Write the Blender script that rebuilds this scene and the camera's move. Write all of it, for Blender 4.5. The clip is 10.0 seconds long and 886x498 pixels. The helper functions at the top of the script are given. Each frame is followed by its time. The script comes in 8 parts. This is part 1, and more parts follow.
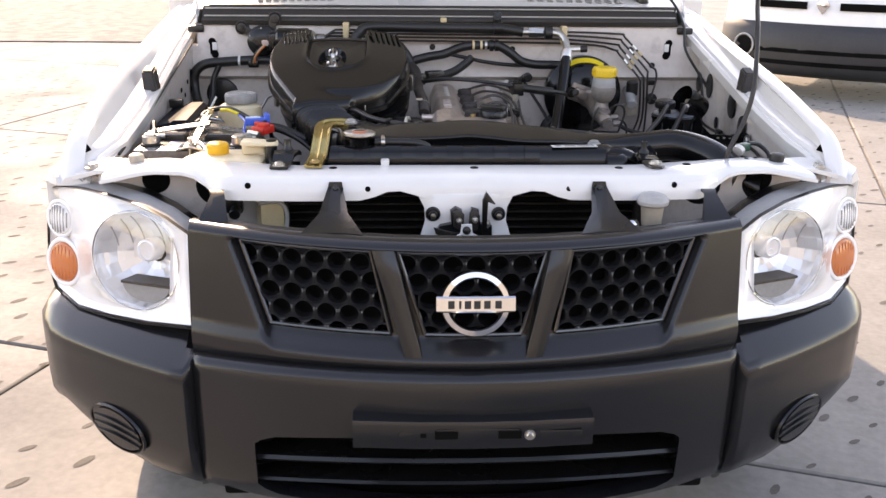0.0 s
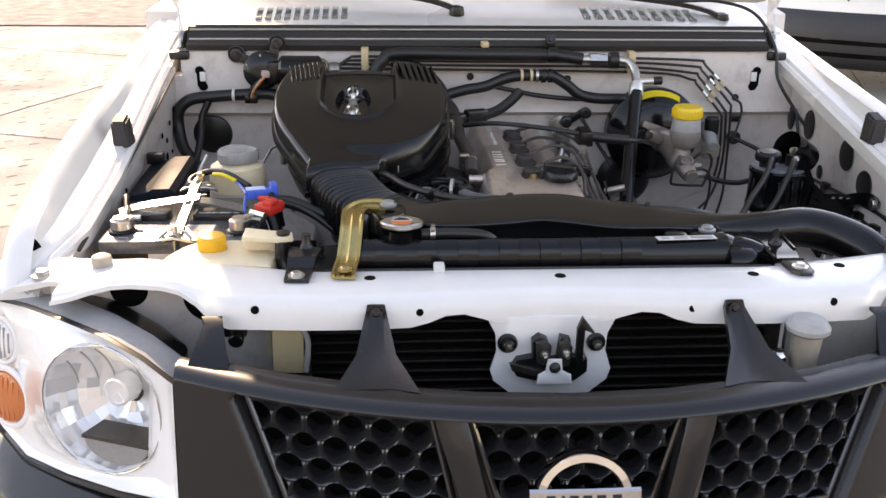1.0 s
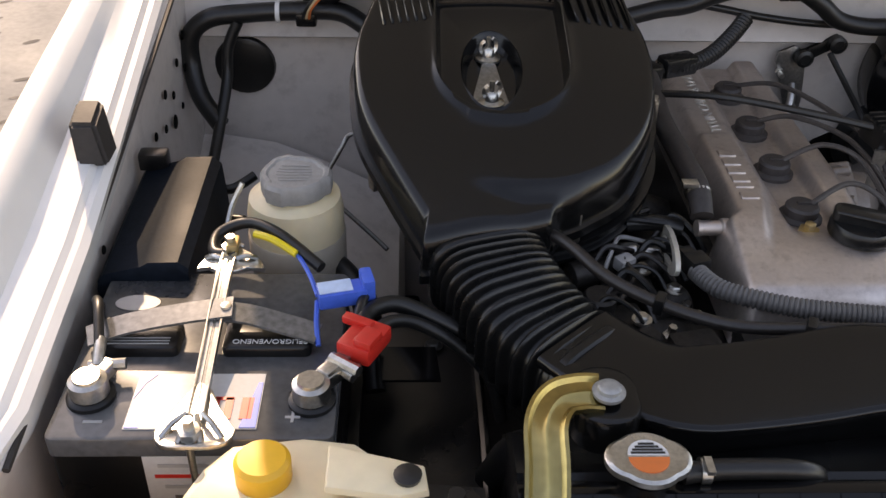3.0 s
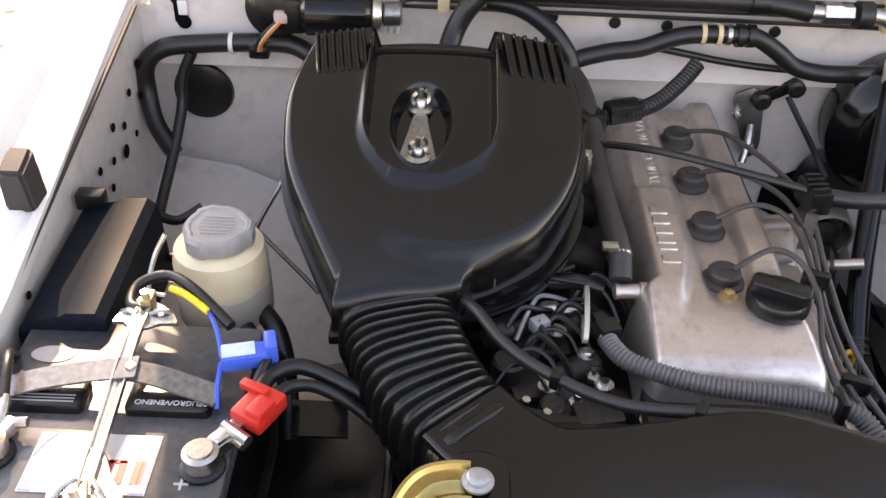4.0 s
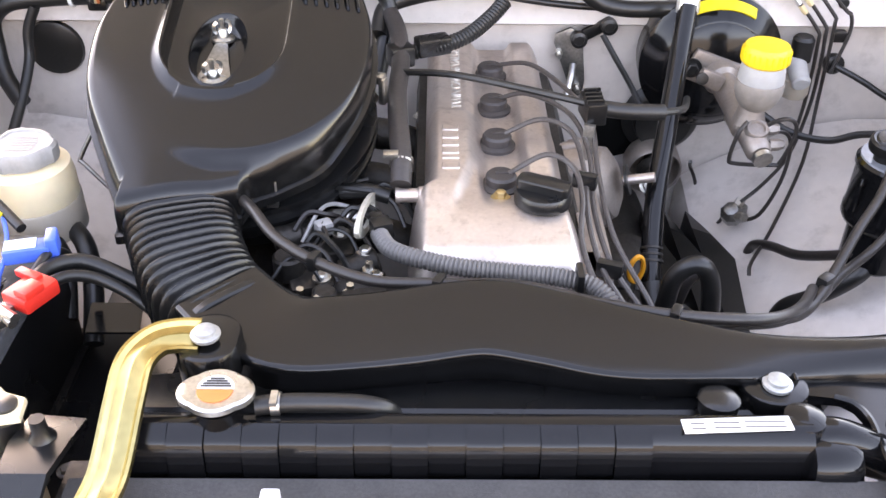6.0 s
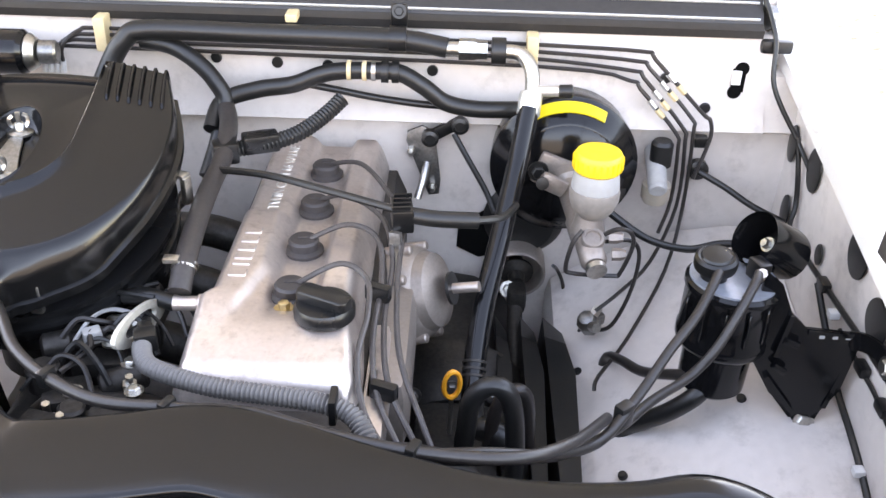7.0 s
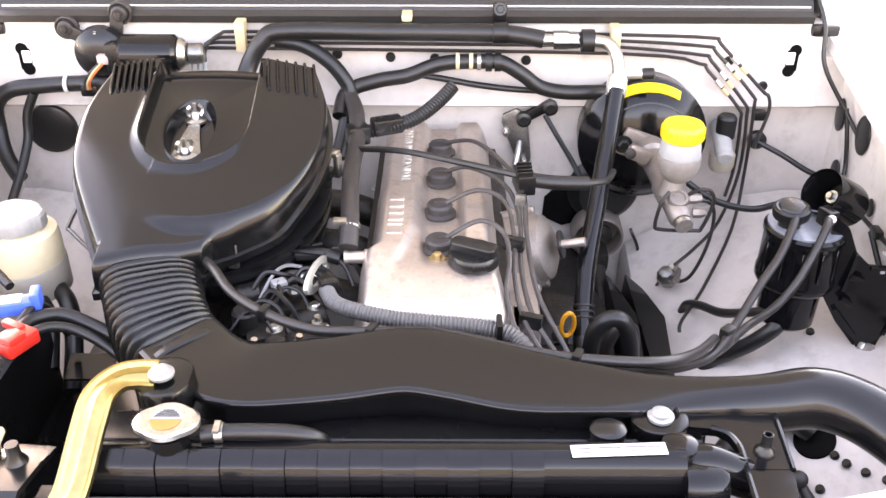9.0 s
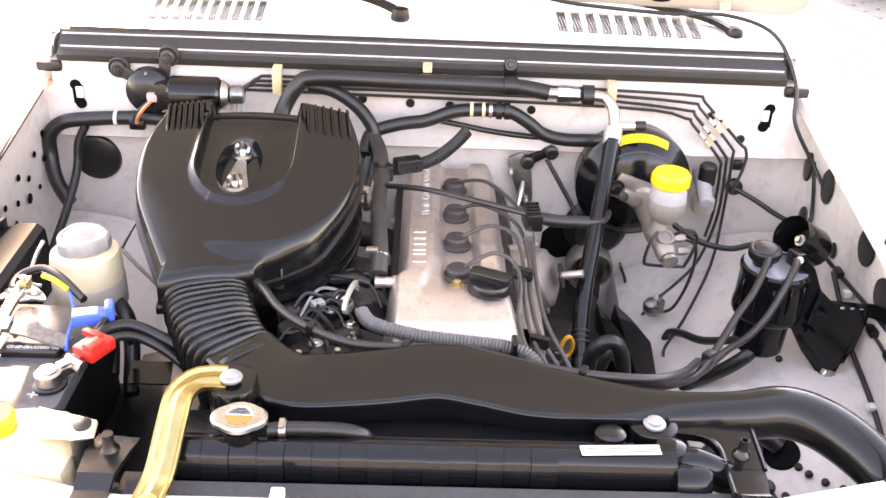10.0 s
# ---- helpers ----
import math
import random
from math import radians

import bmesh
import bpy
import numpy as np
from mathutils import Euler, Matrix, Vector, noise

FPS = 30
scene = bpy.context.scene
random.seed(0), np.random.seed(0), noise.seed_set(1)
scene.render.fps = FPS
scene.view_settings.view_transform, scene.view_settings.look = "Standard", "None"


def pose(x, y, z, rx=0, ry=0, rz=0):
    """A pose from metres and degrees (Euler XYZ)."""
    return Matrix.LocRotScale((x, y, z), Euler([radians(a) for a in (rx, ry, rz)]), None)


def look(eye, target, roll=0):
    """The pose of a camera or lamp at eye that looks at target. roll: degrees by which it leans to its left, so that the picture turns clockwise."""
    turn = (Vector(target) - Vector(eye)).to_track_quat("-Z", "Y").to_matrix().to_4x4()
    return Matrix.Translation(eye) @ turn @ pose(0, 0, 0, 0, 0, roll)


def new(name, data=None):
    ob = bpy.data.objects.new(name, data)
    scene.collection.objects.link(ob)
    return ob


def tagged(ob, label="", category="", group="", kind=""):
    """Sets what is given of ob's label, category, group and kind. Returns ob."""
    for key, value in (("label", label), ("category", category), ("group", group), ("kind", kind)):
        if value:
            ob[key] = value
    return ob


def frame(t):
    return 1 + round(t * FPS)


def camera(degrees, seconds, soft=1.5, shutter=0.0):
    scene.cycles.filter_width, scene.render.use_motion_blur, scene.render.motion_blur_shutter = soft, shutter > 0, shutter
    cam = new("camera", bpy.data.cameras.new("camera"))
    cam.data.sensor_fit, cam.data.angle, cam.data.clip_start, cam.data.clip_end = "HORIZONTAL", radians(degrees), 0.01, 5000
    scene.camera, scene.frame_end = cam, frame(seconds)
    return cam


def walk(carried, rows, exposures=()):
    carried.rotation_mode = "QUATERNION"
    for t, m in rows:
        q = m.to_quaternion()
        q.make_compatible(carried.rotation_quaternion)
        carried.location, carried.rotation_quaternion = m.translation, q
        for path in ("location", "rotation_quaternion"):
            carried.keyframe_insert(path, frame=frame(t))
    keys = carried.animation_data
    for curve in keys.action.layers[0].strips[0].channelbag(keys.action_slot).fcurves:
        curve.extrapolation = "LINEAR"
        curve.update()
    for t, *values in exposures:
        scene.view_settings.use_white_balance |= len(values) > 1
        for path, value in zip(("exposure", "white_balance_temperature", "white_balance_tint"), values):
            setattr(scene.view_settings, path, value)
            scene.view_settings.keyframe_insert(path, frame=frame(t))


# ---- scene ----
cam = camera(50.0, 10.0)
PATH = [
    (0, (-0.127, -1.46, 1.385), (-0.036, 0.43, 0.737), 0.6),
    (0.5, (-0.201, -1.294, 1.41), (-0.061, 0.583, 0.734), 0.3),
    (1, (-0.234, -0.915, 1.45), (-0.112, 0.954, 0.75), 0.7),
    (1.5, (-0.328, -0.571, 1.453), (-0.227, 1.29, 0.727), 1.7),
    (2, (-0.413, -0.267, 1.454), (-0.264, 1.491, 0.511), -1.8),
    (2.2, (-0.403, -0.204, 1.431), (-0.278, 1.564, 0.505), -1.3),
    (3.3, (-0.375, 0.014, 1.561), (-0.313, 1.566, 0.301), 2.3),
    (3.5, (-0.357, 0.029, 1.588), (-0.3, 1.544, 0.284), 2.7),
    (4, (-0.263, 0.019, 1.603), (-0.264, 1.616, 0.398), 2.1),
    (4.5, (-0.17, -0.012, 1.586), (-0.237, 1.644, 0.466), 0.7),
    (5, (-0.12, -0.044, 1.529), (-0.241, 1.614, 0.417), 0.2),
    (5.5, (-0.11, -0.085, 1.513), (-0.212, 1.536, 0.346), -0.3),
    (6, (-0.024, -0.121, 1.543), (-0.008, 1.506, 0.38), 0.7),
    (6.2, (0.041, -0.115, 1.557), (0.049, 1.531, 0.42), 1.1),
    (7.3, (0.285, -0.018, 1.537), (0.263, 1.698, 0.51), 1.6),
    (7.5, (0.302, -0.016, 1.524), (0.292, 1.67, 0.449), 1.1),
    (8, (0.288, -0.053, 1.487), (0.29, 1.559, 0.303), -1.1),
    (8.5, (0.175, -0.131, 1.525), (0.208, 1.491, 0.355), -0.7),
    (9, (0.063, -0.248, 1.599), (0.059, 1.468, 0.572), 0.1),
    (9.5, (0.001, -0.332, 1.663), (0.04, 1.467, 0.79), 1.9),
    (10, (-0.012, -0.399, 1.689), (0.046, 1.345, 0.713), 2.7),
]
walk(cam, [(t, look(eye, target, roll)) for t, eye, target, roll in PATH],
     exposures=[(0, 2.58, 10600, 24), (1, 2.48, 10900, 22), (1.5, 2.0, 10800, 22), (2, 1.55, 10400, 22), (3.5, 2.56, 11500, 24), (4.5, 3.57, 11600, 26), (5.5, 4.08, 11400, 27), (7.5, 4.17, 10600, 22), (8.5, 4.33, 10900, 23), (9, 4.42, 12200, 29), (9.5, 4.3, 13600, 31), (10, 4.22, 12600, 31)])

# ---- light ----
SUN_AZ, SUN_EL = 340.0, 31.2
world = bpy.data.worlds.new("sky")
scene.world = world
world.use_nodes = True
wn = world.node_tree.nodes
sky = wn.new("ShaderNodeTexSky")
sky.sky_type, sky.sun_disc = "NISHITA", False
sky.sun_elevation, sky.sun_rotation = radians(SUN_EL), radians(SUN_AZ)
sky.dust_density, sky.air_density, sky.altitude = 1.6, 1.0, 1500
world.node_tree.links.new(sky.outputs[0], wn["Background"].inputs[0])
wn["Background"].inputs[1].default_value = 0.15
sun = new("sun", bpy.data.lights.new("sun", "SUN"))
sun.data.energy, sun.data.angle, sun.data.color = 1.4, radians(0.6), (1.0, 0.955, 0.89)
sun.matrix_world = look((-2.925, 8.036, 5.18), (0, 0, 0))


# ---- materials ----
def mat(name, color, rough=0.5, metal=0.0, var=0.12, scale=30.0, bump=0.0, coat=0.0, dirt=None, dirt_amt=0.3,
        spec=0.5, trans=0.0, sss=0.0, speck=0.0, bscale=None, spots=0.0):
    m = bpy.data.materials.new(name)
    m.use_nodes = True
    nt = m.node_tree
    n, l = nt.nodes, nt.links
    b = n["Principled BSDF"]
    tc = n.new("ShaderNodeTexCoord")
    big = n.new("ShaderNodeTexNoise")
    big.inputs["Scale"].default_value, big.inputs["Detail"].default_value = scale * 0.18, 5
    fine = n.new("ShaderNodeTexNoise")
    fine.inputs["Scale"].default_value, fine.inputs["Detail"].default_value = scale * 4, 6
    for t in (big, fine):
        l.new(tc.outputs["Object"], t.inputs["Vector"])
    ramp = n.new("ShaderNodeMapRange")
    ramp.inputs["From Min"].default_value, ramp.inputs["From Max"].default_value = 0.35, 0.7
    l.new(big.outputs["Fac"], ramp.inputs["Value"])
    mix = n.new("ShaderNodeMix")
    mix.data_type = "RGBA"
    lo = tuple(c * (1 - var) for c in color) if dirt is None else tuple(c * (1 - dirt_amt) + d * dirt_amt for c, d in zip(color, dirt))
    mix.inputs["A"].default_value = (*color, 1)
    mix.inputs["B"].default_value = (*lo, 1)
    l.new(ramp.outputs[0], mix.inputs["Factor"])
    mix2 = n.new("ShaderNodeMix")
    mix2.data_type, mix2.blend_type = "RGBA", "MULTIPLY"
    gr = n.new("ShaderNodeMapRange")
    gr.inputs["From Min"].default_value, gr.inputs["From Max"].default_value = 0.3, 0.7
    gr.inputs["To Min"].default_value, gr.inputs["To Max"].default_value = 1 - var - speck, 1 + var * 0.5
    l.new(fine.outputs["Fac"], gr.inputs["Value"])
    mix2.inputs["Factor"].default_value = 1.0
    l.new(mix.outputs["Result"], mix2.inputs["A"])
    l.new(gr.outputs[0], mix2.inputs["B"])
    result = mix2.outputs["Result"]
    if spots:
        sn = n.new("ShaderNodeTexNoise")
        sn.inputs["Scale"].default_value, sn.inputs["Detail"].default_value, sn.inputs["Roughness"].default_value = scale * 1.3, 8, 0.65
        l.new(tc.outputs["Object"], sn.inputs["Vector"])
        sr = n.new("ShaderNodeMapRange")
        sr.inputs["From Min"].default_value, sr.inputs["From Max"].default_value = 0.53, 0.70
        sr.inputs["To Max"].default_value = spots
        l.new(sn.outputs["Fac"], sr.inputs["Value"])
        mix3 = n.new("ShaderNodeMix")
        mix3.data_type = "RGBA"
        grime = dirt or tuple(c * 0.4 for c in color)
        mix3.inputs["B"].default_value = (*(c * 0.6 for c in grime), 1)
        l.new(result, mix3.inputs["A"])
        l.new(sr.outputs[0], mix3.inputs["Factor"])
        result = mix3.outputs["Result"]
    l.new(result, b.inputs["Base Color"])
    rr = n.new("ShaderNodeMapRange")
    rr.inputs["From Min"].default_value, rr.inputs["From Max"].default_value = 0.3, 0.7
    rr.inputs["To Min"].default_value, rr.inputs["To Max"].default_value = rough * 0.85, min(1, rough * 1.2)
    l.new(big.outputs["Fac"], rr.inputs["Value"])
    l.new(rr.outputs[0], b.inputs["Roughness"])
    b.inputs["Metallic"].default_value = metal
    b.inputs["Specular IOR Level"].default_value = spec
    b.inputs["Coat Weight"].default_value = coat
    b.inputs["Coat Roughness"].default_value = 0.06
    b.inputs["Transmission Weight"].default_value = trans
    if sss:
        b.inputs["Subsurface Weight"].default_value = sss
        b.inputs["Subsurface Radius"].default_value = (0.012, 0.009, 0.006)
    if bump:
        bn = n.new("ShaderNodeTexNoise")
        bn.inputs["Scale"].default_value, bn.inputs["Detail"].default_value = bscale or scale * 8, 4
        l.new(tc.outputs["Object"], bn.inputs["Vector"])
        bp = n.new("ShaderNodeBump")
        bp.inputs["Strength"].default_value, bp.inputs["Distance"].default_value = bump, 0.002
        l.new(bn.outputs["Fac"], bp.inputs["Height"])
        l.new(bp.outputs["Normal"], b.inputs["Normal"])
    return m


WHITE = mat("white_paint", (0.76, 0.745, 0.72), 0.24, var=0.03, scale=6, coat=0.5)
BAYWHITE = mat("bay_paint", (0.655, 0.595, 0.552), 0.40, var=0.05, scale=14, bump=0.04, spec=0.25, dirt=(0.40, 0.33, 0.28), dirt_amt=0.28, spots=0.35)
# cream hood paint with shade mixed into the colour, dimming its reflections
HOODIN = mat("shaded_hood_paint", (0.50, 0.445, 0.37), 0.42, var=0.04, scale=9)
BLACKGRAIN = mat("grained_black_plastic", (0.0095, 0.0100, 0.0112), 0.22, var=0.15, scale=40, bump=0.05, bscale=900, dirt=(0.014, 0.014, 0.015), dirt_amt=0.3, spec=0.5)
BLACKPL = mat("black_plastic", (0.007, 0.007, 0.0072), 0.28, var=0.18, scale=30, bump=0.03, bscale=500, spec=0.45)
DUCTBL = mat("moulded_black_plastic", (0.005, 0.005, 0.0052), 0.19, var=0.22, scale=20, bump=0.02, bscale=300, spec=0.40)
CELLBL = mat("gloss_black_moulding", (0.018, 0.018, 0.019), 0.11, var=0.1, scale=25, spec=0.85)
GLOSSBL = mat("gloss_black_paint", (0.005, 0.005, 0.0055), 0.13, var=0.1, scale=25, spec=0.34)
RUBBER = mat("black_rubber", (0.011, 0.0108, 0.0105), 0.36, var=0.25, scale=50, bump=0.06, spec=0.48)
DARKMET = mat("dark_oily_metal", (0.055, 0.05, 0.046), 0.48, metal=0.6, var=0.35, scale=40, bump=0.15, dirt=(0.02, 0.017, 0.014), dirt_amt=0.7)
CHROME = mat("chrome", (0.62, 0.625, 0.64), 0.06, metal=1.0, var=0.02, scale=10)
STEEL = mat("zinc_steel", (0.62, 0.60, 0.56), 0.30, metal=1.0, var=0.2, scale=60, bump=0.06)
BOLTGREY = mat("dull_zinc_bolt", (0.40, 0.41, 0.41), 0.42, metal=0.6, var=0.15, scale=60, bump=0.05)
DARKSTEEL = mat("dull_steel", (0.30, 0.29, 0.275), 0.32, metal=0.9, var=0.25, scale=60, bump=0.06)
ALU = mat("cast_aluminium", (0.68, 0.60, 0.555), 0.38, metal=0.85, var=0.07, scale=45, bump=0.06, dirt=(0.36, 0.27, 0.22), dirt_amt=0.5, bscale=600, spots=0.33)
ALUBRIGHT = mat("machined_aluminium", (0.78, 0.76, 0.72), 0.32, metal=0.8, var=0.08, scale=60, bump=0.05)
GOLD = mat("yellow_zinc", (0.42, 0.30, 0.11), 0.24, metal=0.95, var=0.16, scale=35, dirt=(0.44, 0.40, 0.20), dirt_amt=0.6)
MILK = mat("milky_plastic", (0.78, 0.65, 0.44), 0.38, var=0.05, scale=18, sss=0.35)
MILKGREY = mat("aged_milky_plastic", (0.42, 0.36, 0.29), 0.40, var=0.08, scale=18, sss=0.2)
GREYPL = mat("grey_plastic", (0.36, 0.355, 0.345), 0.45, var=0.08, scale=25)
CORRGREY = mat("grey_conduit", (0.125, 0.117, 0.112), 0.45, var=0.1, scale=40)
FELT = mat("grey_felt", (0.055, 0.053, 0.052), 0.9, var=0.2, scale=90, bump=0.3)
YELLOW = mat("yellow_plastic", (0.86, 0.55, 0.03), 0.38, var=0.05, scale=20)
YELPAINT = mat("yellow_paint", (0.80, 0.60, 0.03), 0.35, var=0.06, scale=30)
ORANGE = mat("orange_plastic", (0.85, 0.33, 0.03), 0.35, var=0.05, scale=20)
STICKOR = mat("orange_sticker", (0.74, 0.17, 0.045), 0.45, var=0.05, scale=40)
RED = mat("red_plastic", (0.66, 0.03, 0.02), 0.35, var=0.08, scale=40)
BLUE = mat("blue_plastic", (0.02, 0.12, 0.58), 0.35, var=0.08, scale=40)
GREEN = mat("green_plastic", (0.012, 0.07, 0.05), 0.4, var=0.08, scale=40)
PAPER = mat("white_label", (0.64, 0.63, 0.61), 0.45, var=0.06, scale=60)
INK = mat("black_print", (0.02, 0.02, 0.02), 0.5, scale=60)
WIREGREY = mat("worn_dark_sheath", (0.024, 0.020, 0.0185), 0.36, var=0.25, scale=60, bump=0.05)
BOOT = mat("dusty_boot_rubber", (0.040, 0.033, 0.031), 0.5, var=0.25, scale=60, bump=0.05)
LEAD = mat("dusty_lead_sheath", (0.060, 0.050, 0.046), 0.42, var=0.25, scale=60, bump=0.05)
TAN = mat("tan_plastic", (0.62, 0.48, 0.28), 0.45, var=0.06, scale=30)
BRASS = mat("brass", (0.55, 0.40, 0.20), 0.35, metal=0.9, var=0.15, scale=50)
# near-black used mostly to stand for shade in holes, gaps and behind openings
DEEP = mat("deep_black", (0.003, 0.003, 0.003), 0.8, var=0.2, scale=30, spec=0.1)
CONCRETE = mat("pale_concrete", (0.222, 0.216, 0.205), 0.85, var=0.12, scale=9, bump=0.3, dirt=(0.165, 0.158, 0.148), dirt_amt=0.6, bscale=60, spots=0.35)
JOINT = mat("joint_dirt", (0.22, 0.195, 0.165), 0.95, var=0.2, scale=20, bump=0.2)
ASPHALT = mat("grey_asphalt", (0.10, 0.098, 0.10), 0.9, var=0.15, scale=30, bump=0.3, bscale=150)
TYRE = mat("tyre_rubber", (0.03, 0.03, 0.03), 0.7, var=0.2, scale=30, bump=0.1)
GREYBUMP = mat("grey_bumper_plastic", (0.026, 0.026, 0.028), 0.5, var=0.1, scale=10)
SILVER = mat("bright_reflector_silver", (0.96, 0.96, 0.955), 0.10, metal=0.05, coat=0.6, var=0.03, scale=20)
STOPRUB = mat("aged_brown_rubber", (0.034, 0.029, 0.027), 0.6, var=0.2, scale=40, bump=0.08)
WALLGREY = mat("sky_block_grey", (0.24, 0.245, 0.25), 0.9, var=0.12, scale=4, bump=0.1)
SHADEGREY = mat("grey_shade_plastic", (0.30, 0.30, 0.295), 0.5, var=0.1, scale=30)
SEAL = mat("aged_seal_rubber", (0.026, 0.023, 0.021), 0.38, var=0.2, scale=30, bump=0.05)
BELLOWS = mat("bellows_rubber", (0.007, 0.007, 0.0072), 0.26, var=0.2, scale=30, spec=0.42)
REFLECTOR = mat("metallised_reflector", (0.96, 0.96, 0.96), 0.08, metal=0.35, var=0.02, scale=20)
CAPORANGE = mat("orange_yellow_plastic", (0.85, 0.43, 0.03), 0.38, var=0.05, scale=20)
ALUDARK = mat("weathered_casting", (0.37, 0.315, 0.28), 0.45, metal=0.7, var=0.1, scale=60, bump=0.08, dirt=(0.22, 0.19, 0.17), dirt_amt=0.5, bscale=500)
MILKDARK = mat("clouded_grey_plastic", (0.25, 0.22, 0.195), 0.42, var=0.15, scale=30, sss=0.1)
PIT = mat("pit_dirt", (0.085, 0.078, 0.070), 0.9, var=0.2, scale=30)


def clear_material(name, tint=(1, 1, 1), rough=0.02):
    m = bpy.data.materials.new(name)
    m.use_nodes = True
    n, l = m.node_tree.nodes, m.node_tree.links
    n.remove(n["Principled BSDF"])
    tr, gl, mx = (n.new("ShaderNode" + k) for k in ("BsdfTransparent", "BsdfGlossy", "MixShader"))
    tr.inputs[0].default_value = (*tint, 1)
    gl.inputs["Roughness"].default_value = rough
    mx.inputs[0].default_value = 0.06
    l.new(tr.outputs[0], mx.inputs[1])
    l.new(gl.outputs[0], mx.inputs[2])
    l.new(mx.outputs[0], n["Material Output"].inputs[0])
    return m


CLEAR = clear_material("clear_lens", (0.97, 0.975, 0.98))
AMBER = mat("amber_lens", (0.74, 0.17, 0.03), 0.22, var=0.05, scale=40, coat=0.6)
GLASS = clear_material("windscreen_glass", (0.35, 0.42, 0.40))


# ---- mesh tools ----
V = Vector


def part(name, bm, material, parent=None, label="", ang=38):
    bmesh.ops.recalc_face_normals(bm, faces=bm.faces[:])
    lim = radians(ang)
    for f in bm.faces:
        f.smooth = True
    for e in bm.edges:
        e.smooth = len(e.link_faces) == 2 and e.calc_face_angle(0) < lim
    me = bpy.data.meshes.new(name)
    bm.to_mesh(me)
    bm.free()
    me.materials.append(material)
    ob = new(name, me)
    if parent is not None:
        ob.parent = parent
        if parent.data is None:
            ob.matrix_parent_inverse = Matrix.Translation(-parent.location)
    if label:
        ob["label"] = label
    return ob


def thing(name, label, category, at=(0, 0, 0), group="", kind=""):
    e = new(name)
    e.empty_display_size = 0.05
    e.location = at
    return tagged(e, label, category, group, kind)


def B():
    return bmesh.new()


def box(bm, c, s, rot=None, bev=0.0, seg=2):
    m = Matrix.Translation(c) @ (rot.to_4x4() if rot is not None else Matrix()) @ Matrix.Diagonal((*s, 1))
    r = bmesh.ops.create_cube(bm, size=1.0, matrix=m)
    if bev:
        es = list({e for v in r["verts"] for e in v.link_edges})
        bmesh.ops.bevel(bm, geom=es, offset=bev, segments=seg, affect="EDGES", profile=0.6)
    return bm


def rotz(a):
    return Matrix.Rotation(radians(a), 3, "Z")


def loft(bm, rings, cap=True, closed=True):
    vs = [[bm.verts.new(p) for p in r] for r in rings]
    n = len(rings[0])
    for a, b in zip(vs, vs[1:]):
        for i in range(n if closed else n - 1):
            j = (i + 1) % n
            bm.faces.new((a[i], a[j], b[j], b[i]))
    if cap and closed:
        bm.faces.new(vs[0][::-1])
        bm.faces.new(vs[-1])
    return bm


def frame_of(d):
    d = V(d).normalized()
    u = d.cross(V((0, 0, 1)))
    if u.length < 1e-3:
        u = V((1, 0, 0))
    u.normalize()
    return d, u, d.cross(u)


def lathe(bm, prof, at, axis=(0, 0, 1), n=28, sq=None):
    d, u, w = frame_of(axis)
    at = V(at)
    rings = []
    for r, h in prof:
        r = max(r, 1e-4)
        rings.append([at + d * h + (u * math.cos(2 * math.pi * i / n) + w * math.sin(2 * math.pi * i / n)) * r * (sq(i, n) if sq else 1) for i in range(n)])
    return loft(bm, rings)


def cyl(bm, p, q, r, r2=None, n=20, bev=0.0):
    p, q = V(p), V(q)
    h = (q - p).length
    r2 = r if r2 is None else r2
    b = min(bev, h * 0.4, r * 0.6)
    prof = [(r - b, 0), (r, b), (r2, h - b), (r2 - b, h)] if b else [(r, 0), (r2, h)]
    return lathe(bm, prof, p, q - p, n)


def curve_pts(pts, sm=7):
    pts = [V(p) for p in pts]
    out = []
    for i in range(len(pts) - 1):
        p0, p1, p2, p3 = pts[max(i - 1, 0)], pts[i], pts[i + 1], pts[min(i + 2, len(pts) - 1)]
        for k in range(sm):
            t = k / sm
            out.append(0.5 * (2 * p1 + (p2 - p0) * t + (2 * p0 - 5 * p1 + 4 * p2 - p3) * t * t + (3 * p1 - p0 - 3 * p2 + p3) * t ** 3))
    return out + [pts[-1]]


def tube(bm, pts, r, n=10, sm=7, rib=0, amp=0.0, taper=None):
    """A round hose along the points; rib: rings per metre."""
    c = curve_pts(pts, sm)
    if rib:
        total = sum((b - a).length for a, b in zip(c, c[1:]))
        k = max(8, int(total * rib * 4))
        acc, res, want = 0.0, [c[0]], total / k
        for a, b in zip(c, c[1:]):
            d = (b - a).length
            while acc + d >= want and d > 1e-9:
                f = (want - acc) / d
                a = a.lerp(b, f)
                res.append(a)
                d, acc = (b - a).length, 0.0
            acc += d
        c = res
    prev = None
    rings = []
    for i, p in enumerate(c):
        d = (c[min(i + 1, len(c) - 1)] - c[max(i - 1, 0)]).normalized()
        if prev is None:
            prev = d.orthogonal().normalized()
        u = (prev - d * prev.dot(d)).normalized()
        prev = u
        w = d.cross(u)
        rr = r * (taper(i / (len(c) - 1)) if taper else 1)
        if rib:
            rr *= 1 + amp * (1, 0.3, -1, 0.3)[i % 4]
        rings.append([p + (u * math.cos(2 * math.pi * j / n) + w * math.sin(2 * math.pi * j / n)) * rr for j in range(n)])
    return loft(bm, rings)


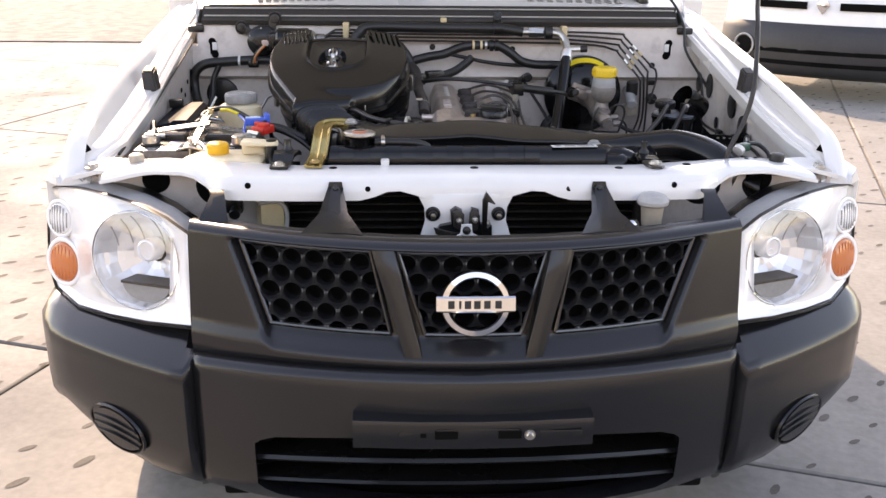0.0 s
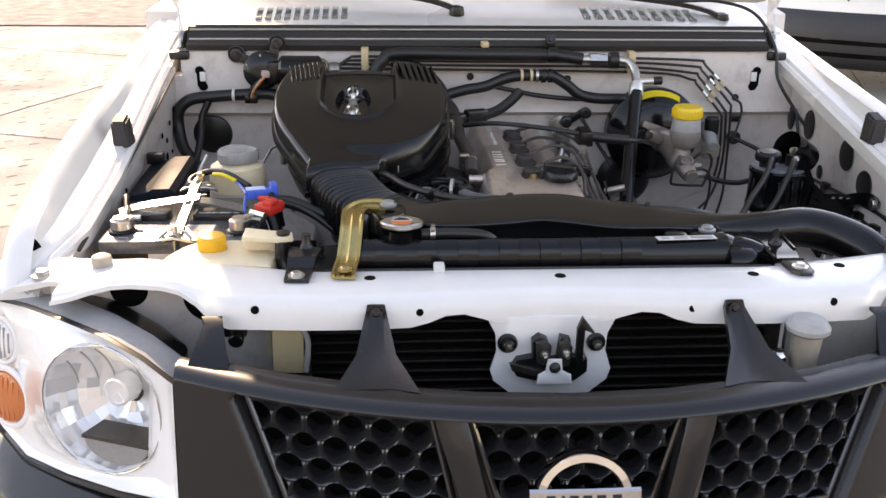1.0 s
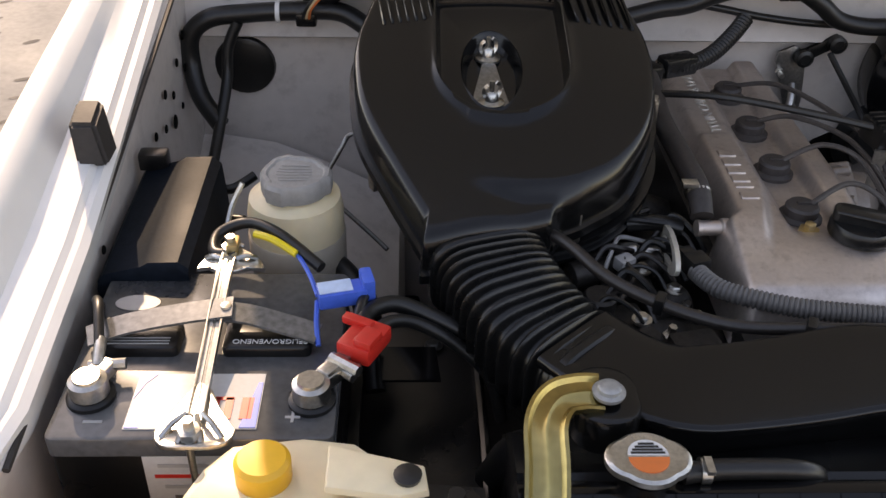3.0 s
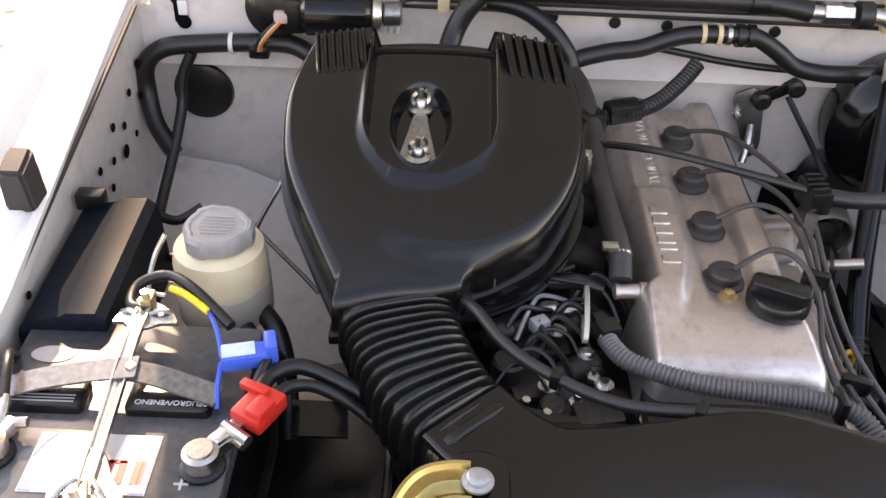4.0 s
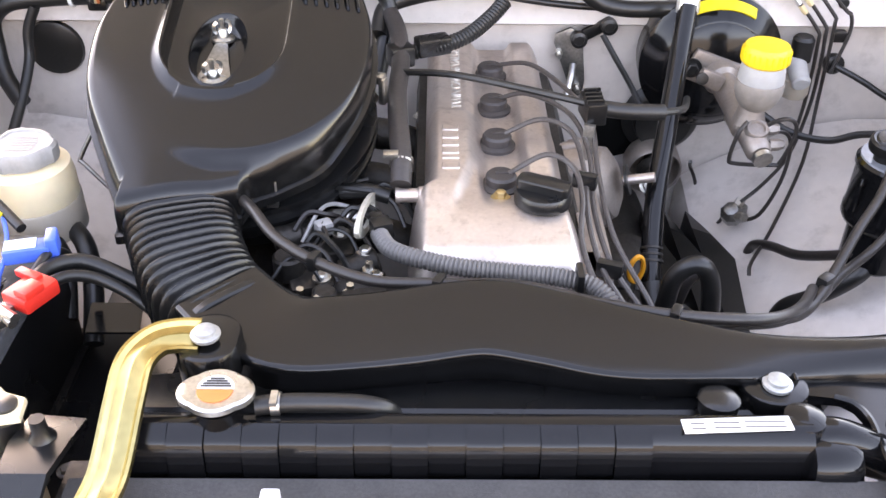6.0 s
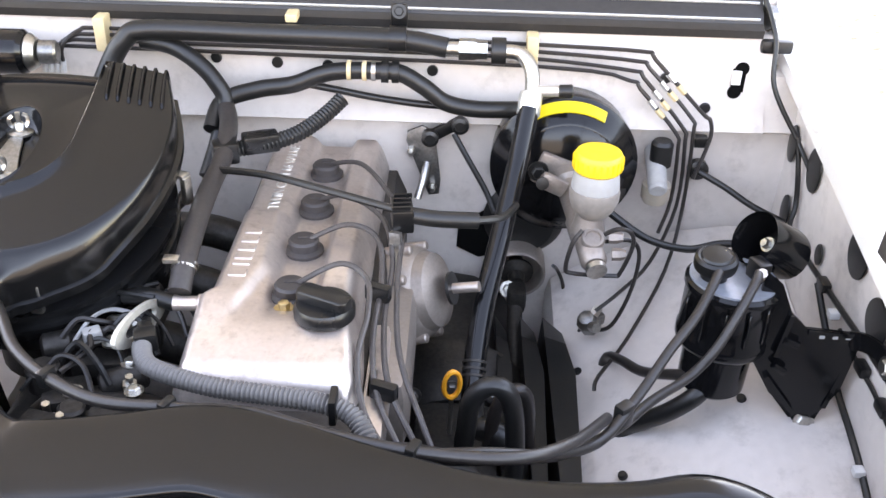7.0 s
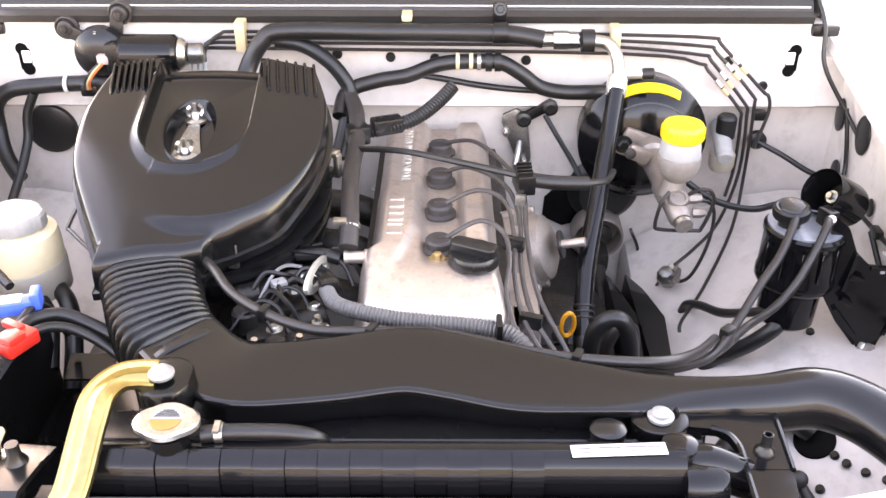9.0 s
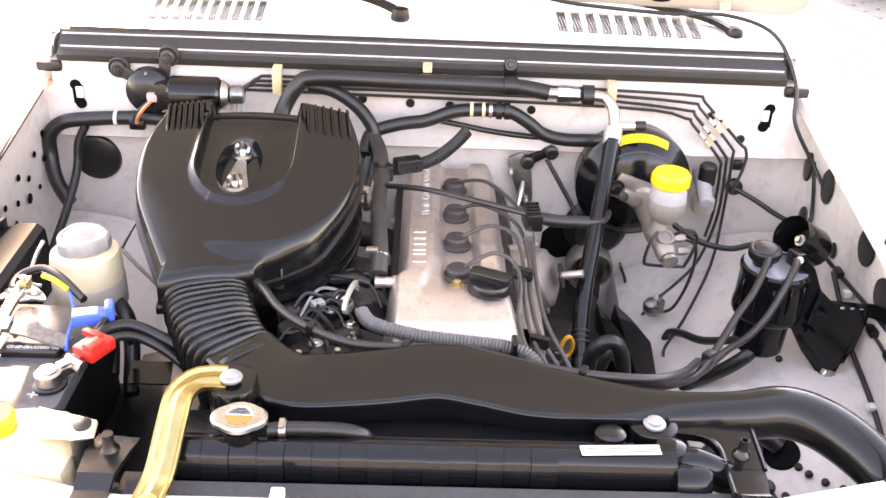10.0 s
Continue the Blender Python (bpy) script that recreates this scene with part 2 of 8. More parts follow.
def prism(bm, outline, z0, z1, bev=0.0, zf=None):
    """Outline (x, y) between heights z0 and z1; zf(x, y) is added to z."""
    zf = zf or (lambda x, y: 0.0)
    cx = sum(p[0] for p in outline) / len(outline)
    cy = sum(p[1] for p in outline) / len(outline)

    def ring(z, k):
        res = []
        for x, y in outline:
            d = math.hypot(x - cx, y - cy)
            f = max(0.0, 1 - k / max(d, 1e-6))
            X, Y = cx + (x - cx) * f, cy + (y - cy) * f
            res.append((X, Y, z + zf(X, Y)))
        return res
    rings = [ring(z0, 0), ring(z1 - bev, 0), ring(z1 - bev * 0.3, bev * 0.3), ring(z1, bev)] if bev else [ring(z0, 0), ring(z1, 0)]
    return loft(bm, rings)


def rounded(x0, x1, y0, y1, r, n=5):
    out = []
    for cx, cy, a in ((x1 - r, y1 - r, 0), (x0 + r, y1 - r, 90), (x0 + r, y0 + r, 180), (x1 - r, y0 + r, 270)):
        for k in range(n + 1):
            t = radians(a + 90 * k / n)
            out.append((cx + r * math.cos(t), cy + r * math.sin(t)))
    return out


def bolt(name, at, parent, r=0.008, h=0.006, axis=(0, 0, 1), material=None, washer=True):
    bm = B()
    if washer:
        cyl(bm, at, V(at) + V(axis).normalized() * h * 0.35, r * 1.5, n=20)
    lathe(bm, [(r, 0), (r, h * 0.8), (r * 0.8, h)], at, axis, n=6)
    return part(name, bm, material or STEEL, parent, ang=20)


def ribbon(bm, pts, width, thick, up=(0, 0, 1), sm=6, ridges=False):
    """A flat strap along the points."""
    c = curve_pts(pts, sm)
    rings = []
    for i, p in enumerate(c):
        d = (c[min(i + 1, len(c) - 1)] - c[max(i - 1, 0)]).normalized()
        s = d.cross(V(up)).normalized()
        nrm = s.cross(d).normalized()
        w, t = width / 2, thick / 2
        if ridges:
            prof = [(-w, -t), (-w, t + .0035), (-w * .82, t + .0035), (-w * .62, t), (-w * .2, t), (0, t + .002), (w * .2, t), (w * .62, t), (w * .82, t + .0035), (w, t + .0035), (w, -t)]
        else:
            prof = [(-w, -t), (-w, t), (w, t), (w, -t)]
        rings.append([p + s * a + nrm * b for a, b in prof])
    return loft(bm, rings)


def ring_mesh(at, axis, r, t, n=40, flat=1.0):
    """A closed round ring of tube radius t."""
    d, u, w = frame_of(axis)
    at = V(at)
    rings = []
    for q in range(9):
        a = 2 * math.pi * q / 8
        rr, h = r + t * math.cos(a), t * flat * math.sin(a)
        rings.append([at + d * h + (u * math.cos(2 * math.pi * k / n) + w * math.sin(2 * math.pi * k / n)) * rr for k in range(n)])
    return loft(bmesh.new(), rings, cap=False)


def hose(name, pts, r, material, parent=None, label="", rib=0, amp=0.0, n=10):
    return part(name, tube(B(), pts, r, n=n, rib=rib, amp=amp), material, parent, label)


def loose_hose(name, pts, r, material, label, category="hose", rib=0, amp=0.0, n=10, group=""):
    ob = part(name, tube(B(), pts, r, n=n, rib=rib, amp=amp), material)
    return tagged(ob, label, category, group)


# ---- ground ----
bm = B()
bmesh.ops.create_grid(bm, x_segments=1, y_segments=1, size=400, matrix=Matrix.Translation((0, 0, -0.012)))
ground = tagged(part("ground", bm, JOINT), "dirty joint bed under the pale concrete yard slabs", "ground", kind="structure")


def slab_mesh(w, d):
    bm = B()
    box(bm, (0, 0, -0.03), (w, d, 0.06), bev=0.006, seg=1)
    return bm


SLAB = 2.9
slab_turn = Matrix.Rotation(radians(-20), 4, "Z")
slab_data = None
for i in range(-5, 6):
    for j in range(-2, 8):
        m = slab_turn @ Matrix.Translation((1.2 + (i + 0.5) * SLAB, 1.0 + (j + 0.5) * SLAB, 0))
        if slab_data is None:
            ob = part("concrete_slab", slab_mesh(SLAB - 0.014, SLAB - 0.014), CONCRETE, ground)
            slab_data = ob.data
        else:
            ob = new("concrete_slab", slab_data)
            ob.parent = ground
        ob.matrix_basis = m

# shallow dimples pressed into the slabs
bm = B()
rng = random.Random(4)
for i in range(-16, 40):
    for j in range(-10, 60):
        x, y = -3.2 + i * 0.19 + (j % 2) * 0.095 + rng.uniform(-.03, .03), -0.6 + j * 0.15 + rng.uniform(-.03, .03)
        p = slab_turn @ V((x, y, 0))
        if abs(p.x) < 0.6 and -0.2 < p.y < 6 or rng.random() < 0.2:
            continue
        a, r = rng.uniform(20, 60), rng.uniform(0.014, 0.026)
        ca, sa = math.cos(radians(a)), math.sin(radians(a))
        vs = []
        for k in range(8):
            t = 2 * math.pi * k / 8
            u, w = r * 1.5 * math.cos(t), r * 0.6 * math.sin(t)
            vs.append(bm.verts.new((p.x + u * ca - w * sa, p.y + u * sa + w * ca, 0.0014)))
        mid = bm.verts.new((p.x, p.y, 0.0010))
        for k in range(8):
            bm.faces.new((vs[k], vs[(k + 1) % 8], mid))
tagged(part("dimples", bm, PIT, ground), "worn dark dimples pressed into the concrete", kind="stuff")
bm = B()
box(bm, (-9.5, 17.5, 0.0), (17, 14.5, 0.03))
tagged(part("road", bm, ASPHALT), "grey asphalt lane beyond the concrete yard", "road", kind="structure")

# unseen plain wall added behind the camera's start to cut low sky light
bm = B()
box(bm, (0, -8.0, 1.6), (30, .25, 3.2))
tagged(part("sky_block_wall", bm, WALLGREY), "plain grey wall added out of view to cut low sky light", "wall", kind="structure")

# ---- pickup truck shell ----
truck = thing("pickup_truck", "white pickup truck with its hood propped open and black front", "pickup truck", (0, 0.8, 0))


def bow(x):
    return 0.5 * x * x


def front_y(x, z):
    return bow(x) + 0.02 + max(0.0, z - 0.58) * 0.18


def lip_z(y):
    return 0.925 + (y - 0.40) * 0.135 + 0.055 * max(0.0, y - 0.75)


def fender(side):
    lip, crest = (0.70, 0.812) if side < 0 else (0.715, 0.802)
    bm = B()
    rings = []
    for y in (0.402, 0.410, 0.425, 0.445, 0.47, 0.50, 0.55, 0.60, 0.68, 0.75, 0.90, 1.05, 1.20, 1.35, 1.55, 1.80):
        z = lip_z(y)
        k = min(1.0, max(0.0, (y - 0.41) / 0.42))
        k = k * (2 - k)
        q = min(1.0, max(0.0, (y - 0.40) / 0.10))
        q = q * (2 - q)
        c = 0.790 + (crest - 0.790) * k
        lp = lip + (.738 - lip) * (1 - min(1.0, max(0.0, (y - .43) / .10)))
        if side < 0:
            lp += .014 * min(1.0, max(0.0, (y - .8) / .45))
        rise = z - .055 * max(0.0, y - .75) + .013 * min(1.0, max(0.0, (y - .5) / .3))
        top = .900 + (rise + .040 - .900) * q
        sh = .893 + (z - .893) * q
        low = 0.884 if y < 0.46 else 0.62
        prof = [(lp + .006, sh - .03), (lp + .004, sh - .004), (lp + .012, sh + .001), (lp + .02, sh - .002), (lp + .026, sh + .004),
                (lp + (c - lp) * .40, sh + .005), (lp + (c - lp) * .56, sh + .008), (lp + (c - lp) * .66, (sh + top) / 2 + .006),
                (c - .034, top - .010), (c - .022, top - .002), (c - .010, top), (c + .002, top - .005), (c + .010, top - .016), (c + .017, top - .045 * q - .004), (c + .016 + .036 * q, max(low, (z + low) / 2)), (c + .016 + .050 * q, low), (c - .02, low),
                (c - .05, min(sh - .01, max(low, z - .03))), (lp + .05, sh - .035)]
        rings.append([(side * a, y, max(b, low)) for a, b in prof])
    loft(bm, rings)
    return part("fender", bm, WHITE, truck, "white painted front fender")


for s in (-1, 1):
    fender(s)
    # dark arched drain opening low on the crest's inner face
    bm = B()
    arch = [(.019 * math.cos(radians(a)), .026 * math.sin(radians(a))) for a in range(0, 181, 15)]
    o, e1, e2 = V((s * .768, .462, .936)), V((s * -.55, .80, .05)).normalized(), V((s * .42, .30, .86)).normalized()
    nn = e1.cross(e2) * (1 if e1.cross(e2).y < 0 else -1)
    loft(bm, [[o + e1 * u + e2 * w + nn * h for u, w in arch] for h in (-.004, .002)])
    part("drain_hole", bm, DEEP, truck, "dark arched drain opening")

# inner fender walls and wheelhouse floors
for s in (-1, 1):
    xw = 0.712 if s < 0 else 0.748
    bm = B()
    rings = []
    for y in (0.40, 0.6, 0.8, 1.0, 1.2, 1.32):
        rings.append([(s * (xw + .0), y, lip_z(y) - .012), (s * (xw + .004), y, .90), (s * (xw + .002), y, .84), (s * (xw - .01), y, .60), (s * (xw + .012), y, .60), (s * (xw + .012), y, lip_z(y) - .012)])
    loft(bm, rings)
    part("inner_fender", bm, BAYWHITE, truck, "pale painted inner fender wall")
    # dark bead drawn as the shaded gap between wall and fender shelf
    part("gap_shade_line", tube(B(), [(s * (xw - .003), y, lip_z(y) - .014) for y in (.50, .7, .9, 1.1, 1.28)], .0035, n=6), STOPRUB, truck, "dark line standing for the shaded gap along the inner fender")
    bm = B()
    rings = []
    for y in (0.36, 0.45, 0.55, 0.65, 0.75, 0.85, 0.95, 1.05, 1.15, 1.25, 1.31):
        f = -0.35 * max(0.0, 0.86 - y) + 0.25 * max(0.0, y - 1.08)
        r = []
        for x, z in ((0.395, .30), (0.398, .60), (0.405, .625), (0.44, .648), (0.52, .69), (0.60, .725), (0.68, .738), (0.735, .738), (0.745, .745)):
            r.append((s * x, y, z + (f if z > .31 else 0)))
        r += [(s * .74, y, .55), (s * .42, y, .30)]
        rings.append(r)
    loft(bm, rings)
    part("wheelhouse", bm, BAYWHITE, truck, "pale painted wheelhouse panel")

# firewall: lower wall, ledge and upper panel
FW = 1.305
bm = B()
loft(bm, [[(x, FW + .012, .25), (x, FW + .012, .955), (x, FW - .016, .968), (x, FW - .004, .985), (x, FW, 1.0), (x, FW, 1.09), (x, FW + .004, 1.108), (x, FW + .05, 1.112), (x, FW + .05, .25)] for x in (-.696, -.5, -.25, 0, .25, .5, .700)])
for x0, x1 in ((-.764, -.696), (.700, .785)):
    loft(bm, [[(x, FW + .012, .25), (x, FW + .012, .955), (x, FW - .012, .968), (x, FW, .985), (x, FW, 1.052), (x, FW + .05, 1.052), (x, FW + .05, .25)] for x in (x0, x1)])
firewall = part("firewall", bm, BAYWHITE, truck, "pale painted firewall with a pressed ledge")


bm = B()
prism(bm, [(.245, .737), (.247, .777), (.262, .792), (.329, .827), (.338, .799), (.339, .734), (.282, .718)], 0, .003, 0)
for v in bm.verts:
    v.co = V((v.co.x, FW + .011 - v.co.z, v.co.y))
part("shaft_opening", bm, DEEP, truck, "dark opening round the steering shaft")


def disc(name, at, r, axis, material, parent, label="", h=0.004, sx=1.0):
    bm = B()
    lathe(bm, [(r, 0), (r * 0.96, h * 0.7), (r * 0.8, h)], at, axis, n=24)
    if sx != 1.0:
        for v in bm.verts:
            v.co.y = at[1] + (v.co.y - at[1]) * sx
    return part(name, bm, material, parent, label)


disc("grommet", (-0.637, FW + .011, .912), .046, (0, -1, 0), RUBBER, truck, "black rubber firewall grommet", .01)
for x, z in ((-.535, 1.02), (-.12, 1.055), (-.03, 1.05), (.045, 1.048), (.20, 1.045), (.46, .985), (.545, 1.045), (.61, 1.0)):
    disc("plug", (x, FW - .0005, z), .0085, (0, -1, 0), RUBBER, truck, "small black body plug", .004)
for s in (-1, 1):
    bm = B()
    for k, (dx, dz) in enumerate(((0, .018), (.006, -.018))):
        lathe(bm, [(.0105, 0), (.010, .002)], (s * (.655 + dx * -1), FW - .001, 1.045 + dz), (0, -1, 0), n=16)
    box(bm, (s * .652, FW - .0012, 1.045), (.0195, .002, .036))
    part("slot", bm, DEEP, truck, "dark slot pressed in the firewall")
    bm = B()
    box(bm, (s * .648, FW - .004, 1.050), (.014, .004, .022), bev=.002)
    part("hinge_tab", bm, WHITE, truck)

# cowl
bm = B()
loft(bm, [[(x, 1.30, 1.110), (x, 1.298, 1.122), (x, 1.312, 1.128), (x, 1.318, 1.140), (x, 1.330, 1.146), (x, 1.336, 1.158), (x, 1.346, 1.162), (x, 1.352, 1.150), (x, 1.352, 1.110)] for x in (-.68, -.35, 0, .35, .675)])
strip = part("weatherstrip", bm, SEAL, truck, "black rubber cowl weatherstrip")
for y, z in ((1.3145, 1.1335), (1.3325, 1.1525)):
    part("trim_line", tube(B(), [(-.675, y, z), (0, y, z + .001), (.67, y, z)], .0022, n=6), ALUBRIGHT, strip, "thin bright bead on the seal")
bm = B()


def cowl_z(x, y):
    return 1.160 + (y - 1.35) * 0.24 - 0.012 * (x / .7) ** 2


def cowl_patch(x0, x1, y0, y1):
    n = max(1, int((x1 - x0) / 0.12))
    rings = []
    for i in range(n + 1):
        x = x0 + (x1 - x0) * i / n
        rings.append([(x, y0, cowl_z(x, y0)), (x, y1, cowl_z(x, y1)), (x, y1, cowl_z(x, y1) - .006), (x, y0, cowl_z(x, y0) - .006)])
    loft(bm, rings)


cowl_patch(-.72, .72, 1.352, 1.40)
cowl_patch(-.72, .72, 1.485, 1.60)
edges = []
for x0, x1 in ((-.54, -.315), (.245, .535)):
    n = 10
    for k in range(n):
        p = (x1 - x0) / n
        edges.append((x0 + k * p + p * .22, x0 + k * p + p * .86))
xs = -.72
for a, b in edges:
    cowl_patch(xs, a, 1.40, 1.485)
    xs = b
cowl_patch(xs, .72, 1.40, 1.485)
cowl = part("cowl_panel", bm, WHITE, truck, "white cowl panel with louvred air vents")
for a, b in edges:
    for k in range(3):
        x = a + (b - a) * (k + .5) / 3
        part("vent_bar", box(B(), (x, 1.4425, cowl_z(x, 1.4425) - .006), (.0028, .088, .006)), GREYPL, cowl)
# flat black sheet that darkens the vent slots in place of shade
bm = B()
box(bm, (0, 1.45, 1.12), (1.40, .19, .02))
part("cowl_shade_sheet", bm, DEEP, truck)
bm = B()
loft(bm, [[(x, 1.60, 1.225), (x, 2.18, 1.715), (x, 2.19, 1.71), (x, 1.61, 1.215)] for x in (-.70, 0, .70)])
part("windscreen", bm, GLASS, truck, "raked windscreen behind the hood")
bm = B()
loft(bm, [[(s * .86, 1.62, .60), (s * .84, 1.62, 1.16), (s * .76, 1.75, 1.22), (s * .66, 2.20, 1.72), (s * .64, 2.5, 1.78), (s * .65, 3.15, 1.77), (s * .76, 3.30, 1.18), (s * .86, 3.30, .60)] for s in (-1, -.5, 0, .5, 1)])
part("cab", bm, WHITE, truck, "white cab behind the raised hood")
# wiper arms
for base, mid, tip in (((-.055, 1.425, 1.19), (-.17, 1.46, 1.215), (-.52, 1.53, 1.235)), ((.60, 1.43, 1.175), (.50, 1.47, 1.20), (.18, 1.53, 1.23))):
    w = part("wiper_arm", ribbon(B(), [base, mid, tip], .022, .01), BLACKPL, truck, "black wiper arm")
    bm = B()
    lathe(bm, [(.017, 0), (.019, .01), (.016, .026), (.006, .03)], (base[0], base[1], base[2] - .02), n=18)
    part("wiper_pivot", bm, BLACKPL, w)

# hood, raised on its prop
HA = radians(63)
HY, HZ = 1.458, 1.216


def hood_at(x, s, d=0.0):
    return V((x, HY - s * math.cos(HA) - d * math.sin(HA) * -1 * -1, HZ + s * math.sin(HA) - d * math.cos(HA)))


bm = B()
rings = []
for i in range(13):
    x = -.76 + 1.52 * i / 12
    cam_ = 0.02 * (x / .76) ** 2
    rings.append([hood_at(x * (.90 + .14 * min(1, s / .16)), s, d + cam_) for s, d in ((0, 0), (0.02, .022), (.05, .030), (.10, .026), (.30, .030), (.70, .032), (1.08, .03), (1.14, .022), (1.16, 0), (1.14, -.012), (.5, -.02), (0.02, -.01))])
loft(bm, rings)
hood = part("hood", bm, HOODIN, truck, "raised hood with cream underside darkened for shade, and lightening holes")
for x, s, r in ((-.45, .055, .012), (-.30, .06, .026), (-.13, .058, .008), (.09, .055, .010), (.29, .045, .022), (.44, .045, .012), (.63, .10, .012), (-.62, .09, .012)):
    at = hood_at(x, s, .0315 + 0.02 * (x / .76) ** 2)
    nrm = V((0, -math.sin(HA), -math.cos(HA)))
    d, u, w = frame_of(nrm)
    bm = B()
    pts0 = [at + V((1.6 * r * math.cos(t), 0, 0)) + V((0, -math.cos(HA), math.sin(HA))) * r * .5 * math.sin(t) for t in (2 * math.pi * k / 20 for k in range(20))]
    loft(bm, [pts0, [p + nrm * .001 for p in pts0]])
    part("lightening_hole", bm, DEEP, hood, "dark oval hole in the hood frame")
# washer hose clipped along the hood's rear edge, then down to the right inner fender
wh = [hood_at(-.28, .06, .045), hood_at(-.22, .035, .05), hood_at(-.16, .03, .05), hood_at(-.06, .05, .05), hood_at(.09, .045, .05), hood_at(.20, .05, .05), hood_at(.28, .04, .055), hood_at(.45, .03, .06), hood_at(.57, .03, .06),
      V((.655, 1.36, 1.19)), V((.69, 1.30, 1.12)), V((.695, 1.27, 1.05)), V((.735, 1.24, .98)), V((.748, 1.20, .95))]
loose_hose("washer_hose", wh, .0038, RUBBER, "thin black washer hose clipped along the hood edge")
for x in (-.06, .20, .56):
    bm = B()
    box(bm, hood_at(x, .045, .05), (.02, .012, .014), bev=.002)
    part("hose_clip", bm, TAN, hood, "cream plastic hose clip")
for s in (-1, 1):
    hg = part("hinge", ribbon(B(), [(s * .70, 1.33, 1.10), (s * .705, 1.37, 1.15), (s * .715, 1.41, 1.20), hood_at(s * .72, .10, .04)], .05, .005, up=(s, 0, .2)), WHITE, hood, "white hood hinge arm")
    bm = B()
    lathe(bm, [(.020, 0), (.020, .01), (.012, .014)], (s * .695, 1.345, 1.13), (-s, -.3, 0), n=18)
    part("hinge_pivot", bm, DARKSTEEL, hg)
    part("hinge_rubber", box(B(), (s * .698, 1.312, 1.098), (.046, .030, .020), bev=.006), RUBBER, hg, "dark rubber block under the hinge")
prop = tagged(part("prop_rod", tube(B(), [(.549, .432, .922), (.551, .432, .944), (.562, .436, .968), (.585, .446, 1.015), (.598, .455, 1.065), (.606, .475, 1.105), (.617, .52, 1.185), (.64, .60, 1.24), (.68, .72, 1.36), (.71, .86, 1.52), (.72, .97, 1.72)], .0050, n=10), WIREGREY), "thin grey steel rod propping the hood open", "prop rod")

# rubber hood stops
for s, x in ((-1, -.726), (1, .738)):
    z0 = lip_z(.885) - .004
    bm = B()
    loft(bm, [[(x - .017, .862, z0), (x + .017, .862, z0), (x + .017, .902, z0), (x - .017, .902, z0)],
              [(x - .014 + s * .006, .868, z0 + .048), (x + .014 + s * .006, .868, z0 + .048), (x + .014 + s * .006, .910, z0 + .058), (x - .014 + s * .006, .910, z0 + .058)]])
    bmesh.ops.bevel(bm, geom=bm.edges[:], offset=.004, segments=2, affect="EDGES")
    part("hood_stop", bm, STOPRUB, truck, "brown-black rubber hood stop on the fender shelf")

# ---- radiator support ----
def rail_back(x):
    a = abs(x)
    return .385 + max(0, a - .34) * .25


bm = B()
rings = []
for i in range(57):
    x = -.70 + 1.40 * i / 56
    a = abs(x)
    yb = rail_back(x)
    b1 = min(1, max(0, (a - .45) / .07))
    b2 = min(1, max(0, (a - .62) / .08))
    bump = b1 * b1 * (3 - 2 * b1) * (1 - b2 * b2 * (3 - 2 * b2))
    yf = .298 - .02 * math.exp(-((a - .30) / .2) ** 2) + max(0, a - .45) * .12 + .042 * bump
    zt = .932 - max(0, a - .60) * .12
    zl = .887
    if a > .47:
        zl = min(zt - .012, .887 + (a - .47) * .5)
    if .085 < a < .185:
        zl = .884 + .020 * math.sin((a - .085) / .10 * math.pi) ** .7
    rings.append([(x, yb, zt - .02), (x, yb - .002, zt - .002), (x, yb - .01, zt), (x, yf + .02, zt), (x, yf + .008, zt - .004), (x, yf + .001, zt - .014), (x, yf - .003, zl + .006), (x, yf - .004, zl), (x, yf + .006, zl), (x, yf + .014, zt - .012), (x, yb - .008, zt - .02)])
loft(bm, rings)
rail = part("radiator_support", bm, WHITE, truck, "white pressed steel radiator support rail")
for x, y in ((-.256, .352), (.02, .352), (.306, .35), (.5895, .428), (.611, .435), (.45, .38)):
    bm = B()
    r = .0085 if x < .5 else .0045
    lathe(bm, [(r, 0), (r - .001, .0012)], (x, y, .932), n=18)
    part("rail_hole", bm, DEEP, rail, "dark round hole in the rail")
for x, z in ((-.412, .915), (-.187, .908), (.197, .908), (.34, .912), (.40, .915)):
    bm = B()
    lathe(bm, [(.006, 0), (.005, .0015)], (x, .2835, z), (0, -1, .2), n=14)
    part("rail_hole", bm, DEEP, rail)
for s in (-1, 1):
    bm = B()
    loft(bm, [[(s * .66, .455, .925), (s * .66, .37, .922), (s * .66, .37, .915), (s * .66, .455, .915)], [(s * .72, .46, .928), (s * .72, .385, .92), (s * .72, .385, .912), (s * .72, .46, .918)], [(s * .775, .45, .92), (s * .775, .40, .905), (s * .775, .40, .895), (s * .775, .45, .91)]])
    part("end_gusset", bm, WHITE, truck, "white gusset joining rail and fender")
    bolt("fender_bolt", (s * .735, .41, .918), truck, .011, .010)
    bm = B()
    lathe(bm, [(.015, 0), (.0155, .008), (.014, .014), (.008, .017)], (s * .655, .432, .926), n=24)
    part("rubber_buffer", bm, MILKGREY if s < 0 else RUBBER, truck, "round rubber hood buffer")
    # headlight side panel under the rail
    bm = B()
    box(bm, (s * .58, .42, .80), (.36, .012, .20), bev=.003)
    part("side_panel", bm, BAYWHITE, truck)
    for dx, z, r in ((-.085, .880, .042), (.035, .893, .028), (.13, .868, .022)):
        bm = B()
        lathe(bm, [(r, 0), (r * .9, .004)], (s * .58 + dx * s, .414, z), (0, -1, 0), n=24)
        part("panel_hole", bm, DEEP, truck)
# black sheet below the rail, standing for the shade in there
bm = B()
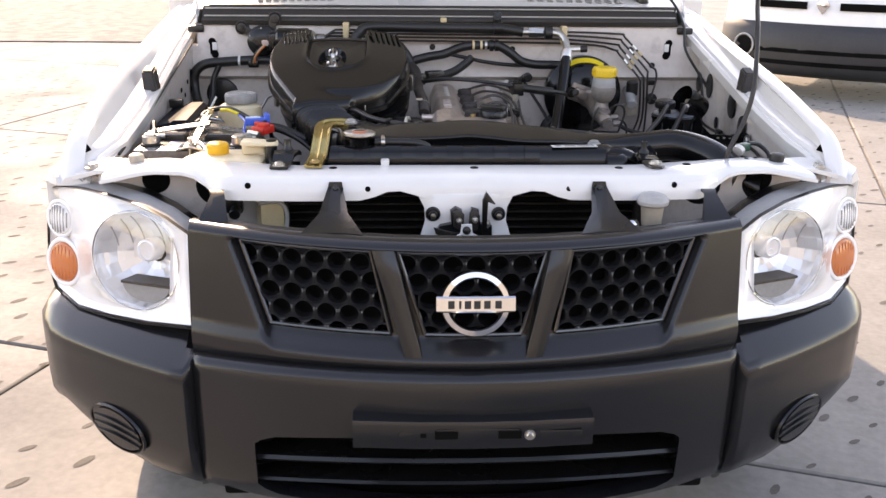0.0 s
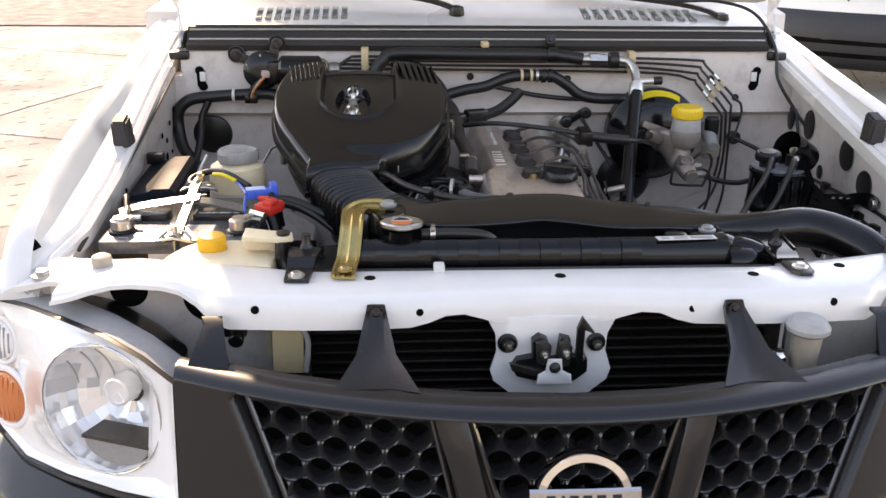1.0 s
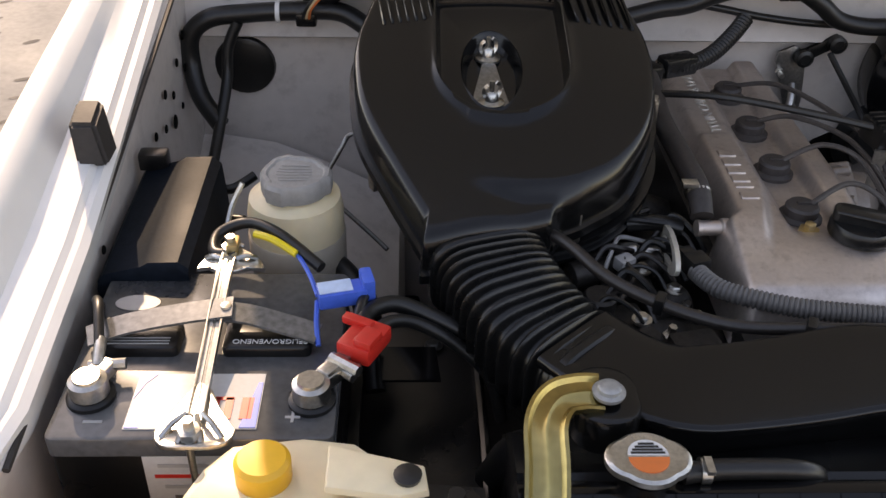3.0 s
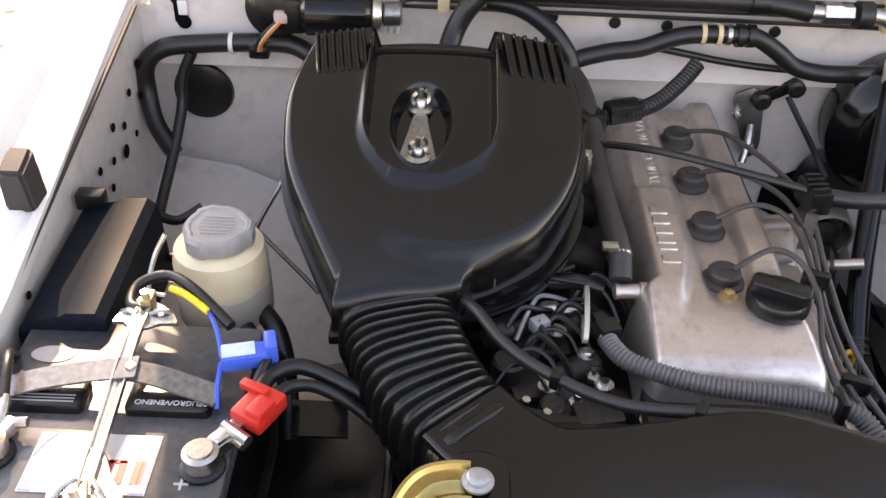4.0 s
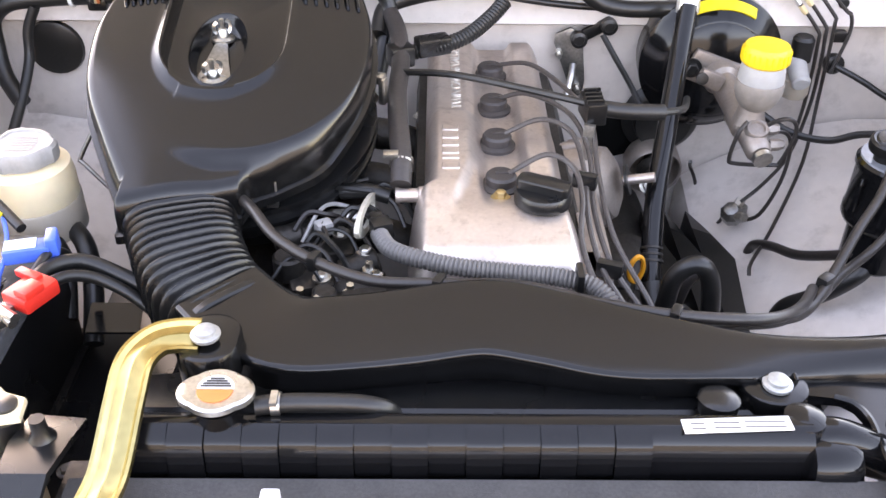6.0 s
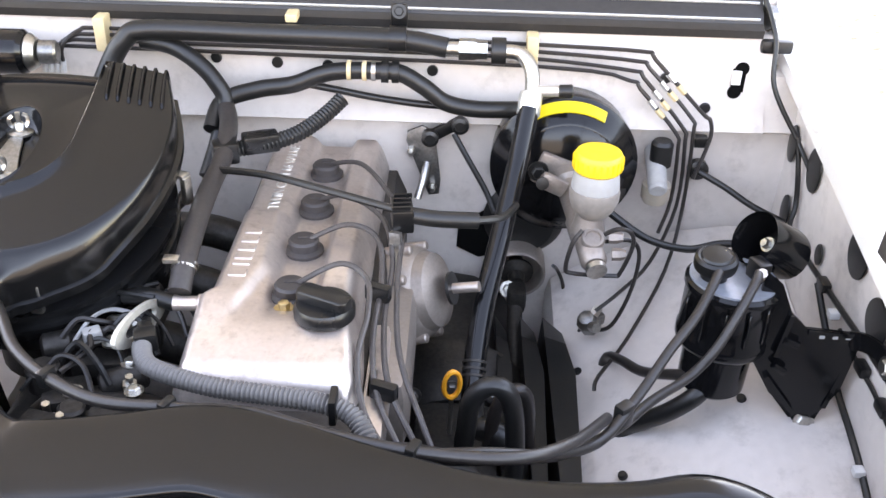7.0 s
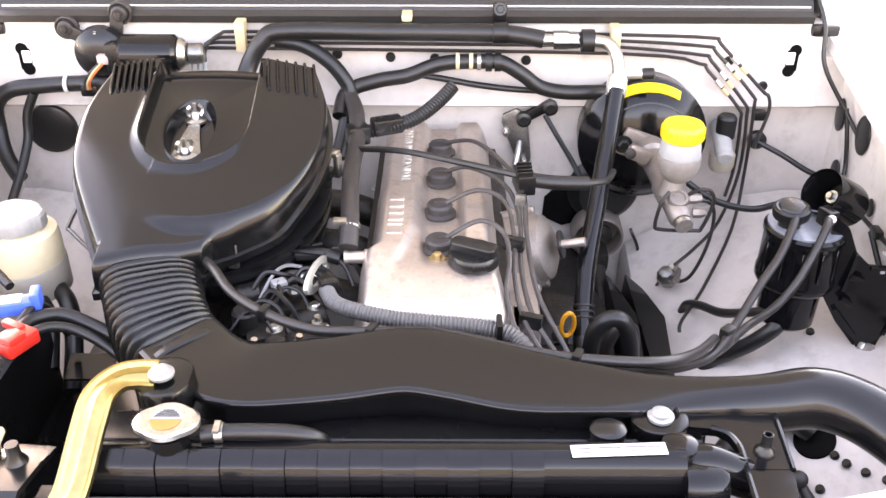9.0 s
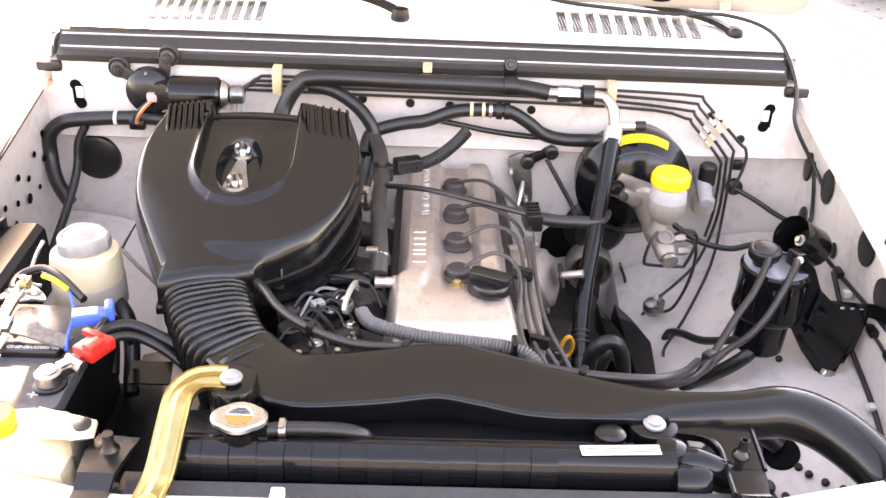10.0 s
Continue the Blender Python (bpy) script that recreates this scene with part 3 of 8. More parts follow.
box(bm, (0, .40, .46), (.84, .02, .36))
part("lower_shade_sheet", bm, DEEP, truck)
# dark floor added to block light from below and deepen the bay
bm = B()
box(bm, (0, .90, .33), (0.9, 0.8, .02))
part("light_block_tray", bm, DARKMET, truck)
bm = B()
for s in (-1, 1):
    box(bm, (s * .42, 1.0, .40), (.10, 1.7, .14), bev=.01)
part("chassis_rail", bm, DEEP, truck)
for s in (-1, 1):
    bm = B()
    lathe(bm, [(.20, -.11), (.29, -.11), (.33, -.07), (.335, 0), (.33, .07), (.29, .11), (.20, .11)], (s * .74, .95, .335), (1, 0, 0), n=40)
    wheel = part("wheel", bm, TYRE, truck, "black front tyre under the fender")

# hood latch on its white bracket
bm = B()
prism(bm, [(-.045, -.082), (.045, -.082), (.062, -.066), (.082, -.050), (.087, -.034), (.078, -.006), (.080, .020), (.090, .040), (.060, .046), (-.060, .046), (-.090, .040), (-.080, .020), (-.078, -.006), (-.087, -.034), (-.082, -.050), (-.062, -.066)], 0, .006, .0015)
for v in bm.verts:
    v.co = V((v.co.x, .292 - v.co.z + .09 * v.co.y, .850 + v.co.y))
latch = part("latch_bracket", bm, WHITE, truck, "white hood latch bracket")


def latch_plate(name, outline, y, thick, material, label=""):
    bm = B()
    prism(bm, outline, 0, thick, .0018)
    for v in bm.verts:
        v.co = V((v.co.x, y - v.co.z, .848 + v.co.y))
    return part(name, bm, material, latch, label)


latch_plate("latch_body", [(-.058, -.022), (-.05, -.036), (-.02, -.044), (.03, -.046), (.05, -.030), (.050, -.012), (.028, -.006), (.024, .020), (.010, .024), (.006, -.010), (-.006, -.010), (-.008, .020), (-.020, .026), (-.030, .018), (-.028, -.006), (-.050, -.010)], .286, .016, BLACKPL, "dark greasy latch mechanism")
latch_plate("latch_pawl", [(-.024, -.010), (-.006, -.016), (-.004, .014), (-.012, .024), (-.026, .020)], .268, .008, DARKMET)
latch_plate("latch_claw", [(.004, -.020), (.022, -.016), (.026, .012), (.018, .024), (.006, .018)], .268, .007, DARKMET)
latch_plate("latch_lever", [(-.062, -.012), (-.058, -.024), (-.022, -.034), (.012, -.030), (.014, -.022), (-.022, -.022)], .270, .006, DARKMET)
latch_plate("safety_hook", [(.030, -.020), (.038, -.020), (.040, .044), (.054, .038), (.036, .062), (.029, .044)], .262, .008, BLACKPL, "black safety hook")
for x, z, r in ((-.063, .858, .0145), (.063, .858, .0135), (-.014, .852, .006), (.016, .854, .006), (.040, .838, .009)):
    bm = B()
    lathe(bm, [(r, 0), (r, .004), (r * .85, .007), (r * .6, .0075), (r * .58, .015), (r * .45, .017), (.0005, .017)], (x, .286 if r > .008 else .261, z), (0, -1, 0), n=18)
    part("latch_bolt", bm, BLACKPL if r > .01 else STEEL, latch)
    if r > .01:
        bm = B()
        lathe(bm, [(r * .42, 0), (r * .40, .003), (.0005, .004)], (x, .269, z), (0, -1, 0), n=6)
        part("bolt_head", bm, STEEL, latch, "small steel bolt head")
tab = latch_plate("latch_tab", [(-.024, -.040), (.026, -.040), (.024, -.026), (.012, -.020), (.010, -.002), (-.010, -.002), (-.012, -.020), (-.022, -.026)], .258, .005, WHITE, "white tab over the latch")
bm = B()
lathe(bm, [(.008, 0), (.008, .003), (.005, .006), (.0005, .007)], (0, .253, .835), (0, -1, 0), n=14)
part("tab_bolt", bm, DARKMET, latch)

# horn and bits behind the grille
horn = thing("tan_relay", "tan painted plate on the panel behind the grille", "plate", (-.40, .33, .80))
bm = B()
box(bm, (-.375, .335, .835), (.045, .012, .085), bev=.004)
part("plate", bm, TAN, horn)
part("wire", tube(B(), [(-.40, .325, .868), (-.36, .318, .872), (-.345, .318, .85), (-.35, .322, .80)], .004), GREYPL, horn)
sensor = thing("temperature_sensor", "small black sensor on the white panel", "sensor", (-.46, .36, .84))
bm = B()
box(bm, (-.455, .37, .852), (.035, .02, .03), bev=.004)
cyl(bm, (-.45, .365, .845), (-.45, .335, .842), .011, bev=.002)
part("body", bm, BLACKPL, sensor)
filler = thing("washer_filler", "grey-capped milky filler neck behind the grille", "filler neck", (.355, .24, .86))
part("neck", lathe(B(), [(.016, 0), (.019, .05), (.022, .085)], (.352, .25, .80), n=20), MILKGREY, filler)
part("cap", lathe(B(), [(.026, 0), (.030, .004), (.030, .010), (.022, .020), (.0, .024)], (.352, .25, .885), n=24), GREYPL, filler, "round grey filler cap")
ball = thing("lamp_bulb_cap", "small bright metal cap beside the filler", "cap", (.315, .25, .83))
part("cap", lathe(B(), [(.014, -.01), (.014, .004), (.008, .012), (0, .013)], (.315, .25, .845), n=18), CHROME, ball)

# ---- grille ----
grille = thing("front_grille", "matt black front grille with honeycomb inserts", "grille", (0, .05, .62))
COLS_T = (-.512, -.412, -.178, -.130, .130, .175, .410, .510)
COLS_B = (-.508, -.357, -.143, -.082, .084, .146, .350, .508)


def col_x(c, z):
    t = (z - .70) / (.845 - .70)
    t = min(1.15, max(-.3, t))
    return COLS_B[c] + (COLS_T[c] - COLS_B[c]) * t


def ease(a):
    a = min(1.0, max(0.0, a))
    return a * a * (3 - 2 * a)


def in_cell(x, z, cl, cr, g=0.0):
    """How far a point lies inside an insert opening; corners rounded."""
    return min(x - col_x(cl, z), col_x(cr, z) - x, .846 - z, z - .702) - g


def grille_sink(x, z):
    """Depth of the pressing behind the flat surround: a sunk field round the inserts, proud pillars, deep openings."""
    side = min(x - col_x(1, z) + .022, col_x(6, z) + .022 - x)
    field = ease(side / .020) * ease((.853 - z) / .007) * ease((z - .658) / .040)
    d = .026 * field
    if max(in_cell(x, z, cl, cr) for cl, cr in ((1, 2), (3, 4), (5, 6))) > .002:
        d = .060
    return d


bm = B()
GX, GZ = 232, 52
grid = []
for i in range(GX + 1):
    x = -.510 + 1.020 * i / GX
    col = []
    for j in range(GZ + 1):
        z = .642 + .226 * j / GZ
        edge = .010 * (1 - ease((z - .642) / .012)) + .014 * ease((z - .858) / .010)
        crown = -.006 * ease((z - .648) / .02) * ease((.70 - z) / .03)
        zz = z - .016 * (x / .5) ** 2 * (1 - ease((z - .642) / .03))
        col.append(bm.verts.new((x, front_y(x, z) + edge + crown + grille_sink(x, z), zz)))
    grid.append(col)
for i in range(GX):
    for j in range(GZ):
        bm.faces.new((grid[i][j], grid[i + 1][j], grid[i + 1][j + 1], grid[i][j + 1]))
rim = [e for e in bm.edges if len(e.link_faces) == 1]
ext = bmesh.ops.extrude_edge_only(bm, edges=rim)
for v in ext["geom"]:
    if isinstance(v, bmesh.types.BMVert):
        v.co.y += .034
        if v.co.z > .864:
            v.co.z -= .004
part("grille_frame", bm, BLACKGRAIN, grille, "matt black grille surround", ang=50)
for cl in (2, 4):
    rings = []
    for z in (.654, .658, .668, .69, .72, .75, .78, .81, .835, .850, .856):
        t = (z - .70) / .145
        mid, half = (col_x(cl, z) + col_x(cl + 1, z)) / 2, (.0160 + .004 * t) * min(1.0, (z - .6535) / .010 + .35)
        lift = -.001 if z < .85 else .004
        rings.append([(mid + half * a, front_y(mid + half * a, z) + lift + d, z) for a, d in ((-1.12, .030), (-1.05, .006), (-1.0, .0015), (-.92, 0), (0, -.0006), (.92, 0), (1.0, .0015), (1.05, .006), (1.12, .030))])
    part("pillar", loft(B(), rings), BLACKGRAIN, grille, "flat-faced black grille pillar", ang=50)
# black sheets put in as the shade behind the honeycomb
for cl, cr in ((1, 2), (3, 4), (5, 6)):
    part("insert_shade_sheet", loft(B(), [[(x, front_y(x, z) + .050, z) for x, z in ((col_x(c, .842) * k + col_x(c, .706) * (1 - k), .706 + .136 * k) for k in (0, .5, 1))] + [(x, front_y(x, z) + .056, z) for x, z in ((col_x(c, .842) * k + col_x(c, .706) * (1 - k), .706 + .136 * k) for k in (1, .5, 0))] for c in (cl, cr)]), DEEP, grille, "black sheet standing for the shade behind the honeycomb")
bm = B()
loft(bm, [[(x, front_y(x, .866) + .020, .855), (x, front_y(x, .866) + .028, .857), (x, front_y(x, .866) + .036, .864), (x, front_y(x, .866) + .054, .866), (x, front_y(x, .866) + .056, .852), (x, front_y(x, .866) + .02, .850)] for x in (-.49, -.36, -.24, -.12, 0, .12, .24, .36, .47)])
part("top_ledge", bm, BLACKPL, grille, "black ledge along the top of the grille")

PITCH, RZ = .0405, .0303
NB = [(PITCH, 0), (PITCH / 2, RZ), (-PITCH / 2, RZ), (-PITCH, 0), (-PITCH / 2, -RZ), (PITCH / 2, -RZ)]
for cl, cr in ((1, 2), (3, 4), (5, 6)):
    for row in range(6):
        z = .708 + row * RZ - .006
        for col in range(-14, 15):
            x = (col + (.5 if row % 2 else 0)) * PITCH + .006
            if in_cell(x, z, cl, cr) < -.010:
                continue
            n = 24
            bm = B()
            loops = [[], [], [], [], []]
            for k in range(n):
                t = 2 * math.pi * (k + .5) / n
                ct, st = math.cos(t), math.sin(t)
                h = min((a * a + b * b) / 2 / (a * ct + b * st) for a, b in NB if a * ct + b * st > 1e-4) * 1.01
                for lst, rr, dy in zip(loops, (h, .0186, .0172, .0148, .0122), (.0190, .0165, .0185, .0270, .0420)):
                    X, Z = x + rr * ct, z + rr * st
                    lim = min(max(Z, .7005), .848)
                    X = min(max(X, col_x(cl, lim) - .001), col_x(cr, lim) + .001)
                    lst.append(bm.verts.new((X, front_y(X, lim) + dy, lim)))
            for a, b in zip(loops, loops[1:]):
                for k in range(n):
                    m = (k + 1) % n
                    bm.faces.new((a[k], a[m], b[m], b[k]))
            bmesh.ops.remove_doubles(bm, verts=bm.verts[:], dist=1e-5)
            part("honeycomb_cell", bm, CELLBL, grille)
for cl, cr in ((1, 2), (3, 4), (5, 6)):
    loop = []
    for z, order in ((.846, range(9)), (.704, range(8, -1, -1))):
        for k in order:
            x = col_x(cl, z) + (col_x(cr, z) - col_x(cl, z)) * k / 8
            loop.append(V((x, front_y(x, z) + .020, z)))
    bm = B()
    for a, b in zip(loop, loop[1:] + loop[:1]):
        cyl(bm, a, b, .0042, n=8)
    part("opening_rim", bm, CELLBL, grille, "thin glossy rim round a grille opening")
# emblem: plain ring and bar
emb = thing("chrome_emblem", "chrome ring emblem with a plain bar across it", "emblem", (0, .03, .74))
bm = B()
n = 40
EM = Matrix.Translation((.002, .040, .772)) @ Matrix.Rotation(radians(-10), 4, "X")
rings = []
for r, d in ((.0455, .008), (.046, -.004), (.049, -.008), (.058, -.006), (.0605, .0), (.0605, .010)):
    rings.append([EM @ V((r * math.cos(2 * math.pi * k / n), d, r * .96 * math.sin(2 * math.pi * k / n))) for k in range(n)])
loft(bm, rings + [rings[0]], cap=False)
part("ring", bm, CHROME, emb)
bm = B()
loft(bm, [[EM @ V((x, -.009 + .4 * x * x + d, z)) for d, z in ((0, -.014), (-.003, -.011), (-.003, .011), (0, .014), (.012, .014), (.012, -.014))] for x in (-.0675, -.066, -.03, 0, .03, .066, .0675)])
bar = part("bar", bm, CHROME, emb)
bm = B()
for x in (-.042, -.027, -.014, .002, .019, .038):
    w = .004 if x == -.027 else .011
    box(bm, EM @ V((x, -.0122 + .4 * x * x, 0)), (w, .002, .0135), rot=Matrix.Rotation(radians(-10), 3, "X"), bev=.0006, seg=1)
part("dark_bars", bm, INK, bar, "dark bars on the emblem")

# triangular mounting brackets between grille and rail
for x in (-.247, .253):
    bm = B()
    yb = front_y(x, .866) + .03
    loft(bm, [[(x - .056, yb, .866), (x - .02, yb + .012, .866), (x + .02, yb + .012, .866), (x + .056, yb, .866), (x + .05, yb + .02, .862), (x - .05, yb + .02, .862)],
              [(x - .026, yb + .07, .885), (x - .012, yb + .082, .878), (x + .012, yb + .082, .878), (x + .026, yb + .07, .885), (x + .024, yb + .08, .872), (x - .024, yb + .08, .872)],
              [(x - .014, .272, .915), (x - .009, .275, .914), (x + .009, .275, .914), (x + .014, .272, .915), (x + .014, .280, .911), (x - .014, .280, .911)],
              [(x - .012, .276, .924), (x - .006, .277, .924), (x + .006, .277, .924), (x + .012, .276, .924), (x + .012, .283, .92), (x - .012, .283, .92)]])
    br = part("mounting_bracket", bm, BLACKPL, grille, "black triangular grille bracket", ang=30)
    bolt("bracket_screw", (x, .272, .913), br, .005, .004, (0, -1, .3), BLACKPL)
for s in (-1, 1):
    x = s * .468
    bm = B()
    yb = front_y(x, .866) + .03
    loft(bm, [[(x - .028, yb, .864), (x + .028, yb, .864), (x + .028, yb + .01, .862), (x - .028, yb + .01, .862)], [(x - .012 - s * .004, yb + .05, .905), (x + .012 - s * .004, yb + .05, .905), (x + .012, yb + .056, .90), (x - .012, yb + .056, .90)], [(x - .016, yb + .07, .908), (x + .012, yb + .07, .908), (x + .012, yb + .07, .903), (x - .016, yb + .07, .903)]])
    part("end_bracket", bm, BLACKPL, grille)

# ---- bumper ----
bumper = thing("front_bumper", "matt black plastic front bumper with lower intake", "bumper", (0, .1, .33))
COLX = [0.0, .1, .2, .3, .355, .382, .395, .41, .45, .49, .5035, .506, .509, .5115, .525, .56, .62, .68, .74, .79, .83]
COLX = [-x for x in COLX[::-1] if x] + COLX
NROW = 14


def bumper_pt(x, r):
    """Rows from the lower edge up over the face to the top."""
    a = abs(x)
    zb = .325 + .9 * max(0, a - .60) ** 1.6
    arc = .022 * max(0.0, 1 - (a / .5) ** 2)
    corner = .014 * min(1, max(0, (a - .355) / .04)) ** 2
    zlow, zhigh = .372 + corner, .488 + .042 * max(0.0, 1 - (a / .42) ** 2) - corner
    mid = 1 - min(1, max(0, (a - .509) / .012))
    zt = .630 + arc * .8
    if a < .42:
        zface = [zb, zb + .010, zb + .028, zlow, (zlow + zhigh) / 2, zhigh, .545]
    else:
        zface = [zb + (.545 - zb) * f for f in (0, .04, .13, .28, .52, .76, 1)]
    dface = [.07, .030, .008, -.008, -.016, -.020, -.022]
    ztop_c = [.575, .600, zt - .014, zt - .005, zt, zt + .001, zt + .003]
    dtop_c = [-.022, -.022, -.021, -.015, -.006, .012, .05]
    ztop_s = [.562, .580, .594, .604, .611, .634, .654]
    dtop_s = [-.044, -.047, -.046, -.041, -.032, .004, .040]
    z = (zface + [c * mid + s * (1 - mid) for c, s in zip(ztop_c, ztop_s)])[r]
    d = (dface + [c * mid + s * (1 - mid) for c, s in zip(dtop_c, dtop_s)])[r]
    if r < 7:
        d -= .022 * (1 - mid) * min(1, r / 4)
    if .505 < a < .5095:
        d += .004
    return V((x, bow(x) + .03 + d, z))


bm = B()
cols = []
for (xx, yy) in ((.872, .62), (.878, .50), (.868, .43), (.853, .395)):
    col = []
    for r in range(NROW):
        p = bumper_pt(-.83, r)
        d = p.y - bow(.83) - .03
        col.append(V((-(xx - .8 * max(d, -.01)), yy + d * .4, p.z + (.10 * (yy - .39) if r < 4 else 0))))
    cols.append(col)
cols += [[bumper_pt(x, r) for r in range(NROW)] for x in COLX]
for c in cols[:4][::-1]:
    cols.append([V((-p.x, p.y, p.z)) for p in c])
grid = [[bm.verts.new(p) for p in c] for c in cols]
for i in range(len(cols) - 1):
    xm = (cols[i][3].x + cols[i + 1][3].x) / 2
    for r in range(NROW - 1):
        if abs(xm) < .395 and 3 <= r < 5:
            continue
        bm.faces.new((grid[i][r], grid[i + 1][r], grid[i + 1][r + 1], grid[i][r + 1]))
rim = [e for e in bm.edges if len(e.link_faces) == 1]
ext = bmesh.ops.extrude_edge_only(bm, edges=rim)
for v in ext["geom"]:
    if isinstance(v, bmesh.types.BMVert):
        v.co.y += .05
        if abs(v.co.x) > .86:
            v.co.x *= .97
part("bumper_skin", bm, BLACKGRAIN, bumper, ang=45)
# curved black sheet giving the intake its shaded depth
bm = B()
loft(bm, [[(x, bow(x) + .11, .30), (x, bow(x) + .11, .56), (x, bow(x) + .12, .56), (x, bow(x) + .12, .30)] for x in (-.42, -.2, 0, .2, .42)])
part("intake_shade_sheet", bm, DEEP, bumper)
for z, t in ((.470, .012), (.425, .008)):
    part("intake_bar", loft(B(), [[(x, bow(x) + .03, z - t / 2 - .2 * x * x), (x, bow(x) + .025, z - .2 * x * x), (x, bow(x) + .03, z + t / 2 - .2 * x * x), (x, bow(x) + .09, z + t / 2 - .2 * x * x), (x, bow(x) + .09, z - t / 2 - .2 * x * x)] for x in (-.40, -.3, -.2, -.1, 0, .1, .2, .3, .40)]), BLACKPL, bumper, "black bar across the lower intake")
pl_ = thing("plate_bracket", "empty black licence plate bracket with one screw", "bracket", (0, .02, .515))
bm = B()
loft(bm, [[(x, bow(x) * .5 - .010, .519), (x, bow(x) * .5 - .013, .524), (x, bow(x) * .5 - .016, .566), (x, bow(x) * .5 - .013, .573), (x, bow(x) * .5 - .004, .575), (x, bow(x) + .02, .576), (x, bow(x) + .03, .514)] for x in (-.210, -.2, -.1, 0, .1, .2, .210)])
pb = part("plate_base", bm, BLACKGRAIN, pl_)
bm = B()
for x0, x1 in ((-.13, -.075), (.115, .19)):
    box(bm, ((x0 + x1) / 2, -.0105, .548), (x1 - x0, .003, .014), bev=.002)
box(bm, (.007, -.0145, .550), (.145, .003, .022), bev=.002)
part("raised_boss", bm, BLACKGRAIN, pb)
for x in (-.048, .062):
    part("slot", box(B(), (x, -.0165, .550), (.040, .002, .015), rot=Matrix.Rotation(radians(4), 3, "X")), DEEP, pb, "dark mounting slot")
part("slot", box(B(), (-.088, -.0125, .548), (.010, .002, .008)), DEEP, pb)
bolt("screw", (.097, -.0135, .548), pb, .0065, .006, (0, -1, 0))
for s in (-1, 1):
    fog = thing("fog_lamp_blank", "black oval blanking cover sunk in the bumper corner", "blanking cover", (s * .69, .26, .40), "fog lamp blanks")
    nrm = V((s * .62, -.78, -.16)).normalized()
    u = V((nrm.y, -nrm.x, 0)).normalized()
    w = u.cross(nrm)
    w = w if w.z > 0 else -w
    c = V((s * .687, bow(.687) - .0075, .434))
    bm = B()
    rings = []
    for r, dd in ((1.07, -.003), (1.04, .0015), (1.0, .001), (.97, -.004), (.95, -.012), (.92, -.012), (.90, -.003)):
        rings.append([c + u * (.080 * r * math.cos(2 * math.pi * k / 36)) + w * (.050 * r * math.sin(2 * math.pi * k / 36)) + nrm * dd for k in range(36)])
    loft(bm, rings, cap=False)
    part("rim", bm, BLACKGRAIN, fog, "black rim with a groove")
    bm = B()
    rings = []
    for r in (.90, .6, .3, .02):
        rings.append([c + u * (.080 * r * math.cos(2 * math.pi * k / 36)) + w * (.050 * r * math.sin(2 * math.pi * k / 36)) + nrm * (.001 - .0 * r) for k in range(36)])
    loft(bm, rings, cap=False)
    part("cover", bm, BLACKGRAIN, fog, "dark sunken cover")
    for k in (-1, 0, 1):
        h = .070 * math.sqrt(1 - (k * .018 / .05) ** 2)
        part("rib", ribbon(B(), [c + u * -h + w * (.018 * k - .004) + nrm * .002, c + w * (.018 * k + .002) + nrm * .004, c + u * h + w * (.018 * k - .004) + nrm * .002], .006, .003, up=nrm), BLACKGRAIN, fog)

# ---- headlights ----
HL = ((.515, .842), (.56, .864), (.62, .880), (.69, .886), (.75, .886), (.80, .880), (.832, .868), (.852, .83), (.866, .78), (.872, .72), (.868, .685), (.845, .657), (.78, .645), (.70, .648), (.61, .656), (.515, .668))


def lens_y(x, z):
    a = abs(x)
    return front_y(x, z) + .012 + 2.2 * max(0, a - .80) ** 1.5


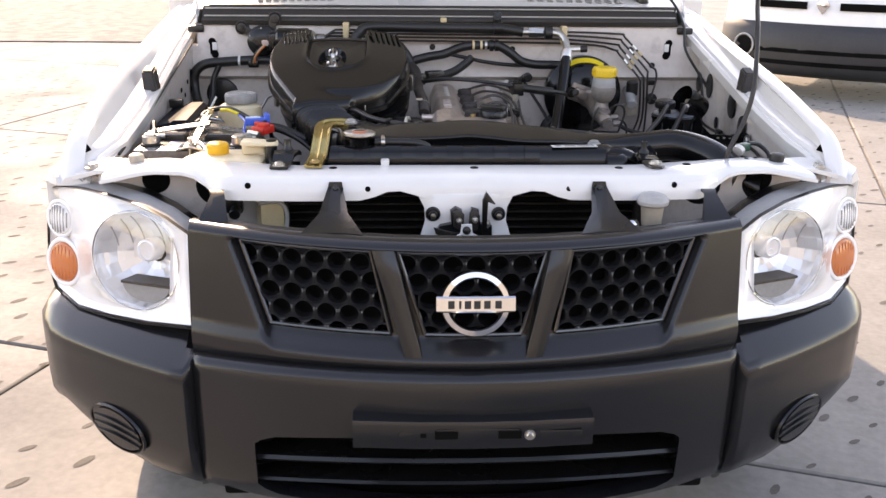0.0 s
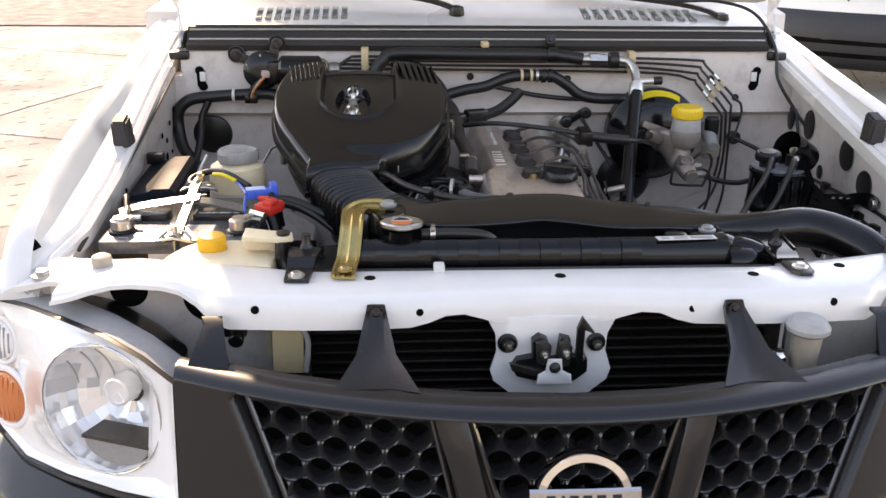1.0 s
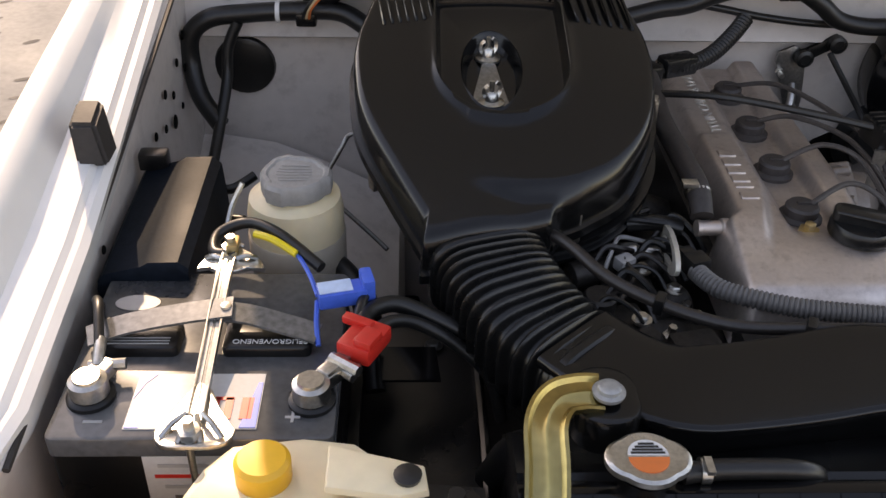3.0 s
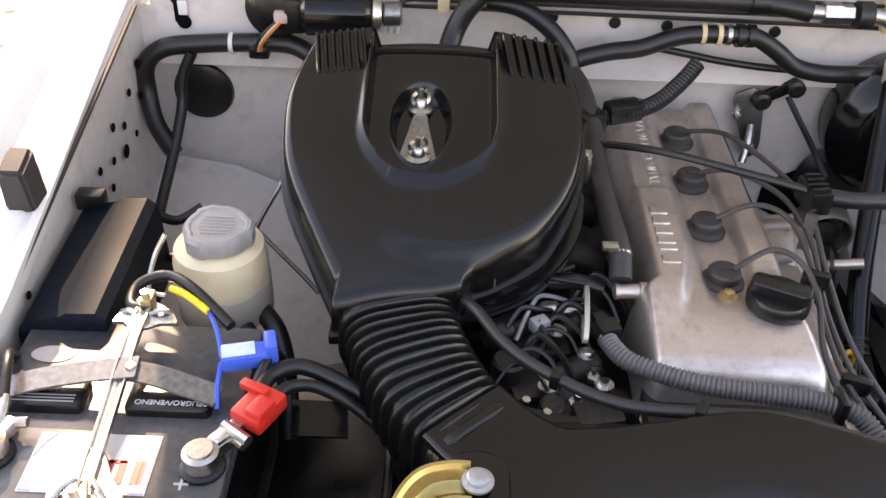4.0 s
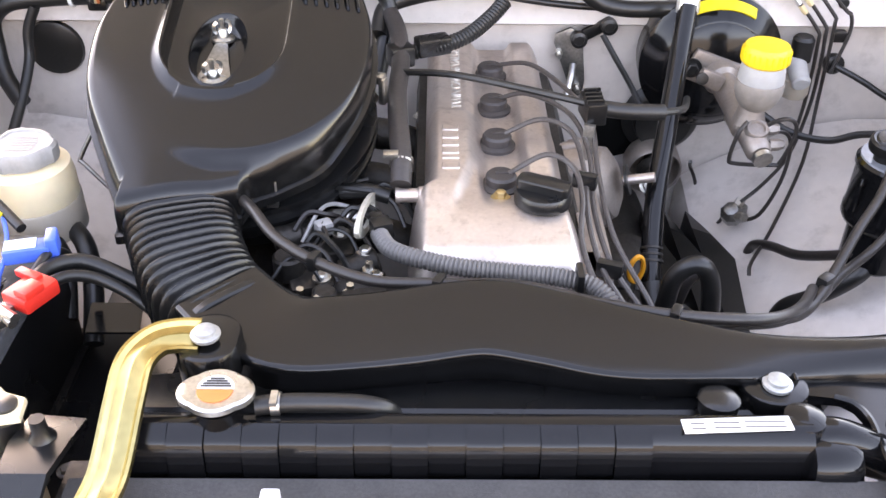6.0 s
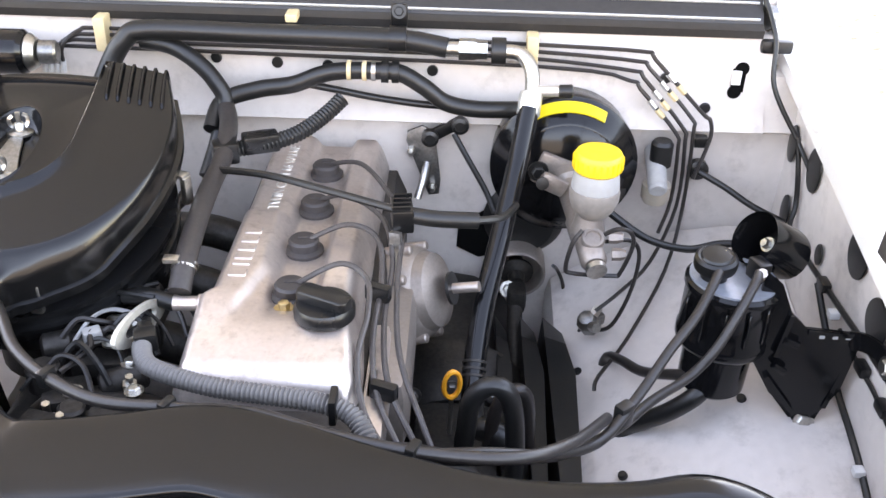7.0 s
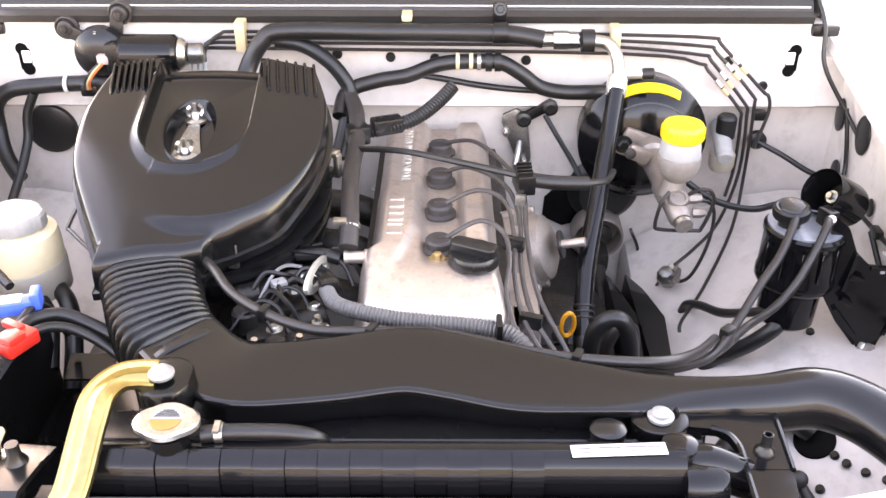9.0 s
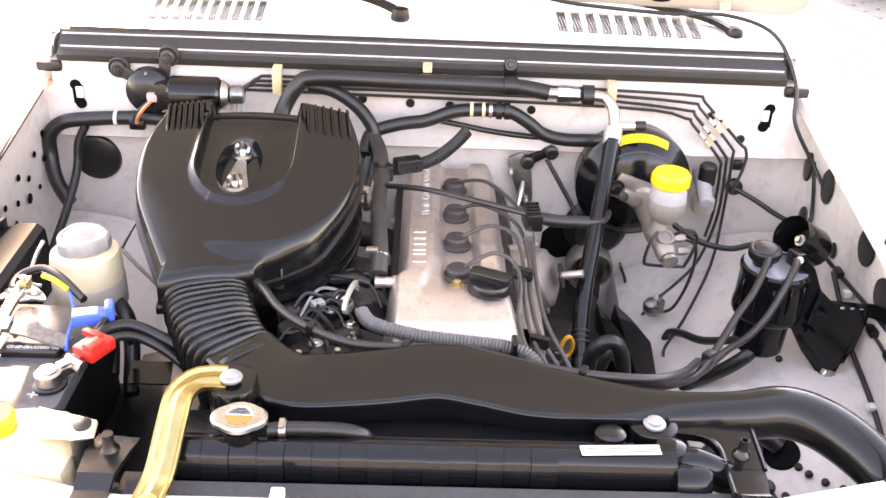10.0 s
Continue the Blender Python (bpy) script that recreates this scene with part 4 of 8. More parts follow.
for s in (-1, 1):
    hl = thing("headlight", "large clear headlight with chrome reflector and amber indicator", "headlight", (s * .7, .3, .65), "headlights")
    cx, cz = .70, .765

    def ring(f, dy):
        return [(s * (cx + (x - cx) * f), lens_y(cx + (x - cx) * f, cz + (z - cz) * f) + dy, cz + (z - cz) * f) for x, z in HL]
    bm = B()
    loft(bm, [ring(1, .05), ring(1, .006), ring(.99, 0), ring(.96, -.006), ring(.75, -.012), ring(.4, -.014), ring(.02, -.014)], cap=False)
    part("lens", bm, CLEAR, hl, "clear wraparound lens")
    c = V((s * .630, lens_y(.630, .768) + .020, .768))
    ax = V((s * .38, -1, .10)).normalized()
    dd, u, w = frame_of(ax)

    def bowl_ring(r, h):
        res = []
        for x, z in HL:
            v = u * ((s * x - c.x) * u.x * 1.08) + w * ((z - c.z) * (1 if w.z > 0 else -1))
            v = v.normalized()
            res.append(c + v * r + ax * h)
        return res
    o1, o2, b0 = ring(.985, .012), ring(.94, .020), bowl_ring(.098, .004)
    bm = B()
    loft(bm, [o1, o2, [V(p).lerp(q, .45) + V((0, .004, 0)) for p, q in zip(o2, b0)], bowl_ring(.101, .006), bowl_ring(.098, .010), bowl_ring(.095, .004)], cap=False)
    part("housing", bm, SILVER, hl, "silver headlight housing")
    bm = B()
    loft(bm, [ring(1.010, .040), ring(1.010, .10), ring(.97, .12), ring(.02, .13)], cap=False)
    part("body", bm, BLACKPL, hl, "black headlight body")
    bm = B()
    loft(bm, [ring(1.016, .010), ring(1.018, .050), ring(1.006, .085), ring(.99, .088)], cap=False)
    part("flange", bm, GREYPL, hl, "pale grey flange behind the lens")
    bm = B()
    loft(bm, [ring(1.004, -.001), ring(1.012, .002), ring(1.012, .016), ring(1.0, .016)], cap=False)
    part("seal", bm, RUBBER, hl, "thin dark seal round the lens")
    bm = B()
    prof = [(.096, .006), (.094, -.004), (.090, -.014), (.084, -.026), (.076, -.038), (.064, -.048), (.050, -.056), (.034, -.062), (.018, -.065)]
    lathe(bm, prof[::-1], c, ax, n=22)
    bm.faces.ensure_lookup_table()
    bmesh.ops.delete(bm, geom=[f for f in bm.faces if len(f.verts) > 4], context="FACES")
    jit = random.Random(7)
    for v in bm.verts:
        v.co += ax * jit.uniform(-.0035, .0035)
    part("reflector", bm, REFLECTOR, hl, "polished faceted reflector bowl", ang=4)
    for rr, hh, t_ in ((.097, .008, .0014),):
        bm = ring_mesh(c + ax * hh, ax, rr, t_, 48)
        part("bowl_trim", bm, CHROME, hl)
    up_ = w if w.z > 0 else -w
    for k in range(-3, 4):
        if k == 0:
            continue
        hh_ = math.sqrt(max(.0, .088 ** 2 - (k * .022) ** 2))
        pts_ = []
        for q in range(7):
            zz = hh_ * (.25 + .70 * q / 6)
            rr_ = math.hypot(k * .022, zz) / .095
            pts_.append(c + u * (k * .022) + up_ * zz - ax * (.064 * (1 - rr_ ** 2.2) - .0015))
        part("flute", tube(B(), pts_, .0014, n=5, sm=3), GREYPL, hl)
    bm = B()
    lathe(bm, [(.021, -.03), (.022, .0), (.021, .003), (.018, .004), (.016, .0), (.0005, -.002)], c - ax * .030 + up_ * .012, ax, n=24)
    part("bulb_shield", bm, REFLECTOR, hl, "round metal bulb shield")
    bm = B()
    cyl(bm, c - ax * .066, c - ax * .030, .014, .011, n=16, bev=.003)
    part("bulb", bm, REFLECTOR, hl, "bulb with a metal cap")
    bm = B()
    inb = u if u.x * s < 0 else -u
    q0 = c + inb * .022 + w * (.045 if w.z < 0 else -.045)
    up_ = w if w.z > 0 else -w
    arc_ = [(.052 * math.cos(radians(t)), .034 * math.sin(radians(t))) for t in range(180, 361, 12)]
    loft(bm, [[q0 + inb * px + up_ * pz + ax * h for px, pz in arc_] for h in (-.035, .009)])
    shade = part("shade", bm, SHADEGREY, hl, "grey lower reflector shade")
    part("shade_lip", loft(B(), [[q0 + inb * px + up_ * pz + ax * h for px, pz in ((-.054, -.001), (.054, -.001), (.054, .004), (-.054, .004))] for h in (-.040, .012)]), DARKMET, shade, "dark flat top of the shade")
    for (x, z, r, m, nm) in ((.818, .808, .032, SILVER, "side_lamp"), (.812, .722, .041, AMBER, "indicator")):
        ax2 = V((s * .62, -1, .14)).normalized()
        o = V((s * x, lens_y(x, z) + .016, z))
        bm = B()
        lathe(bm, [(r, -.02), (r, 0), (r * .96, .004), (r * .75, .007), (r * .4, .009), (.001, .0095)], o, ax2, n=32)
        lp = part(nm, bm, m, hl, "orange indicator lens" if m is AMBER else "round ribbed side lamp")
        dd, u, w = frame_of(ax2)
        bm = ring_mesh(o + ax2 * .001, ax2, r * 1.13, r * .13, 36, .8)
        part("bezel", bm, SILVER, lp, "bright round bezel")
        for k in range(-3, 4):
            h = math.sqrt(max(0, .80 - (k / 4.0) ** 2)) * r
            b0 = o + u * (k * r / 4.0) + ax2 * (.0085 - .004 * (k / 4) ** 2)
            bm = B()
            cyl(bm, b0 - w * h, b0 + w * h, .0016 if m is not AMBER else .0010, n=6)
            part("rib", bm, GREYPL if m is not AMBER else AMBER, lp)


# ---- engine bay: air cleaner and intake duct ----
air = thing("air_cleaner", "round black plastic air cleaner with two wing nuts", "air cleaner", (-.27, .95, .86))
LID = curve_pts([(-.372, .765, 0), (-.408, .835, 0), (-.440, .905, 0), (-.452, .965, 0), (-.452, 1.03, 0), (-.430, 1.108, 0)], 10)[:-1] + \
      curve_pts([(-.430, 1.108, 0), (-.28, 1.114, 0), (-.130, 1.108, 0)], 26)[:-1] + \
      curve_pts([(-.130, 1.108, 0), (-.108, 1.04, 0), (-.106, .97, 0), (-.122, .90, 0), (-.158, .84, 0), (-.205, .806, 0), (-.232, .792, 0), (-.243, .773, 0)], 10)[:-1] + \
      curve_pts([(-.243, .773, 0), (-.305, .757, 0), (-.368, .744, 0), (-.374, .752, 0), (-.372, .765, 0)], 6)[:-1]
LC = V((-.28, .94, 0))


def lid_top(x, y):
    dx = x + .283
    e = y - .935
    z = 1.0595 + e * .36 - .065 * (math.sqrt(e * e + .0016) - .04) + .006 - .6 * dx * dx
    # the mouth lies a little lower than the round lid and runs out to the side
    past = min(1.0, max(0.0, (math.hypot(x + .268, y - .955) - .147) / .016))
    fade = min(1.0, max(0.0, (x + .345) / .07)) * min(1.0, max(0.0, (.90 - y) / .05))
    return z - .010 * past * past * (3 - 2 * past) * fade * fade


UW, UY = .074, .965


def recess_edge(a):
    """Point of the U-shaped recess edge in direction a from its middle."""
    cx, cy = -.283, 1.01
    lo, hi = 0.0, .2
    for _ in range(30):
        m = (lo + hi) / 2
        x, y = cx + m * math.cos(a), cy + m * math.sin(a)
        inside = y < 1.098 and (abs(x - cx) < UW if y > UY else math.hypot(x - cx, y - UY) < UW)
        lo, hi = (m, hi) if inside else (lo, m)
    return cx + lo * math.cos(a), cy + lo * math.sin(a)


def sunk(x, y, depth):
    """The recess runs out at the rear edge."""
    return depth if y > 1.085 and abs(x + .283) < UW - .002 else 0.0


bm = B()
rings = []
for f, dz in ((1.03, -.050), (1.03, -.040), (1.0, -.038), (1.0, -.024), (.998, -.014), (.992, -.008)):
    rings.append([(LC.x + (p.x - LC.x) * f, LC.y + (p.y - LC.y) * f, lid_top(p.x, p.y) + dz - sunk(p.x, p.y, .022)) for p in LID])
EDGE = [recess_edge(math.atan2(p.y - 1.01, p.x + .283)) for p in LID]
for t, dz in ((.03, -.003), (.06, -.001), (.09, 0), (.12, 0), (.15, 0), (.18, 0), (.21, 0), (.24, 0), (.27, 0), (.30, 0), (.33, 0), (.36, 0), (.40, 0), (.45, 0), (.55, 0), (.7, 0), (.82, 0), (.90, .0008), (.935, .0035), (.965, .0052), (.985, .0040)):
    r = []
    for p, (ex, ey) in zip(LID, EDGE):
        x, y = p.x + (ex - p.x) * t, p.y + (ey - p.y) * t
        r.append((x, y, lid_top(x, y) + dz - sunk(x, y, .024)))
    rings.append(r)
for f, dz in ((1.0, 0), (.985, -.010), (.96, -.019), (.93, -.0225), (.88, -.024)):
    r = []
    for ex, ey in EDGE:
        x, y = -.283 + (ex + .283) * f, 1.0 + (ey - 1.0) * f
        r.append((x, y, lid_top(x, y) + (dz if ey < 1.09 or dz < -.022 else -.024)))
    rings.append(r)
for f, dz in ((1.10, -.0245), (1.03, -.0235), (1.0, -.0225), (.97, -.025), (.92, -.034), (.84, -.040), (.5, -.041), (.02, -.041)):
    r = []
    for ex, ey in EDGE:
        a = math.atan2(ey - 1.01, ex + .283)
        x, y = -.294 + .034 * f * math.cos(a), .984 + .062 * f * math.sin(a)
        r.append((x, y, lid_top(x, y) + dz))
    rings.append(r)
loft(bm, rings)
part("lid", bm, DUCTBL, air, "smooth black lid with a U-shaped recess", ang=50)
# cooling ribs at the rear corners
for x0, n, gap in ((-.428, 7, .0094), (-.200, 6, .0133)):
    for k in range(n):
        x = x0 + k * gap
        bm = B()
        tube(bm, [(x + .010, 1.040, lid_top(x + .01, 1.040) - .001), (x + .008, 1.050, lid_top(x + .008, 1.050) + .0035), (x + .003, 1.085, lid_top(x, 1.085) + .004), (x, 1.107, lid_top(x, 1.107) + .001), (x, 1.112, lid_top(x, 1.108) - .02)], .0024, n=6)
        part("rib", bm, DUCTBL, air)
bm = B()
for f, z, r in ((0, 0, 0),):
    prof = [(.150, -.075), (.158, -.05), (.160, -.034), (.164, -.032), (.164, -.026), (.158, -.024), (.161, -.010), (.166, -.008), (.166, 0.0), (.150, .001)]
    lathe(bm, prof, (-.265, .958, .975), (0, -.26, 1), n=48)
part("bowl", bm, BLACKPL, air, "ridged black air cleaner bowl")
bm = B()
cyl(bm, (-.27, .96, .78), (-.27, .955, .91), .075, n=28)
part("throat", bm, DARKMET, air)
for (x, y, z, a) in ((-.213, .808, .968, 0), (-.093, 1.0, 1.005, 70), (-.428, .885, .985, -60)):
    bm = B()
    box(bm, (x, y, z - .012), (.014, .008, .036), rot=rotz(a), bev=.002)
    box(bm, V((x, y, z + .008)) + rotz(a) @ V((0, .005, 0)), (.016, .014, .005), rot=rotz(a), bev=.002)
    part("clip", bm, STEEL, air, "bent steel lid clip")
for (x, y, base) in ((-.296, 1.022, 0), (-.296, .944, .005)):
    z = lid_top(x, y) - .041 + base
    bm = B()
    lathe(bm, [(.015, 0), (.015, .003), (.008, .005), (.007, .013), (.005, .015)], (x, y, z), n=20)
    for s in (-1, 1):
        ribbon(bm, [(x + s * .004, y, z + .007), (x + s * .009, y + s * .004, z + .013), (x + s * .009, y + s * .005, z + .021), (x + s * .005, y + s * .003, z + .025)], .004, .0025, up=(0, 1, 0))
    cyl(bm, (x, y, z + .01), (x, y, z + .028), .003, n=10)
    part("wing_nut", bm, STEEL, air, "bright steel wing nut")
bm = B()
prism(bm, [(-.322, .930), (-.318, .922), (-.276, .922), (-.272, .930), (-.284, .985), (-.288, 1.008), (-.304, 1.008), (-.309, .985)], 0, .0035, .001, zf=lambda x, y: lid_top(-.297, y) - .039)
part("steel_tab", bm, DARKSTEEL, air, "dull steel tab under the wing nuts")
part("support_wire", tube(B(), [(-.440, 1.01, .965), (-.462, 1.008, .957), (-.470, 1.0, .948), (-.497, .982, .902), (-.492, .976, .894), (-.438, .94, .860), (-.415, .92, .848)], .0030, sm=4), DARKSTEEL, air, "thin bent steel support rod")
# bellows, with the wide mouth of the lid before it
def duct_ring(c, d, hw, zt, zb, n=24, sq=.55, roll=0.0):
    d = V((d[0], d[1], 0)).normalized()
    u = V((-d.y, d.x, 0))
    zc, hz = (zt + zb) / 2, (zt - zb) / 2
    out = []
    for k in range(n):
        t = 2 * math.pi * k / n
        ct, st = math.cos(t), math.sin(t)
        a = math.copysign(abs(ct) ** sq, ct)
        b = math.copysign(abs(st) ** sq, st)
        out.append(V((c[0], c[1], zc)) + u * (a * hw) + V((0, 0, b * hz)) + V((0, 0, roll * a)))
    return out


bm = B()
loft(bm, [duct_ring((-.315, .80), (.15, -1), .052, .965, .905), duct_ring((-.313, .775), (.2, -1), .056, .965, .905), duct_ring((-.306, .752), (.25, -1), .059, .968, .900)])
part("outlet", bm, DUCTBL, air)
bellows = thing("intake_bellows", "ribbed black rubber intake bellows", "bellows", (-.27, .68, .88))
cpath = curve_pts([(-.308, .762, 0), (-.292, .715, 0), (-.262, .655, 0), (-.222, .607, 0)], 64)
bm = B()
rings = []
N = len(cpath)
RIBS = 15
for i, p in enumerate(cpath):
    t = i / (N - 1)
    d = cpath[min(i + 1, N - 1)] - cpath[max(i - 1, 0)]
    w = math.sin(t * RIBS * 2 * math.pi)
    amp = (.0046 * (2 * max(0.0, .5 + .5 * w) ** 1.6 - 1)) if .02 < t < .88 else .001
    zt = .978 - .016 * t
    rings.append(duct_ring(p, d, .058 - .006 * t + amp, zt + amp, zt - .085 - amp, n=28, sq=.6))
loft(bm, rings)
part("ribbed_sleeve", bm, BELLOWS, bellows, ang=60)
for ci, wd in ((3, .063), (len(cpath) - 10, .0545)):
    d_ = cpath[ci + 1] - cpath[ci - 1]
    zc_ = .978 - .016 * ci / (N - 1)
    k_ = d_.normalized() * .006
    bm = B()
    loft(bm, [duct_ring(cpath[ci] - k_, d_, wd - .001, zc_ + .003, zc_ - .088, n=28, sq=.6), duct_ring(cpath[ci] - k_ * .6, d_, wd + .001, zc_ + .005, zc_ - .090, n=28, sq=.6), duct_ring(cpath[ci] + k_ * .6, d_, wd + .001, zc_ + .005, zc_ - .090, n=28, sq=.6), duct_ring(cpath[ci] + k_, d_, wd - .001, zc_ + .003, zc_ - .088, n=28, sq=.6)])
    part("end_collar", bm, BELLOWS, bellows)
duct = thing("intake_duct", "glossy black moulded air intake duct across the radiator", "air duct", (.1, .55, .88))
DP = [(-.238, .626), (-.205, .590), (-.16, .560), (-.11, .560), (-.05, .570), (.02, .582), (.08, .572), (.14, .556), (.20, .546), (.27, .543), (.34, .548), (.41, .549), (.465, .554), (.51, .535), (.55, .495), (.585, .455), (.63, .42)]
DW = [.050, .050, .050, .047, .048, .049, .049, .046, .038, .030, .028, .030, .033, .034, .034, .034, .034]
DT = [.966, .965, .966, .966, .966, .968, .966, .962, .960, .956, .956, .962, .966, .962, .950, .925, .90]
DB = [.885, .89, .90, .905, .905, .905, .905, .90, .895, .890, .892, .896, .898, .894, .882, .857, .832]
# section of the flat stretch, from the rear over the top to the folded front lip and back below
FLAT = ((1, 0), (1, .30), (1, .55), (.985, .74), (.955, .88), (.90, .965), (.80, 1.0), (.55, 1.01), (.25, 1.0), (-.05, .98), (-.35, .96), (-.65, .935), (-.88, .91), (-.955, .89), (-.985, .85), (-1, .78), (-1, .68),
        (-.985, .62), (-.93, .58), (-.84, .52), (-.80, .20), (-.80, -.10), (-.80, -.50), (-.78, -.9), (-.6, -1), (-.2, -1), (.3, -1), (.8, -1), (1, -.9), (1, -.4))


def flat_ring(c, d, hw, zt, zb):
    d = V((d[0], d[1], 0)).normalized()
    u = V((-d.y, d.x, 0))
    zc, hz = (zt + zb) / 2, (zt - zb) / 2
    return [V((c[0], c[1], zc)) + u * (a * hw) + V((0, 0, b * hz)) for a, b in FLAT]


c3 = curve_pts([(a[0], a[1], w) for a, w in zip(DP, DW)], 5)
c4 = curve_pts([(t, b, 0) for t, b in zip(DT, DB)], 5)
bm = B()
rings = []
for i in range(len(c3)):
    d = c3[min(i + 1, len(c3) - 1)] - c3[max(i - 1, 0)]
    k = i / (len(c3) - 1)
    pipe = min(1, max(0, (k - .52) / .16))
    pipe = pipe * pipe * (3 - 2 * pipe)
    tilt = .006 * min(1, max(0, (.62 - k) / .15)) * min(1, max(0, (k - .08) / .1))
    flat, tubed = flat_ring(c3[i], d, c3[i].z, c4[i].x, c4[i].y), duct_ring(c3[i], d, c3[i].z, c4[i].x, c4[i].y, n=30, sq=1.0)
    rings.append([p.lerp(q, pipe) + V((0, 0, tilt * a[0])) for p, q, a in zip(flat, tubed, FLAT)])
loft(bm, rings)
part("duct_shell", bm, DUCTBL, duct, ang=45)
# mounting ear and bolt at the left, fixing lug at the right
bm = B()
prism(bm, rounded(-.256, -.200, .496, .566, .026, 8), .945, .979, .006)
part("ear", bm, DUCTBL, duct, "moulded fixing ear")
part("duct_bolt", lathe(B(), [(.0125, 0), (.0135, .002), (.0135, .004), (.0098, .005), (.0095, .0085), (.007, .010), (.001, .0095)], (-.228, .523, .985), n=24), BOLTGREY, duct, "flanged zinc bolt")
bm = B()
prism(bm, rounded(.256, .318, .484, .545, .028), .915, .942, .004)
box(bm, (.268, .527, .943), (.004, .03, .008), bev=.001)
box(bm, (.306, .527, .943), (.004, .03, .008), bev=.001)
part("lug", bm, DUCTBL, duct, "moulded duct lug")
part("duct_bolt", lathe(B(), [(.0130, 0), (.0138, .002), (.0138, .004), (.0100, .005), (.0098, .0085), (.007, .010), (.001, .0095)], (.287, .508, .943), n=24), BOLTGREY, duct, "flanged zinc bolt")

# ---- radiator ----
rad = thing("radiator", "black radiator with plastic top tank and metal cap", "radiator", (0, .44, .40))
bm = B()
loft(bm, [[(x, .428, .892), (x, .430, .920), (x, .4345, .939), (x, .439, .9455), (x, .4475, .9520), (x, .450, .9528), (x, .462, .952), (x, .470, .944), (x, .476, .925), (x, .478, .900)] for x in (-.305, -.30, -.15, 0, .15, .285, .30)])
tank = part("top_tank", bm, GLOSSBL, rad, "ribbed black plastic top tank", ang=45)
for k in range(14):
    x, u = -.265 + k * .0315, (.0005, .0028)[k % 2]
    drop = (.912, .907)[k % 2]
    tab = [(.4490, .9535), (.4470, .9548), (.4350 - u, .9470 + u * .5), (.4315 - u, .9430), (.4265 - u, drop + .006), (.4275 - u, drop), (.4310, drop + .001), (.4370, .9400)]
    part("crimp_rib", loft(B(), [[(x + a * (.0153 - e), y, z) for y, z in tab] for a, e in ((-1, 0), (-1, .0006), (1, .0006), (1, 0))]), GLOSSBL, tank, ang=40)
bm = B()
lathe(bm, [(.024, 0), (.026, .006), (.026, .034), (.022, .042)], (.298, .440, .917), (1, 0, -.05), n=24)
part("tank_outlet", bm, GLOSSBL, rad)
part("outlet_pipe", tube(B(), [(.300, .456, .925), (.318, .455, .934), (.340, .452, .930), (.375, .449, .914)], .0175, n=18), GLOSSBL, rad, "short glossy outlet pipe")
part("corner_boss", lathe(B(), [(.020, 0), (.021, .026), (.018, .034), (.010, .037), (.001, .038)], (.297, .462, .916), (0, 0, 1), n=24), GLOSSBL, rad)
bm = B()
box(bm, (0, .44, .64), (.70, .045, .50))
part("core", bm, DARKMET, rad, "dark finned core")
cond = thing("condenser", "dark finned air conditioning condenser behind the grille", "condenser", (0, .375, .64))
part("frame", box(B(), (0, .388, .77), (.72, .008, .24)), DEEP, cond)
for k in range(14):
    part("tube", box(B(), (0, .378, .655 + k * .0165), (.70, .014, .0045), bev=.0015, seg=1), DARKMET, cond)
for sx in (-1, 1):
    part("header", cyl(B(), (sx * .358, .375, .64), (sx * .358, .375, .88), .012, n=14, bev=.003), DARKMET, cond)
lb = part("label", box(B(), (.234, .449, .9536), (.094, .016, .0012), rot=rotz(3.0)), PAPER, rad, "white paper label on the tank")
bm = B()
for x, w in ((.200, .012), (.225, .022), (.258, .035)):
    for dy in (-.003, .003):
        box(bm, (x, .4485 + dy + (x - .236) * .05, .9545), (w, .0012, .0006))
part("print", bm, CORRGREY, lb)
n = 40


def ear_r(i, n):
    t = 2 * math.pi * i / n
    return 1 + .24 * max(0, abs(math.cos(t)) - .72) / .28


part("neck", lathe(B(), [(.020, 0), (.020, .03), (.023, .034)], (-.208, .460, .935), n=28), GLOSSBL, rad)
cap = part("radiator_cap", lathe(B(), [(.023, 0), (.0265, .003), (.0265, .008), (.024, .010), (.019, .0095), (.001, .0095)], (-.208, .460, .972), n=n, sq=ear_r), STEEL, rad, "metal pressure cap with orange and white sticker")
bm = B()
prism(bm, [(.0155 * math.cos(radians(a)) - .208, .0155 * math.sin(radians(a)) + .459) for a in range(180, 361, 12)], .9815, .9823)
part("sticker", bm, STICKOR, cap, "orange half of the sticker")
bm = B()
prism(bm, [(.0155 * math.cos(radians(a)) - .208, .0155 * math.sin(radians(a)) + .461) for a in range(0, 181, 12)], .9815, .9823)
st2 = part("sticker", bm, PAPER, cap, "white half of the sticker with fine print")
bm = B()
for k, w in enumerate((.026, .023, .018, .012)):
    box(bm, (-.208, .463 + k * .003, .9826), (w, .0018, .0006))
part("print", bm, INK, st2)
ov = thing("overflow_hose", "short black overflow hose with a spring clamp", "hose", (-.12, .48, .94))
part("hose", tube(B(), [(-.178, .464, .958), (-.15, .468, .958), (-.10, .470, .956), (-.075, .472, .950), (-.062, .48, .935), (-.06, .50, .90)], .0085, n=14), RUBBER, ov)
bm = B()
lathe(bm, [(.0105, -.004), (.0105, .004)], (-.160, .467, .958), (1, 0, 0), n=16)
box(bm, (-.160, .460, .971), (.006, .016, .004))
part("spring_clamp", bm, STEEL, ov, "bright spring clamp")
fan = thing("fan_shroud", "black fan shroud behind the radiator", "fan shroud", (0, .52, .60))
bm = B()
